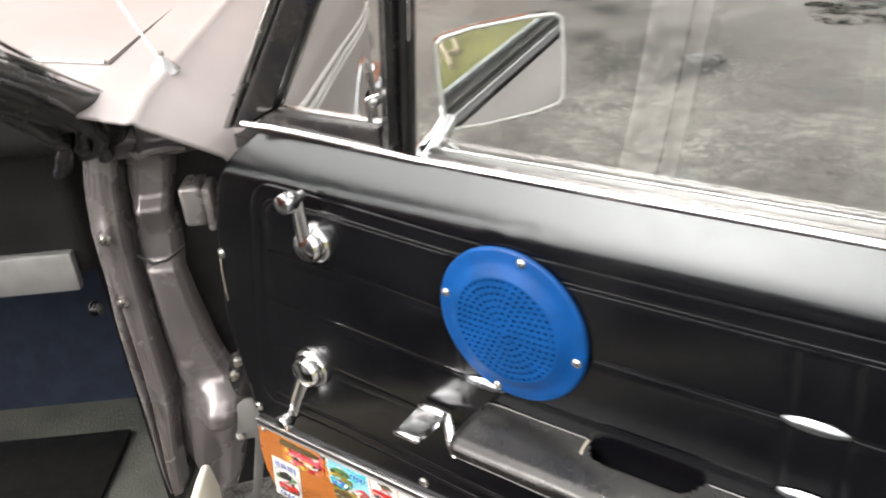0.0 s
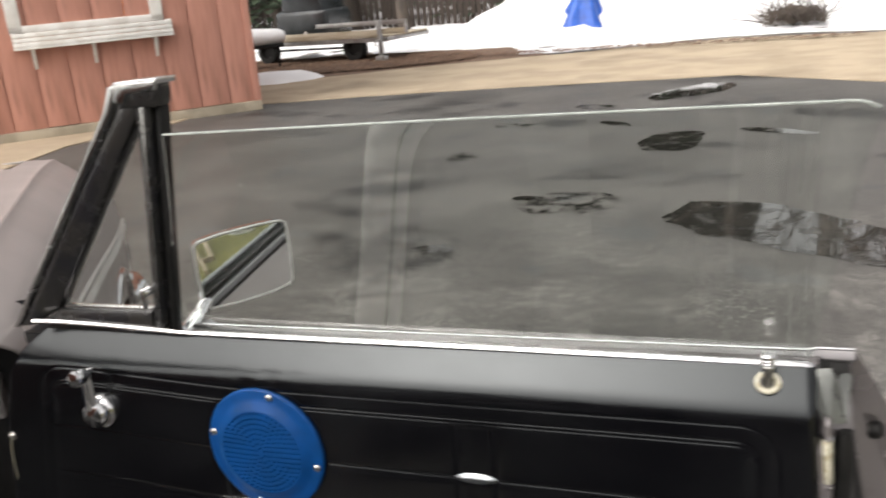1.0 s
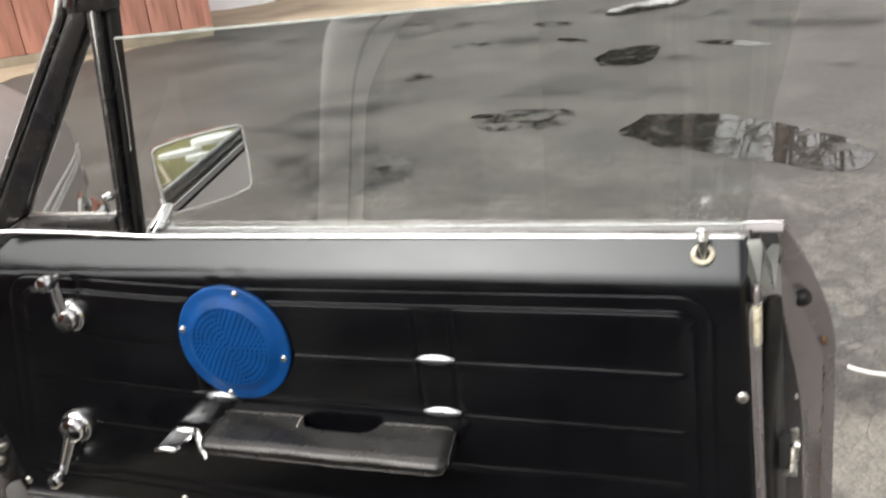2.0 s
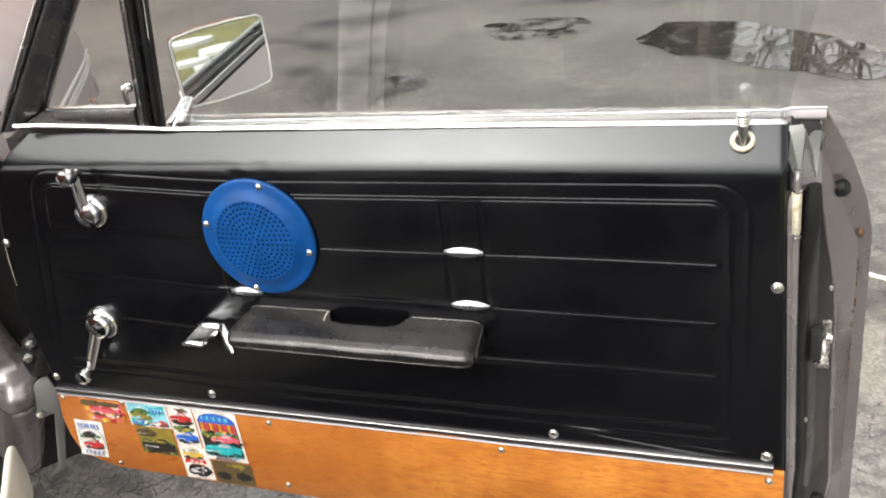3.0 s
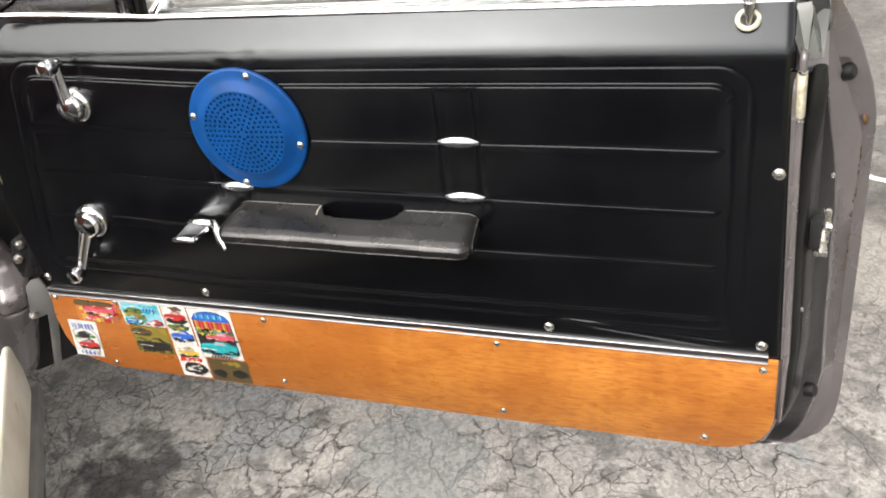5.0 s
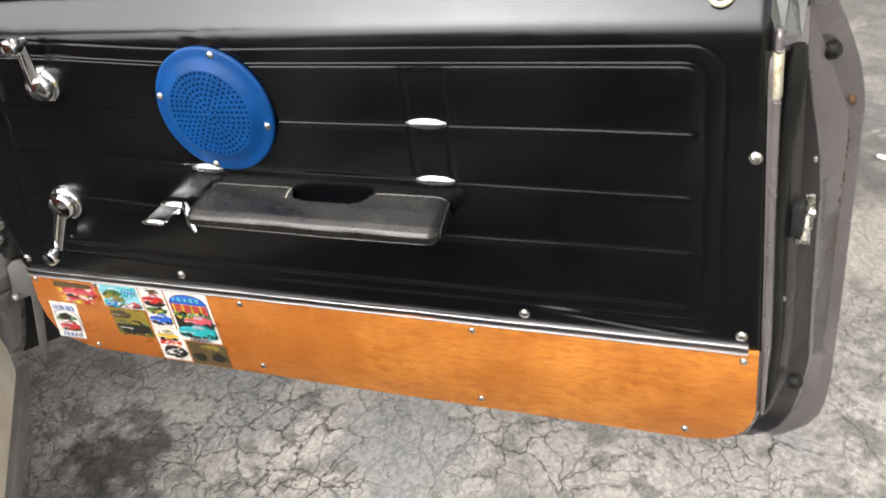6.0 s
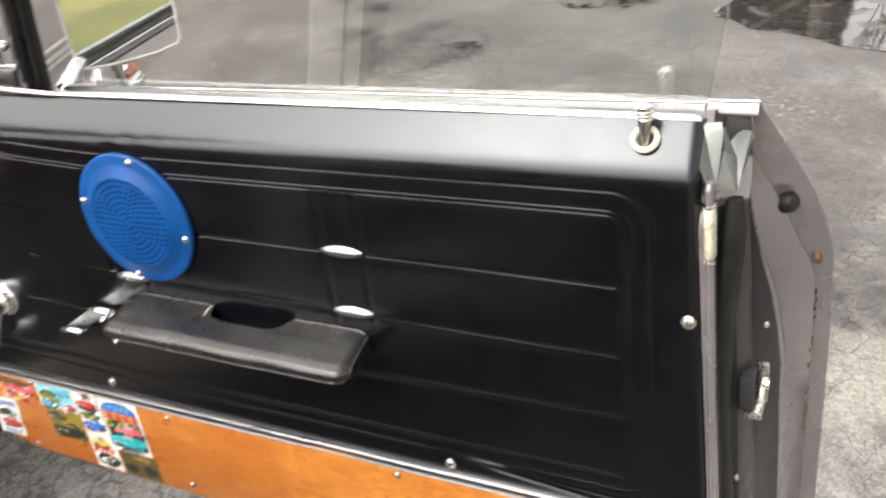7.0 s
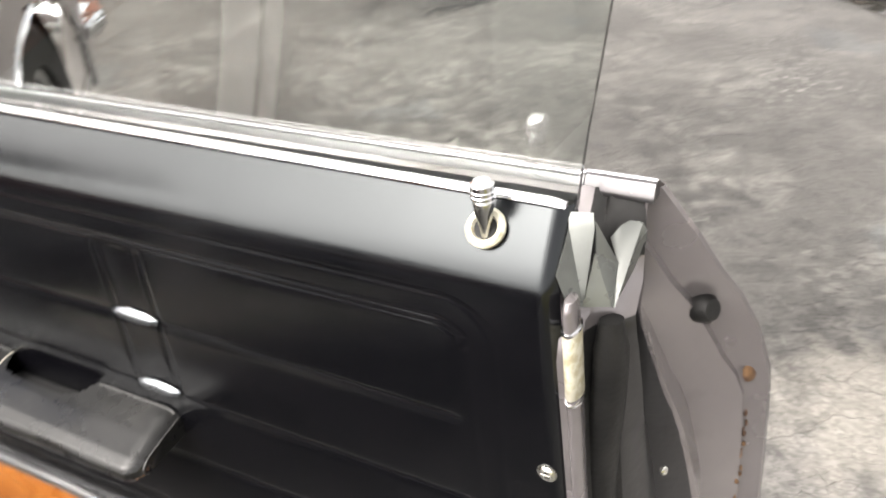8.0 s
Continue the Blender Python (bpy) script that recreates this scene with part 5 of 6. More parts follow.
part("front_panel", bm, SKY_LIT_PAINT, car)

# bonnet and cowl
bm = bmesh.new()
def bonnet(u, v):
    a, b = -0.1185 - 1.20 * u, 0.055 + 1.53 * v
    c = (a + 0.72) / 0.6
    return (a, b, 0.9995 - 0.045 * c * c - 0.02 * max(0, v) - 0.05 * v * v + 0.012 * math.exp(-(c / 0.12) ** 2))
sheet(bm, bonnet, 24, 16)
bmesh.ops.solidify(bm, geom=bm.faces[:], thickness=0.008)
part("bonnet", bm, SKY_LIT_PAINT, car, "taupe grey bonnet", angle=50)
bm = bmesh.new()
sheet(bm, lambda u, v: (-0.110 - 1.21 * u, -0.05 + 0.101 * v, bonnet(u, 0)[2] - 0.001 - 0.010 * (1 - v) ** 2), 24, 6)
bmesh.ops.solidify(bm, geom=bm.faces[:], thickness=0.003)
part("cowl", bm, SKY_LIT_PAINT, car, angle=50)
bm = bmesh.new()
tube(bm, [(-0.122, 0.053, 0.961), (-0.25, 0.053, 0.979), (-0.4, 0.053, 0.993), (-0.72, 0.053, 1.008), (-1.1, 0.053, 0.988), (-1.3, 0.053, 0.962)], 0.003, 8)
part("bonnet_edge_trim", bm, CHROME, car, "bright strip along the bonnet's rear edge")
bm = bmesh.new()
lathe(bm, [(0, 0), (0.020, 0), (0.0195, 0.004), (0.013, 0.012), (0.008, 0.018), (0.0045, 0.021), (0.0045, 0.027), (0, 0.028)], 20, Matrix.Translation((-0.045, 0.035, 0.945)))
antenna = part("antenna_base", bm, STAINLESS, car, "chrome fender antenna")
bm = bmesh.new()
tube(bm, [(-0.046, 0.034, 0.96), (-0.20, 0.20, 1.16), (-0.42, 0.44, 1.45), (-0.62, 0.66, 1.72)], [0.0016, 0.0015, 0.0013, 0.0011], 8)
part("antenna_mast", bm, STAINLESS, antenna)
# pale grey colour stands for the bright reflection on the chrome pin
bm = bmesh.new()
tube(bm, [(0.038, -0.010, 0.890), (0.054, -0.062, 0.914)], [0.005, 0.0035], 10)
part("fender_pin", bm, GREY_VINYL, car)

# hinge pillar: a ribbed flange, a groove and a stepped outer pressing
GROOVE = [(0.30, -0.156), (0.355, -0.152), (0.49, -0.132), (0.59, -0.134), (0.70, -0.134), (0.805, -0.128), (0.88, -0.112)]
bm = bmesh.new()
def flange(u, v):
    z = 0.300 + 0.580 * v
    a0, a1 = curve_at([(0.30, -0.182), (0.345, -0.186), (0.617, -0.188), (0.755, -0.185), (0.82, -0.178), (0.88, -0.165)], z), curve_at(GROOVE, z)
    low = 1 - soft_step(z, 0.60, 0.70)
    b = curve_at([(0, 0.035), (0.10, -0.004), (0.16, -0.010), (0.24, -0.013), (0.30, -0.010), (0.36, -0.002), (0.42, -0.009), (0.50, -0.014), (0.85, -0.012), (0.93, -0.004), (1, 0.030)], u)
    b = b * low + (1 - low) * curve_at([(0, 0.035), (0.14, -0.002), (0.30, -0.009), (0.60, -0.012), (0.85, -0.010), (0.93, -0.004), (1, 0.030)], u)
    b -= 0.010 * math.exp(-((z - 0.748) / 0.024) ** 2 - ((u - 0.52) / 0.26) ** 2)
    b += 0.003 * noise.noise((u * 3, z * 9, 5)) + 0.0012 * noise.noise((u * 9, z * 30, 2))
    return (a0 + (a1 - a0) * u, b, z)
sheet(bm, flange, 44, 80)
part("hinge_pillar", bm, PAINT, car, "taupe grey ribbed hinge pillar flange", angle=60)
bm = bmesh.new()
def outer_pressing(u, v):
    foot = 0.362 - 0.082 * soft_step(u, 0.05, 0.62)
    z = foot + (0.88 - foot) * v
    a0 = curve_at(GROOVE, z)
    a1 = curve_at([(0.28, -0.078), (0.30, -0.071), (0.36, -0.052), (0.413, -0.042), (0.44, -0.037), (0.48, -0.030), (0.50, -0.040), (0.516, -0.047), (0.56, -0.058), (0.63, -0.068), (0.70, -0.074), (0.785, -0.068), (0.845, -0.055), (0.88, -0.045)], z)
    step = curve_at([(0.28, 0.014), (0.36, 0.012), (0.40, 0.004), (0.424, -0.008), (0.432, -0.036), (0.458, -0.044), (0.474, -0.030), (0.496, 0.004), (0.505, 0.006), (0.60, 0.000), (0.66, -0.006), (0.688, -0.010), (0.700, 0.005), (0.735, 0.010), (0.748, 0.006), (0.775, -0.008), (0.792, 0.008), (0.83, 0.012), (0.88, 0.004)], z)
    side = curve_at([(0, 0.030), (0.10, 0.016), (0.22, 0.004), (0.35, 0.0), (0.8, 0.002), (0.93, 0.010), (1, 0.028)], u)
    a = a0 + (a1 - a0) * u
    hollow = 0.026 * math.exp(-((a + 0.072) / 0.019) ** 4 - ((z - 0.417 - 0.10 * (a + 0.07)) / 0.0085) ** 2)
    return (a, side + step * (soft_step(u, 0.05, 0.3) if z > 0.53 else soft_step(u, 0.30, 0.62)) + hollow + 0.003 * noise.noise((u * 3, z * 12, 8)), z)
sheet(bm, outer_pressing, 30, 130)
part("pillar_pressing", bm, PAINT, car, "stepped outer pressing of the hinge pillar", angle=60)
# near-black sheets put the darkness of the hinge gap into their colour
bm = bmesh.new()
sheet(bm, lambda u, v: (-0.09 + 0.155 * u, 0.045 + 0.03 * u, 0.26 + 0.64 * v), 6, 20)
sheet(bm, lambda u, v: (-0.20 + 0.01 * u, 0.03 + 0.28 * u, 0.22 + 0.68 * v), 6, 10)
part("hinge_gap_backing", bm, BLACK, car)
bm = bmesh.new()
box(bm, (-0.046, -0.030, 0.758), (-0.016, 0.02, 0.814), 0.007, seg=3)
hinge = part("hinge", bm, HINGE_STEEL, car, "heavy painted upper door hinge")
bm = bmesh.new()
box(bm, (-0.0155, -0.034, 0.752), (-0.004, 0.01, 0.812), 0.004)
part("hinge_leaf", bm, HINGE_STEEL, hinge)
bm = bmesh.new()
TO_REAR = Matrix(((1, 0, 0, 0), (0, 0, -1, 0), (0, 1, 0, 0), (0, 0, 0, 1)))
prism(bm, [(-0.040, 0.520), (-0.030, 0.556), (-0.012, 0.566), (0.012, 0.560), (0.012, 0.500), (-0.010, 0.482), (-0.034, 0.488)], 0.020, 0.032, TO_REAR, r=0.004)
hinge = part("hinge", bm, BLACK_PAINT, car, "black painted lower door hinge plate")
for a, z in ((-0.019, 0.549), (-0.029, 0.526)):
    bm = bmesh.new()
    lathe(bm, [(0, 0), (0.0075, 0), (0.0075, 0.003), (0.005, 0.004), (0.005, 0.009), (0, 0.010)], 12, Matrix.Translation((a, -0.032, z)) @ pose(0, 0, 0, 90, 0, 0))
    part("bolt", bm, SCREW, hinge)
# lower rear flange of the fender, folded, with a bolt in the gap
SILL_GREY = material("dull_grey_sill", (0.20, 0.20, 0.197), 0.4, 0.2, second=(0.15, 0.15, 0.147), scale=9, rough_var=0.1, grime=(0.16, 0.15, 0.14), grime_scale=20, grime_range=(0.6, 0.8))
bm = bmesh.new()
prism(bm, [(-0.036, 0.472), (-0.024, 0.481), (-0.012, 0.481), (-0.002, 0.440), (-0.008, 0.400), (-0.034, 0.296), (-0.062, 0.290), (-0.058, 0.298), (-0.044, 0.306), (-0.021, 0.411), (-0.048, 0.408)], 0.026, 0.031, TO_REAR, r=0.0012)
part("fender_lower_flange", bm, SILL_GREY, car, "grey folded flange at the fender's lower rear edge")
bm = bmesh.new()
lathe(bm, [(0, 0), (0.007, 0), (0.007, 0.004), (0.004, 0.005), (0.004, 0.014), (0, 0.015)], 8, Matrix.Translation((-0.044, -0.026, 0.414)) @ pose(0, 0, 0, 60, 0, 40))
part("bolt", bm, SCREW, car)
for a, b, z, r in ((-0.157, -0.018, 0.748, 0.009), (-0.160, -0.014, 0.650, 0.008)):
    bm = bmesh.new()
    lathe(bm, [(0, 0), (r, 0), (r, 0.003), (r * 0.6, 0.004), (r * 0.55, 0.009), (0, 0.010)], 12, Matrix.Translation((a, b, z)) @ pose(0, 0, 0, 90, 0, 0))
    part("bolt", bm, SCREW, car)
bm = bmesh.new()
tube(bm, [(-0.128, 0.0, 0.712), (-0.105, -0.014, 0.704), (-0.085, -0.016, 0.708), (-0.062, -0.006, 0.722)], 0.0022, 8)
part("wire", bm, RUBBER, car, "black wire loop")

# sill
bm = bmesh.new()
box(bm, (-0.103, -1.30, 0.248), (-0.079, -0.020, 0.284), 0.004)
part("sill_edge", bm, SILL_GREY, car, "grey metal sill edge", angle=50)
bm = bmesh.new()
prism(bm, [(-0.046, 0.385), (-0.028, 0.325), (-0.04, 0.285), (-0.08, 0.262), (-0.14, 0.250), (-0.98, 0.245), (-0.98, 0.385), (-0.08, 0.390)], -0.104, -0.090, Matrix(((0, 0, 1, 0), (1, 0, 0, 0), (0, 1, 0, 0), (0, 0, 0, 1))), r=0.008, seg=3)
part("sill_plate", bm, CREAM, car, "cream painted sill with rust stains")
bm = bmesh.new()
box(bm, (-0.20, -1.30, 0.14), (-0.105, -0.02, 0.205), 0.03, seg=4)
part("rocker", bm, PAINT, car)

# cabin: floor, fire wall, dash, seat, wheel
bm = bmesh.new()
box(bm, (-1.40, -1.6, 0.20), (-0.18, 0.42, 0.235))
part("cabin_floor", bm, material("grey_carpet", (0.085, 0.090, 0.080), 0.9, second=(0.06, 0.064, 0.057), scale=9, bump=0.003, bump_scale=300), car)
bm = bmesh.new()
sheet(bm, lambda u, v: (-1.4 + 1.20 * u, 0.345 + 0.03 * v, 0.236 + 0.404 * v), 10, 8)
part("toe_board", bm, NAVY, car, "navy blue lining under the dash", angle=60)
bm = bmesh.new()
box(bm, (-0.80, -0.30, 0.236), (-0.320, 0.235, 0.248), 0.006)
part("floor_mat", bm, RUBBER, car, "black rubber floor mat")
bm = bmesh.new()
box(bm, (-1.36, 0.055, 0.655), (-0.205, 0.34, 0.93), 0.03, seg=3)
box(bm, (-1.36, -0.02, 0.86), (-0.16, 0.3, 0.945), 0.03, seg=3)
part("dashboard", bm, DARK_CABIN, car, "black padded dashboard")
bm = bmesh.new()
box(bm, (-1.30, 0.040, 0.645), (-0.236, 0.058, 0.705), 0.004)
part("dash_strip", bm, material("satin_silver", (0.34, 0.34, 0.335), 0.42, 0.5, second=(0.29, 0.29, 0.285), scale=20), car, "brushed silver strip along the lower dash")
bm = bmesh.new()
lathe(bm, [(0, 0), (0.012, 0), (0.012, 0.006), (0.007, 0.014), (0, 0.015)], 16, Matrix.Translation((-0.226, 0.05, 0.610)) @ pose(0, 0, 0, 90, 0, 0))
part("dash_button", bm, CHROME, car)
RECLINE = Matrix(((1, 0, 0, 0), (0, 1, -0.90, 0.63), (0, 0, 1, 0), (0, 0, 0, 1)))     # the seat back leans to the rear
bm = bmesh.new()
box(bm, (-0.86, -1.10, 0.24), (-0.20, -0.30, 0.48), 0.05, seg=4)
seat = part("front_seat", bm, DARK_CABIN, car, "dark front seat with light grey side bolster")
bm = bmesh.new()
box(bm, (-0.86, -0.86, 0.44), (-0.14, -0.70, 1.06), 0.05, RECLINE, seg=4)
part("backrest", bm, DARK_CABIN, seat)
BACK_LINE = [(-0.525, 0.28), (-0.585, 0.44), (-0.640, 0.59), (-0.662, 0.645), (-0.683, 0.695), (-0.700, 0.727), (-0.722, 0.748), (-0.755, 0.760), (-0.80, 0.764), (-0.88, 0.764), (-0.96, 0.760)]


def bolster_strip(a0, a1, o0, o1):
    """A padded strip that follows the backrest's edge up and over its shoulder."""
    b = bmesh.new()
    pts = [Vector(BACK_LINE[0])]
    for p, q in zip(BACK_LINE, BACK_LINE[1:]):
        pts += [Vector(p).lerp(Vector(q), k / 4) for k in range(1, 5)]
    for _ in range(4):
        pts = pts[:1] + [(p + 2 * q + r) / 4 for p, q, r in zip(pts, pts[1:], pts[2:])] + pts[-1:]
    rings = []
    for i, p in enumerate(pts):
        t = (pts[min(i + 1, len(pts) - 1)] - pts[max(i - 1, 0)]).normalized()
        front = Vector((t.y, -t.x))
        ring = []
        for k in range(12):
            w = 2 * math.pi * k / 12
            c, d = math.cos(w), math.sin(w)
            sq = max(abs(c), abs(d)) ** 0.6
            at = p + front * (0.5 * (o0 + o1) + 0.5 * (o1 - o0) * d / sq)
            ring.append(b.verts.new((0.5 * (a0 + a1) + 0.5 * (a1 - a0) * c / sq, at.x, at.y)))
        rings.append(ring)
    for p, q in zip(rings, rings[1:]):
        for k in range(12):
            b.faces.new((p[k], p[(k + 1) % 12], q[(k + 1) % 12], q[k]))
    b.faces.new(rings[0][::-1])
    b.faces.new(rings[-1])
    return b


part("side_bolster", bolster_strip(-0.130, -0.085, -0.010, 0.046), GREY_VINYL, seat, "light grey vinyl side bolster", angle=60)
part("bolster_seam", bolster_strip(-0.130, -0.096, -0.018, -0.009), DARK_CABIN, seat)
part("rear_bolster", bolster_strip(-0.130, -0.088, -0.046, -0.019), GREY_VINYL, seat, "light grey vinyl edge of the seat shell", angle=60)
bm = bmesh.new()
box(bm, (-0.86, -0.80, 0.44), (-0.70, -0.34, 0.515), 0.02, seg=3)
part("centre_armrest", bm, material("maroon_vinyl", (0.045, 0.017, 0.013), 0.6, second=(0.034, 0.013, 0.010), scale=14, spec=0.15), seat, "dark maroon centre armrest")
bm = bmesh.new()
tube(bm, [(-0.703, -0.535, 0.516), (-0.701, -0.56, 0.522), (-0.70, -0.62, 0.526), (-0.70, -0.68, 0.524), (-0.702, -0.76, 0.516)], 0.0030, 8)
part("piping", bm, GREY_VINYL, seat)

# windscreen pillar, windscreen, roof and rear quarter
bm = bmesh.new()
tube(bm, [(-0.150, 0.035, 0.820), (-0.122, 0.012, 0.872), (-0.108, -0.022, 0.915), (-0.125, -0.10, 0.951), (-0.165, -0.20, 1.022), (-0.235, -0.40, 1.205), (-0.27, -0.52, 1.31)], [0.024, 0.030, 0.034, 0.030, 0.028, 0.028, 0.03], 14, flat=0.7)
apillar = part("windscreen_pillar", bm, BLACK_PAINT, car, "black windscreen pillar", angle=70)
for off, seed, r in ((0.0, 1.0, 0.013), (0.022, 6.0, 0.010), (-0.024, 11.0, 0.014)):
    bm = bmesh.new()
    pts, rad = [], []
    for i in range(34):
        k = 0.26 + 0.74 * i / 33
        p = Vector((-0.150, 0.028, 0.800)).lerp(Vector((-0.104, -0.046, 0.912)), min(1, 2 * k)) if k < 0.5 else Vector((-0.104, -0.046, 0.912)).lerp(Vector((-0.230, -0.405, 1.185)), 2 * k - 1)
        pts.append(p + Vector((-0.018 + off, -0.020 - 0.4 * abs(off), 0.004)) + 0.010 * Vector((noise.noise((9 * k, seed, 0)), noise.noise((9 * k, seed, 4)), noise.noise((9 * k, seed, 8)))))
        rad.append(r * (1 + 0.45 * noise.noise((22 * k, seed, 2))))
    tube(bm, pts, rad, 9, flat=0.6)
    part("pillar_seal", bm, BLACK_PAINT, apillar, "crumpled black rubber seal", angle=70)
bm = bmesh.new()
tube(bm, [(-0.080, -0.015, 0.923), (-0.108, -0.09, 0.974), (-0.148, -0.19, 1.047), (-0.215, -0.39, 1.23)], 0.005, 8)
part("pillar_trim", bm, CHROME, apillar)
bm = bmesh.new()
sheet(bm, lambda u, v: (-0.13 - 0.13 * v + u * (-1.18 + 0.26 * v), 0.0 - 0.46 * v + 0.16 * math.sin(math.pi * u), 0.945 + 0.36 * v), 20, 8)
bmesh.ops.solidify(bm, geom=bm.faces[:], thickness=0.005)
ws = part("windscreen", bm, GLASS, car)
ws.visible_shadow = False
bm = bmesh.new()
tube(bm, [(-0.27, -0.47, 1.31), (-0.45, -0.37, 1.325), (-0.72, -0.31, 1.33), (-1.0, -0.37, 1.325), (-1.18, -0.47, 1.31)], 0.022, 12, flat=0.7)
part("windscreen_header", bm, BLACK_PAINT, car, "black windscreen header", angle=70)
bm = bmesh.new()
sheet(bm, lambda u, v: (curve_at([(0, 0.02), (0.15, 0.08), (0.4, 0.106), (0.65, 0.100), (0.85, 0.03), (1, -0.06)], v), -1.30 - 1.9 * u, 0.2 + 0.72 * v), 12, 16)
bmesh.ops.solidify(bm, geom=bm.faces[:], thickness=0.01)
part("rear_quarter", bm, PAINT, car, angle=60)
bm = bmesh.new()
box(bm, (-0.26, -1.44, 0.22), (0.02, -1.28, 0.92), 0.02)
part("lock_pillar", bm, BLACK, car)

# far side and back of the body close the cabin
bm = bmesh.new()
box(bm, (-1.48, -2.0, 0.2), (-1.42, 0.1, 0.90), 0.02)
part("far_side", bm, material("red_brown_trim", (0.22, 0.075, 0.045), 0.55, second=(0.16, 0.055, 0.034), scale=5), car)
bm = bmesh.new()
box(bm, (-1.45, -2.02, 0.2), (-0.12, -1.96, 0.92), 0.02)
part("rear_bulkhead", bm, DARK_CABIN, car)
bm = bmesh.new()
tube(bm, [fender_at(0, k) + Vector((0, 0.001, -0.002)) for k in range(1, 12)], 0.0028, 8)
part("fender_flange", bm, SKY_LIT_PAINT, car, "folded rear edge of the fender")
bm = bmesh.new()
def brace(u, v):
    a = -0.115 + 0.145 * u
    top = curve_at([(-0.115, 0.950), (-0.04, 0.940), (0.0, 0.905), (0.03, 0.875)], a)
    z = top + (0.862 - top) * v
    ridge = math.exp(-((a + 0.084 - 0.006 * v) / 0.004) ** 2)
    knob = math.exp(-((a + 0.060) / 0.014) ** 2 - ((z - 0.893) / 0.012) ** 2)
    return (a, -0.012 - 0.010 * ridge - 0.010 * knob - 0.022 * soft_step(v, 0.82, 1.0) + 0.02 * soft_step(u, 0.5, 1.0) + 0.004 * noise.noise((a * 40, z * 40, 3)), z)
sheet(bm, brace, 40, 24)
part("fender_brace", bm, PAINT, car, "pressed brace under the fender edge", angle=70)
bm = bmesh.new()
tube(bm, [(-0.090, -0.030, 0.868), (-0.078, -0.040, 0.8655), (-0.060, -0.042, 0.871), (-0.040, -0.040, 0.872), (-0.022, -0.034, 0.868)], [0.003, 0.0055, 0.0045, 0.005, 0.003], 8)
part("brace_lip", bm, PAINT, car)

# ---------------------------------------------------------------- house with board siding
WALL_A = Vector((-5.69, 8.55, 0))
WALL_D = Vector((-0.705, -0.709, 0)).normalized()
HOUSE = Matrix.Translation(WALL_A) @ Matrix(((WALL_D.x, 0.709, 0, 0), (WALL_D.y, -0.705, 0, 0), (0, 0, 1, 0), (0, 0, 0, 1)))   # x along the wall, y out of it
house = thing("house", HOUSE, "house with reddish brown vertical board siding and a white window", "house")
BROWN = material("red_brown_siding", (0.48, 0.232, 0.176), 0.75, second=(0.42, 0.198, 0.146), scale=3, stretch=(6, 6, 0.6), bump=0.002, bump_scale=40, grime=(0.27, 0.135, 0.10), grime_scale=2.0, grime_range=(0.55, 0.8))
WHITE = material("weathered_white_paint", (0.74, 0.73, 0.70), 0.55, second=(0.62, 0.60, 0.56), scale=7, bump=0.001, bump_scale=60, grime=(0.42, 0.37, 0.30), grime_scale=5, grime_range=(0.64, 0.8))
CEMENT = material("grey_foundation", (0.36, 0.31, 0.235), 0.85, second=(0.25, 0.215, 0.16), scale=4, bump=0.004, bump_scale=30)
ROOFING = material("brown_shingle", (0.09, 0.075, 0.065), 0.85, second=(0.06, 0.05, 0.045), scale=20, bump=0.004, bump_scale=40)
bm = bmesh.new()
box(bm, (0.0, -5.0, 0.10), (4.02, -0.04, 4.6))
box(bm, (7.25, -5.0, 0.10), (9.0, -0.04, 4.6))
box(bm, (4.02, -4.98, 2.30), (7.25, -0.04, 4.58))
box(bm, (4.02, -4.98, 0.02), (7.25, -4.80, 2.30))
part("wall", bm, BROWN, house)
bm = bmesh.new()
box(bm, (-0.02, -5.05, -0.05), (4.0, 0.03, 0.115), 0.01)
box(bm, (7.27, -5.05, -0.05), (9.05, 0.03, 0.115), 0.01)
box(bm, (4.0, -5.0, -0.05), (7.27, 0.02, 0.022), 0.005)
part("foundation", bm, CEMENT, house, "rough cement foundation")
bm = bmesh.new()
prism(bm, [(-5.6, 4.45), (-5.5, 4.65), (-2.5, 6.0), (0.5, 4.65), (0.6, 4.45), (0.0, 4.55), (-2.5, 5.7), (-5.0, 4.55)], -0.4, 9.4, Matrix(((0, 0, 1, 0), (1, 0, 0, 0), (0, 1, 0, 0), (0, 0, 0, 1))))
part("roof", bm, ROOFING, house)
proto_b = bmesh.new()
box(proto_b, (0.006, -0.045, 0.115), (0.344, 0.0, 4.56), 0.004)
b0 = part("siding_board", proto_b, BROWN, house)
for i in [k for k in range(1, 25) if not 11 <= k <= 20]:
    o = new("siding_board", b0.data)
    o.parent = house
    o.location = (0.35 * i, 0.003 * math.sin(i * 2.1), 0.008 * math.sin(i * 1.3))
bm = bmesh.new()
box(bm, (-0.025, -0.09, 0.10), (0.055, 0.022, 4.56), 0.004)
part("corner_board", bm, BROWN, house)
bm = bmesh.new()
for x0, x1, z0, z1 in ((0.98, 1.12, 1.18, 2.6), (2.50, 2.64, 1.18, 2.6), (0.98, 2.64, 2.6, 2.74), (0.98, 2.64, 1.18, 1.26)):
    box(bm, (x0, -0.02, z0), (x1, 0.035, z1), 0.006)
win = part("window", bm, WHITE, house, "white framed window with a planter shelf")
bm = bmesh.new()
box(bm, (1.12, -0.06, 1.26), (2.50, -0.05, 2.6))
part("pane", bm, material("dim_window_pane", (0.05, 0.06, 0.07), 0.05, second=(0.03, 0.04, 0.05), scale=2), win)
bm = bmesh.new()
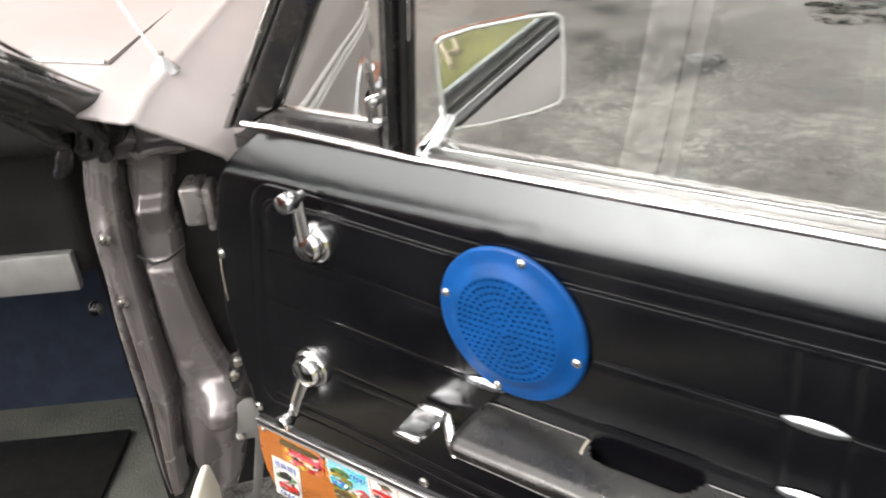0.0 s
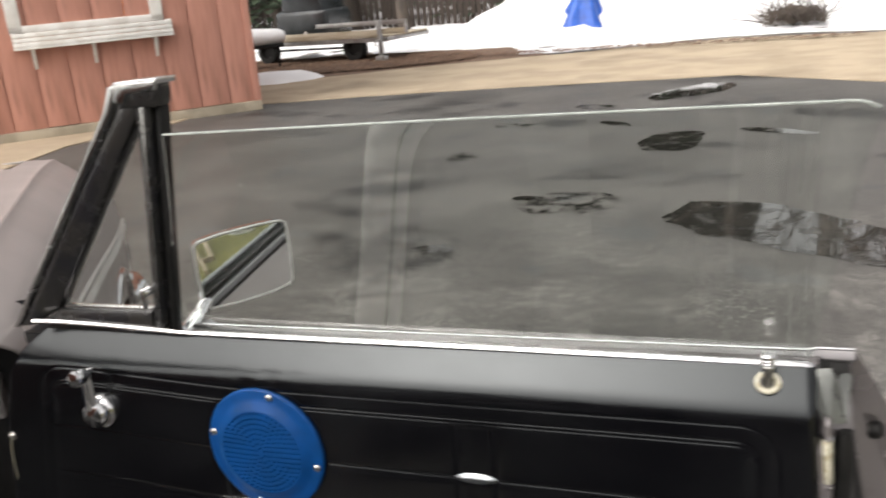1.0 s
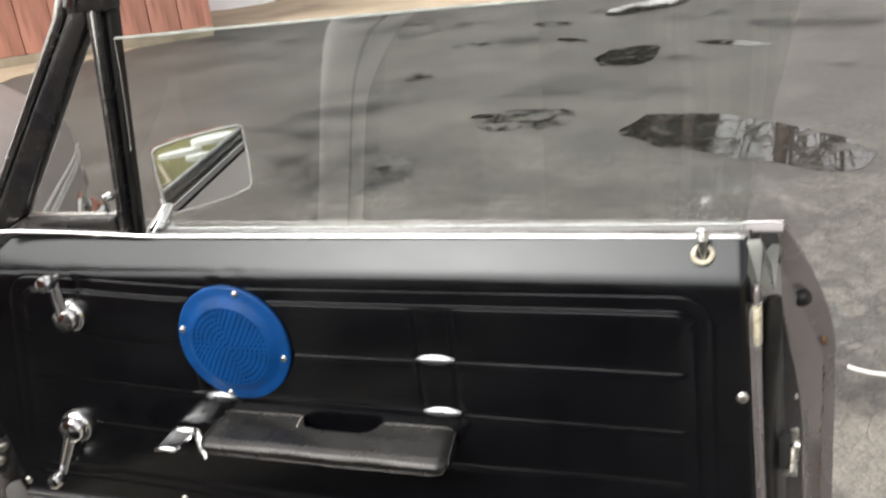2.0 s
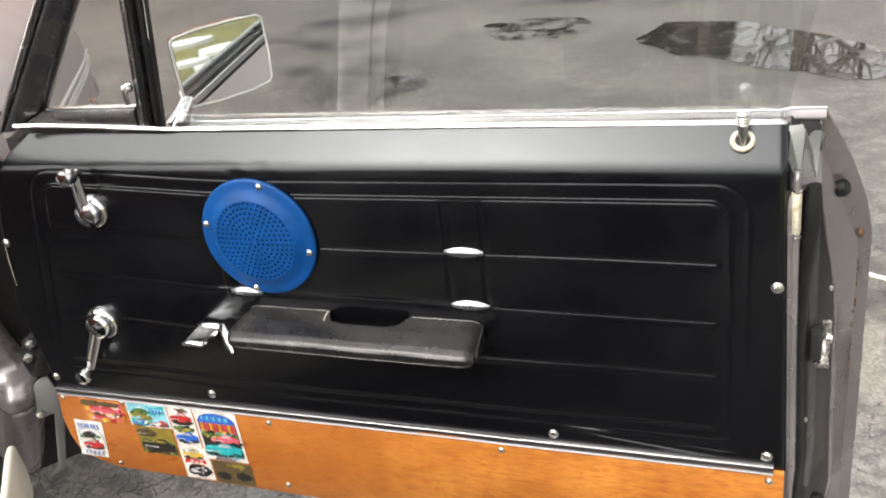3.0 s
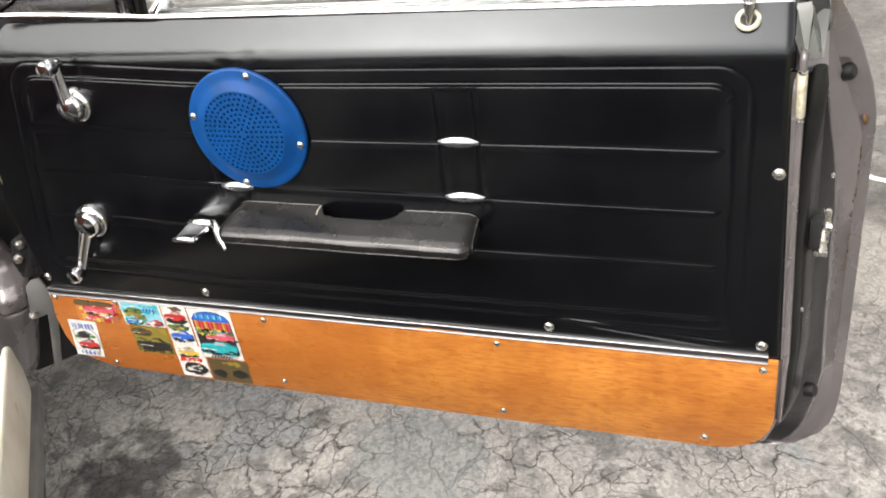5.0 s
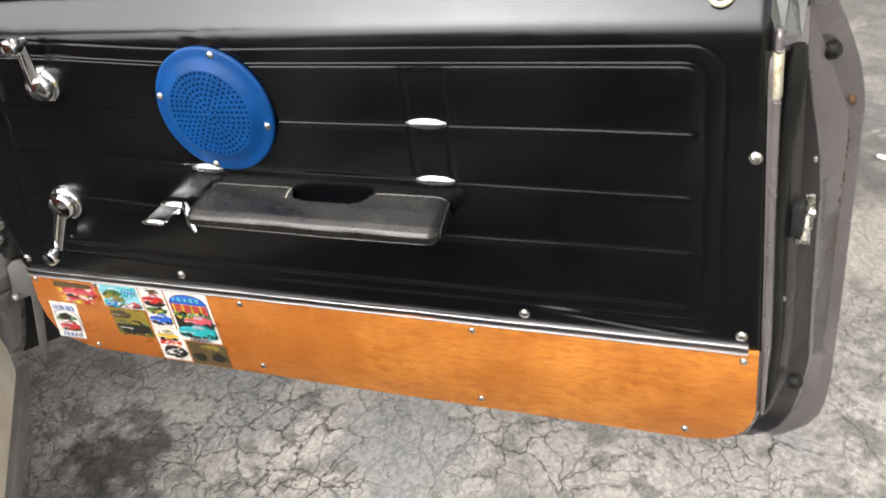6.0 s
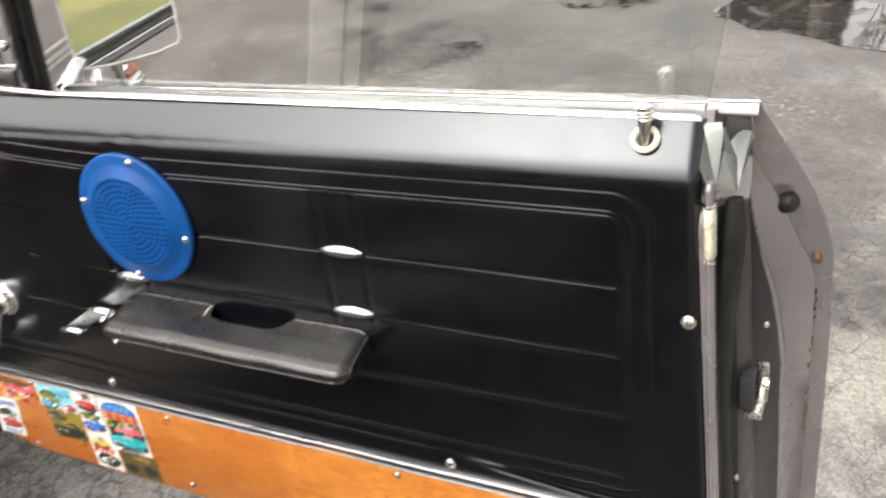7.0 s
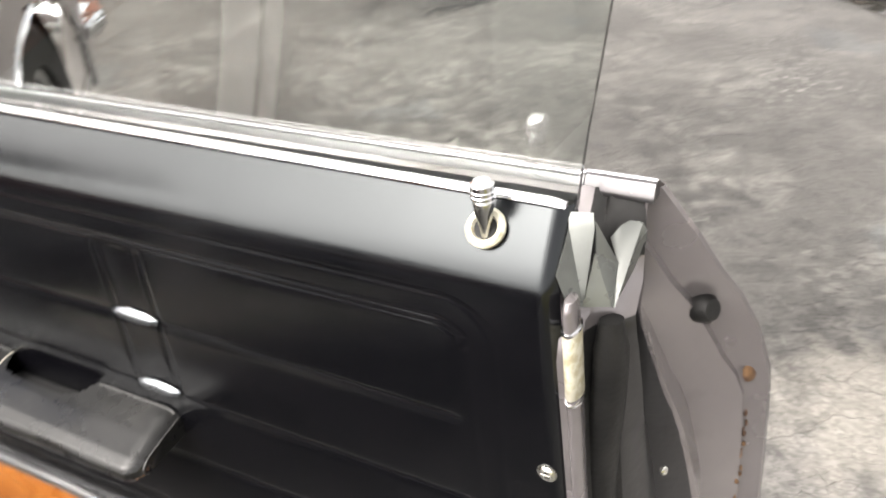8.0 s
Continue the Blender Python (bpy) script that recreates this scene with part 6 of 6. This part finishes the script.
sheet(bm, lambda u, v: (1.25 + 0.55 * u, -0.040 + 0.02 * math.sin(5 * u), 1.265 + (0.16 + 0.05 * math.sin(7 * u)) * v), 14, 4)
part("orange_cloth", bm, material("orange_cloth", (0.75, 0.22, 0.03), 0.8, second=(0.5, 0.12, 0.02), scale=25, bump=0.01, bump_scale=20), win)
bm = bmesh.new()
box(bm, (0.92, 0.0, 1.005), (2.62, 0.21, 1.035), 0.006)
for z0 in (1.035, 1.085, 1.135):
    box(bm, (0.92, 0.18, z0), (2.62, 0.215, z0 + 0.046), 0.005)
box(bm, (0.92, 0.0, 1.03), (0.96, 0.2, 1.19), 0.005)
box(bm, (2.58, 0.0, 1.03), (2.62, 0.2, 1.19), 0.005)
planter = part("window_box", bm, WHITE, house, "weathered white slatted window box")
for x in (1.10, 1.78, 2.42):
    bm = bmesh.new()
    prism(bm, [(0.0, 1.01), (0.16, 1.01), (0.15, 0.96), (0.05, 0.86), (0.0, 0.78)], x, x + 0.035, Matrix(((0, 0, 1, 0), (1, 0, 0, 0), (0, 1, 0, 0), (0, 0, 0, 1))))
    part("bracket", bm, WHITE, house)
for x0 in (3.86, 7.27):
    bm = bmesh.new()
    box(bm, (x0, -0.06, 0.02), (x0 + 0.13, 0.035, 2.42), 0.006)
    part("garage_post", bm, WHITE, house, "white painted post beside the open garage bay")
bm = bmesh.new()
box(bm, (3.99, -0.06, 2.28), (7.27, 0.033, 2.42), 0.006)
part("garage_lintel", bm, WHITE, house)
bm = bmesh.new()
box(bm, (3.86, -0.045, 2.43), (7.42, -0.002, 4.56), 0.004)
part("upper_siding", bm, BROWN, house)

# worn tan concrete in front of the garage bay
bm = bmesh.new()
pad = [HOUSE @ Vector((x, y, 0)) for x, y in ((0.9, 0.035), (1.2, 0.42), (1.8, 0.62), (2.3, 0.95), (2.7, 1.65), (3.1, 2.35), (3.5, 2.9), (4.2, 3.3), (5.5, 3.6), (8.6, 3.9), (8.6, 0.035))]
prism(bm, [(p.x, p.y) for p in pad], -0.02, 0.014)
tagged(finish(bm, "garage_pad", CONCRETE), "stained tan concrete in front of the open garage bay", "concrete pad", kind="structure")

# ---------------------------------------------------------------- snow, leaf litter, lawn
def snow_height(x, y):
    edge = curve_at([(-40, 8.0), (-14, 9.6), (-7.2, 11.5), (-4.8, 13.0), (-3.1, 13.7), (-0.5, 14.9), (1.7, 14.5), (6, 14.7), (14, 13), (40, 12)], x) + 0.35 * noise.noise((x * 0.8, 0, 3))
    s = y - edge
    bed = math.exp(-((x + 7.6) / 3.2) ** 4 - ((y - 14.3) / 1.7) ** 4)
    h = 0.10 * soft_step(s, 0.0, 0.7) + 0.05 * noise.noise((x * 0.7, y * 0.7, 1)) * soft_step(s, 0, 1.5)
    h += soft_step(s, 0.4, 2.5) * (1.3 * math.exp(-((x + 1.8) / 2.6) ** 2 - ((y - 18.6) / 1.7) ** 2) + 0.7 * math.exp(-((x + 4.6) / 1.6) ** 2 - ((y - 18.2) / 1.5) ** 2) + 1.2 * math.exp(-((x - 4.5) / 2.2) ** 2 - ((y - 18.5) / 1.8) ** 2))
    h += soft_step(s, 0.2, 2.0) * (0.16 * noise.noise((x * 1.6, y * 1.6, 4)) + 0.06 * noise.noise((x * 5, y * 5, 6)))
    return h - 0.10 - 0.22 * bed + 0.04 * soft_step(s, 0, 0.5)


bm = bmesh.new()
sheet(bm, lambda u, v: (-34 + 60 * u, 8.5 + 34 * v * (0.35 + 0.65 * v), snow_height(-34 + 60 * u, 8.5 + 34 * v * (0.35 + 0.65 * v))), 240, 130)
tagged(finish(bm, "snow_field", SNOW, angle=60), "lumpy melting snow with ploughed heaps behind the driveway", "snow", kind="structure")


def loose_leaves(name, cx, cy, rx, ry, count, seed, label, z=0.02, size=0.05):
    rng = random.Random(seed)
    verts, faces = [], []
    for _ in range(count):
        a, r = rng.uniform(0, 2 * math.pi), math.sqrt(rng.random())
        x, y = cx + rx * r * math.cos(a), cy + ry * r * math.sin(a)
        s, t = size * rng.uniform(0.5, 1.3), rng.uniform(0, 6.3)
        k = len(verts)
        for dx, dy, dz in ((-1, 0, 0.2), (0, -0.55, 0), (1, 0, 0.3), (0, 0.55, 0.1)):
            verts.append((x + s * (dx * math.cos(t) - dy * math.sin(t)), y + s * (dx * math.sin(t) + dy * math.cos(t)), z + s * dz * rng.uniform(0.2, 1.2)))
        faces.append((k, k + 1, k + 2, k + 3))
    me = bpy.data.meshes.new(name)
    me.from_pydata(verts, [], faces)
    me.materials.append(LEAVES)
    return tagged(new(name, me), label, "leaves", kind="stuff")


bm = bmesh.new()
prism(bm, noisy_outline([(-11.5, 10.6), (-7.2, 11.2), (-4.4, 12.7), (-2.9, 13.2), (-4.9, 16.2), (-11.5, 16.2)], 0.3, 0.15), -0.05, 0.008)
tagged(finish(bm, "leaf_bed", LEAVES), "brown bed of dead leaves under the trailer", "leaf litter", kind="structure")
loose_leaves("leaf_litter", -8.0, 13.9, 3.4, 1.6, 5200, 5, "brown dead leaves strewn under the trailer", 0.03, 0.07)
loose_leaves("fallen_leaves", -1.6, 14.0, 3.2, 0.35, 500, 8, "brown leaves along the snow's edge", 0.04, 0.06)

EDGE_DIR = Vector((0.995, 0.0999, 0))
EDGE_NRM = Vector((-0.0999, 0.995, 0))
EDGE_START = Vector((1.85, -0.85, 0))
bm = bmesh.new()
def lawn_point(u, v):
    along, out = 90 * u * u, 110 * v * v
    edge = EDGE_START + EDGE_DIR * along - EDGE_NRM * out
    wob = 0.05 * noise.noise((along * 1.7, out * 1.7, 6))
    return (edge.x + wob * (1 - soft_step(along, 0, 0.5)), edge.y + wob * (1 - soft_step(out, 0, 0.5)), 0.022 + 0.02 * noise.noise((edge.x * 0.9, edge.y * 0.9, 2)) * soft_step(out, 0, 1.5))
sheet(bm, lawn_point, 60, 60)
thicken(bm, 0.06)
tagged(finish(bm, "lawn", LAWN), "yellowish green winter lawn beyond the asphalt edge", "lawn", kind="structure")
for k, (x, y, rx, ry) in enumerate(((3.20, -1.61, 0.13, 0.035), (3.12, -1.46, 0.07, 0.025), (3.50, -1.50, 0.16, 0.07), (3.62, -1.85, 0.22, 0.06))):
    bm = bmesh.new()
    prism(bm, noisy_outline(oval(x, y, rx, ry, 0.9), 0.04, 0.02, 21.0 + k), 0.01, 0.050, r=0.006)
    tagged(finish(bm, "snow_patch", SNOW), "thin remnant of melting snow on the lawn", "snow", "snow patches on the lawn", "structure")
for x0, y0, x1, y1 in ((2.88, -1.66, 2.41, -1.33), (2.90, -1.66, 2.96, -1.62), (2.96, -1.62, 2.62, -1.40), (2.55, -1.45, 2.61, -1.41)):
    a, b = Vector((x0, y0)), Vector((x1, y1))
    n2 = Vector((-(b - a).y, (b - a).x)).normalized() * 0.008
    bm = bmesh.new()
    prism(bm, [(a - n2)[:], (b - n2)[:], (b + n2)[:], (a + n2)[:]], 0.0, 0.050)
    tagged(finish(bm, "garden_edging", CONCRETE), "pale edging round a small bed in the lawn", "edging", "edging strips round the bed", "structure")


# ---------------------------------------------------------------- trailer
ALU = material("weathered_aluminium", (0.42, 0.42, 0.41), 0.45, 0.7, second=(0.33, 0.32, 0.31), scale=6, rough_var=0.1)
PLANK = material("weathered_plank", (0.50, 0.44, 0.34), 0.8, second=(0.38, 0.32, 0.23), scale=4, stretch=(0.4, 4, 4), bump=0.003, bump_scale=50)
trailer = thing("utility_trailer", pose(-8.3, 15.2, 0, 0, 0, -9), "flat aluminium utility trailer with plank sides on black wheels", "trailer")
def trailer_part(name, lo, hi, mat, label="", r=0.008):
    b = bmesh.new()
    box(b, lo, hi, r)
    return part(name, b, mat, trailer, label)


for y in (-0.75, 0.69):
    trailer_part("chassis_rail", (-1.9, y, 0.36), (2.0, y + 0.06, 0.44), ALU, "weathered aluminium rail")
for x in (-1.9, -0.9, 0.1, 1.0, 1.94):
    trailer_part("cross_member", (x, -0.69, 0.37), (x + 0.06, 0.69, 0.43), ALU)
trailer_part("side_plank", (-0.65, -0.79, 0.445), (1.86, -0.752, 0.585), PLANK, "pale weathered side plank")
trailer_part("end_plate", (-1.0, -0.80, 0.455), (-0.66, -0.755, 0.60), ALU)
trailer_part("top_rail", (0.42, -0.80, 0.665), (2.46, -0.745, 0.745), ALU, "long aluminium top rail")
trailer_part("rail_plank", (1.92, -0.785, 0.50), (2.44, -0.755, 0.60), PLANK)
trailer_part("rail_end", (2.42, -0.80, 0.50), (2.47, -0.745, 0.665), ALU)
trailer_part("deck", (-1.9, -0.7, 0.44), (2.0, 0.7, 0.47), PLANK)
for x in (-1.0, 1.15):
    bm = bmesh.new()
    lathe(bm, [(0.13, -0.08), (0.22, -0.085), (0.25, -0.06), (0.255, 0), (0.25, 0.06), (0.22, 0.085), (0.13, 0.08), (0.10, 0.03), (0, 0.03)], 28, Matrix.Translation((x, -0.60, 0.262)) @ pose(0, 0, 0, 90, 0, 0))
    part("wheel", bm, RUBBER, trailer, "black trailer tyre")
trailer_part("axle_beam", (-1.0, -0.63, 0.255), (1.0, -0.57, 0.295), RUBBER)
bm = bmesh.new()
box(bm, (1.86, -0.86, 0.12), (1.93, -0.79, 0.76), 0.006)
box(bm, (1.80, -0.91, 0.02), (1.99, -0.74, 0.12), 0.012)
tube(bm, [(1.9, -0.86, 0.40), (1.9, -0.99, 0.40), (1.9, -0.99, 0.30)], 0.018, 8)
part("jack", bm, ALU, trailer, "trailer jack stand")
bm = bmesh.new()
lathe(bm, [(0, 0), (0.035, 0), (0.03, 0.012), (0, 0.014)], 14, Matrix.Translation((0.16, -0.80, 0.60)) @ pose(0, 0, 0, 90, 0, 0))
part("bolt_plate", bm, WHITE, trailer)
SMOKED = material("smoked_plastic", (0.030, 0.036, 0.040), 0.25, second=(0.020, 0.024, 0.027), scale=4)
cart = thing("covered_cart", pose(-8.45, 15.25, 0.47, 0, 0, -9), "dark covered machine resting on the trailer deck", "machine")
bm = bmesh.new()
box(bm, (-0.75, -0.45, 0.0), (0.55, 0.45, 0.55), 0.10, seg=3)
part("body", bm, SMOKED, cart)
bm = bmesh.new()
prism(bm, [(-0.6, 0.5), (0.45, 0.5), (0.25, 1.2), (-0.5, 1.25)], -0.40, 0.40, Matrix(((1, 0, 0, 0), (0, 0, -1, 0), (0, 1, 0, 0), (0, 0, 0, 1))), r=0.06)
part("cab", bm, SMOKED, cart)

bench = thing("garden_bench", pose(-9.25, 13.7, 0.04, 0, 0, 33), "dark metal bench buried under a thick loaf of snow", "bench")
bm = bmesh.new()
box(bm, (-0.75, -0.22, 0.36), (0.75, 0.22, 0.42), 0.015)
part("seat", bm, RUBBER, bench)
for x in (-0.65, 0.60):
    for y in (-0.18, 0.14):
        bm = bmesh.new()
        box(bm, (x, y, 0), (x + 0.045, y + 0.045, 0.37), 0.004)
        part("leg", bm, RUBBER, bench)
bm = bmesh.new()
sheet(bm, lambda u, v: (-0.80 * math.cos(math.pi * u) * 1.0, 0.27 * math.cos(2 * math.pi * v) * math.sin(math.pi * min(max(u, 0.02), 0.98)) ** 0.35, 0.56 + 0.17 * math.sin(2 * math.pi * v) * math.sin(math.pi * min(max(u, 0.02), 0.98)) ** 0.4 + 0.02 * noise.noise((u * 6, v * 6, 1))), 24, 16)
snowcap = tagged(finish(bm, "snow_loaf", SNOW, angle=80), "thick rounded loaf of snow on the bench", "snow")
snowcap.matrix_world = pose(-9.25, 13.7, 0.04, 0, 0, 33)
bm = bmesh.new()
lathe(bm, [(0.75, -0.02), (0.62, 0.10), (0.40, 0.19), (0.15, 0.24), (0, 0.25)], 24)
for v in bm.verts:
    v.co += Vector((0.10 * noise.noise(v.co * 3), 0.10 * noise.noise(v.co * 3 + Vector((5, 0, 0))), 0.04 * noise.noise(v.co * 5)))
heap = tagged(finish(bm, "snow_mound", SNOW, angle=80), "small heap of old snow by the house corner", "snow")
heap.matrix_world = pose(-7.45, 11.75, 0.0) @ Matrix.Diagonal((1.15, 1.0, 0.62, 1))

# blue tarpaulin on the snow heap
BLUE_TARP = material("blue_tarpaulin", (0.015, 0.10, 0.46), 0.45, second=(0.01, 0.07, 0.34), scale=5, bump=0.02, bump_scale=8)
bm = bmesh.new()
def tarp(u, v):
    a = 2 * math.pi * u
    r = 0.12 + 0.45 * (1 - v) ** 1.6 + 0.09 * math.sin(5 * a) * (1 - v) + 0.05 * noise.noise((3 * math.cos(a), 3 * math.sin(a), v * 3))
    return (r * math.cos(a), r * math.sin(a), 1.15 * v - 0.08 * (1 - v) * math.cos(5 * a))
sheet(bm, tarp, 48, 16)
tarp_ob = tagged(finish(bm, "blue_tarp", BLUE_TARP, angle=80), "crumpled bright blue tarpaulin draped in the snow", "tarpaulin")
tarp_ob.matrix_world = pose(-3.35, 16.8, 0.10)

# ---------------------------------------------------------------- bare trees and dark woods behind
BARK = material("grey_brown_bark", (0.085, 0.068, 0.055), 0.9, second=(0.055, 0.045, 0.038), scale=5, stretch=(1, 1, 0.3), bump=0.01, bump_scale=20)
PINE = material("dark_pine_needles", (0.022, 0.038, 0.020), 0.8, second=(0.035, 0.055, 0.028), scale=6)


def bare_tree(seed, height):
    rng = random.Random(seed)
    trunk_b, limb_b = bmesh.new(), bmesh.new()
    pts = [Vector((0, 0, -0.1))]
    for i in range(9):
        pts.append(pts[-1] + Vector((rng.uniform(-0.12, 0.12), rng.uniform(-0.12, 0.12), height / 9)))
    tube(trunk_b, pts, [height * 0.020 * (1 - 0.095 * i) for i in range(10)], 8)
    segs = []
    def grow(p, d, length, r, depth):
        q = [p]
        for i in range(4):
            d = (d + Vector((rng.uniform(-0.22, 0.22), rng.uniform(-0.22, 0.22), rng.uniform(-0.05, 0.2)))).normalized()
            q.append(q[-1] + d * length / 4)
        segs.append((q, [r * (1 - 0.2 * i) for i in range(5)]))
        if depth > 0:
            for _ in range(4 if depth > 1 else 5):
                s = rng.randint(1, 4)
                nd = (d + Vector((rng.uniform(-1, 1), rng.uniform(-1, 1), rng.uniform(-0.2, 0.8)))).normalized()
                grow(q[s], nd, length * rng.uniform(0.45, 0.7), r * 0.5, depth - 1)
    for i in range(11):
        k = rng.uniform(0.3, 1.0)
        j = min(8, int(k * 9))
        a = rng.uniform(0, 2 * math.pi)
        grow(pts[j].lerp(pts[j + 1], rng.random()), Vector((math.cos(a), math.sin(a), rng.uniform(0.3, 1.0))).normalized(), height * 0.34 * (1.25 - k), height * 0.0085 * (1.2 - 0.6 * k), 2)
    verts, faces = [], []
    for q, r in segs:
        side = (q[-1] - q[0]).orthogonal().normalized()
        up2 = (q[-1] - q[0]).normalized().cross(side)
        k0 = len(verts)
        for p, rr in zip(q, r):
            for a in range(3):
                verts.append(p + rr * (math.cos(2.094 * a) * side + math.sin(2.094 * a) * up2))
        for i in range(len(q) - 1):
            for a in range(3):
                b2 = (a + 1) % 3
                faces.append((k0 + 3 * i + a, k0 + 3 * i + b2, k0 + 3 * i + 3 + b2, k0 + 3 * i + 3 + a))
    me = bpy.data.meshes.new("limbs")
    me.from_pydata(verts, [], faces)
    me.materials.append(BARK)
    root = thing("bare_tree", pose(0, 0, 0), "tall leafless grey tree in the snow", "tree", "bare trees behind the snow")
    part("trunk", trunk_b, BARK, root, angle=70)
    crown = new("crown", me)
    crown.parent = root
    limb_b.free()
    return root


kinds = [bare_tree(11, 11.0), bare_tree(23, 13.5), bare_tree(37, 9.0)]
spots = [(-9.5, 22), (-6.2, 24), (-3.4, 23), (-0.9, 22.0), (1.4, 20.5), (3.2, 23), (5.6, 21.0), (8.2, 24), (-12.5, 25), (11.5, 22), (-1.8, 28), (2.2, 29), (6.5, 30), (-5.0, 30), (14, 18), (-16, 27)]
rng = random.Random(4)
for i, (x, y) in enumerate(spots):
    m = pose(x, y, 0.05, 0, 0, rng.uniform(0, 360)) @ Matrix.Scale(rng.uniform(0.85, 1.2), 4)
    if i < 3:
        kinds[i].matrix_basis = m
    else:
        o = copy_thing(kinds[i % 3], m)
        o.scale = m.to_scale()


def pine(seed, height):
    rng2 = random.Random(seed)
    tb = bmesh.new()
    tube(tb, [(0, 0, -0.1), (0.05, 0, height * 0.5), (0, 0.03, height)], [0.16, 0.10, 0.02], 8)
    root = thing("pine_tree", pose(0, 0, 0), "dark green pine tree behind the snow", "tree", "pines behind the snow")
    part("trunk", tb, BARK, root)
    verts, faces = [], []
    for i in range(3600):
        k = rng2.random() ** 0.7
        z = height * (0.08 + 0.9 * k)
        a, r = rng2.uniform(0, 6.283), (1 - k) * height * 0.26 * math.sqrt(rng2.uniform(0.15, 1.0)) + 0.05
        c = Vector((r * math.cos(a), r * math.sin(a), z - 0.25 * r))
        d = Vector((math.cos(a), math.sin(a), -0.35)).normalized() * rng2.uniform(0.25, 0.5)
        s = Vector((-math.sin(a), math.cos(a), rng2.uniform(-0.4, 0.4))) * rng2.uniform(0.09, 0.20)
        k0 = len(verts)
        verts += [c - s, c + s, c + d]
        faces.append((k0, k0 + 1, k0 + 2))
    me = bpy.data.meshes.new("needles")
    me.from_pydata(verts, [], faces)
    me.materials.append(PINE)
    cr = new("crown", me)
    cr.parent = root
    return root


p0 = pine(3, 7.5)
p0.matrix_basis = pose(-4.6, 21.5, 0)
for x, y, s in ((-13.5, 22, 1.0), (-8.0, 27, 1.2), (-1.9, 23.5, 1.15), (9.5, 27, 1.3), (-18, 24, 1.2), (17, 24, 1.2), (-11, 31, 1.4), (-6.2, 32, 1.25), (-3.0, 31, 1.45), (-1.2, 33, 1.3),
                (6.4, 34, 1.3), (8.2, 33, 1.4), (12.5, 32, 1.5), (-15, 33, 1.5), (-21, 30, 1.4), (22, 29, 1.5)):
    o = copy_thing(p0, pose(x, y, 0, 0, 0, x * 40) @ Matrix.Scale(s, 4))
    o.scale = (s, s, s)

# wooden fence at the back of the yard
fence = thing("board_fence", pose(0, 25.0, 0), "dark weathered board fence behind the snow", "fence")
fb = bmesh.new()
box(fb, (0, 0, 0), (0.17, 0.03, 1.7), 0.004)
FENCE = material("dark_fence_wood", (0.060, 0.045, 0.036), 0.85, second=(0.040, 0.031, 0.026), scale=4, stretch=(3, 3, 0.4), bump=0.003, bump_scale=30)
f0 = part("board", fb, FENCE, fence)
f0.location = (-18, 0, 0)
for i in range(1, 170):
    o = new("board", f0.data)
    o.parent = fence
    o.location = (-18 + 0.2 * i, 0.01 * math.sin(i), 0.03 * math.sin(i * 1.7))

# white scrap of cord on the asphalt
bm = bmesh.new()
tube(bm, [(0.776, 1.420, 0.006), (0.795, 1.405, 0.007), (0.825, 1.395, 0.006), (0.865, 1.389, 0.006)], 0.006, 8)
tagged(finish(bm, "cord_scrap", WHITE), "short scrap of white cord lying on the asphalt", "cord")

# heap of dark brushwood at the snow's edge
rng = random.Random(31)
bm = bmesh.new()
for _ in range(170):
    a = rng.uniform(0, 2 * math.pi)
    p = Vector((rng.uniform(-0.42, 0.42), rng.uniform(-0.25, 0.25), rng.uniform(0.0, 0.08)))
    d = Vector((math.cos(a) * rng.uniform(0.3, 1.0), math.sin(a) * 0.6, rng.uniform(0.15, 1.2))).normalized()
    n1 = rng.uniform(0.2, 0.55)
    bend = Vector((rng.uniform(-0.1, 0.1), rng.uniform(-0.1, 0.1), rng.uniform(-0.12, 0.05)))
    r = rng.uniform(0.004, 0.012)
    tube(bm, [p, p + d * n1 * 0.5, p + d * n1 + bend], [r, r * 0.8, r * 0.4], 4)
for _ in range(9):
    c = Vector((rng.uniform(-0.34, 0.34), rng.uniform(-0.12, 0.12), rng.uniform(0.05, 0.18)))
    s = rng.uniform(0.06, 0.12)
    lathe(bm, [(0, -s), (s * 0.8, -s * 0.5), (s, 0), (s * 0.7, s * 0.6), (0, s)], 7, Matrix.Translation(c))
brush = tagged(finish(bm, "brushwood_pile", BARK), "heap of dark twigs and brushwood at the snow's edge", "brushwood", kind="stuff")
brush.matrix_world = pose(0.5, 16.3, 0.05) @ Matrix.Scale(1.35, 4)
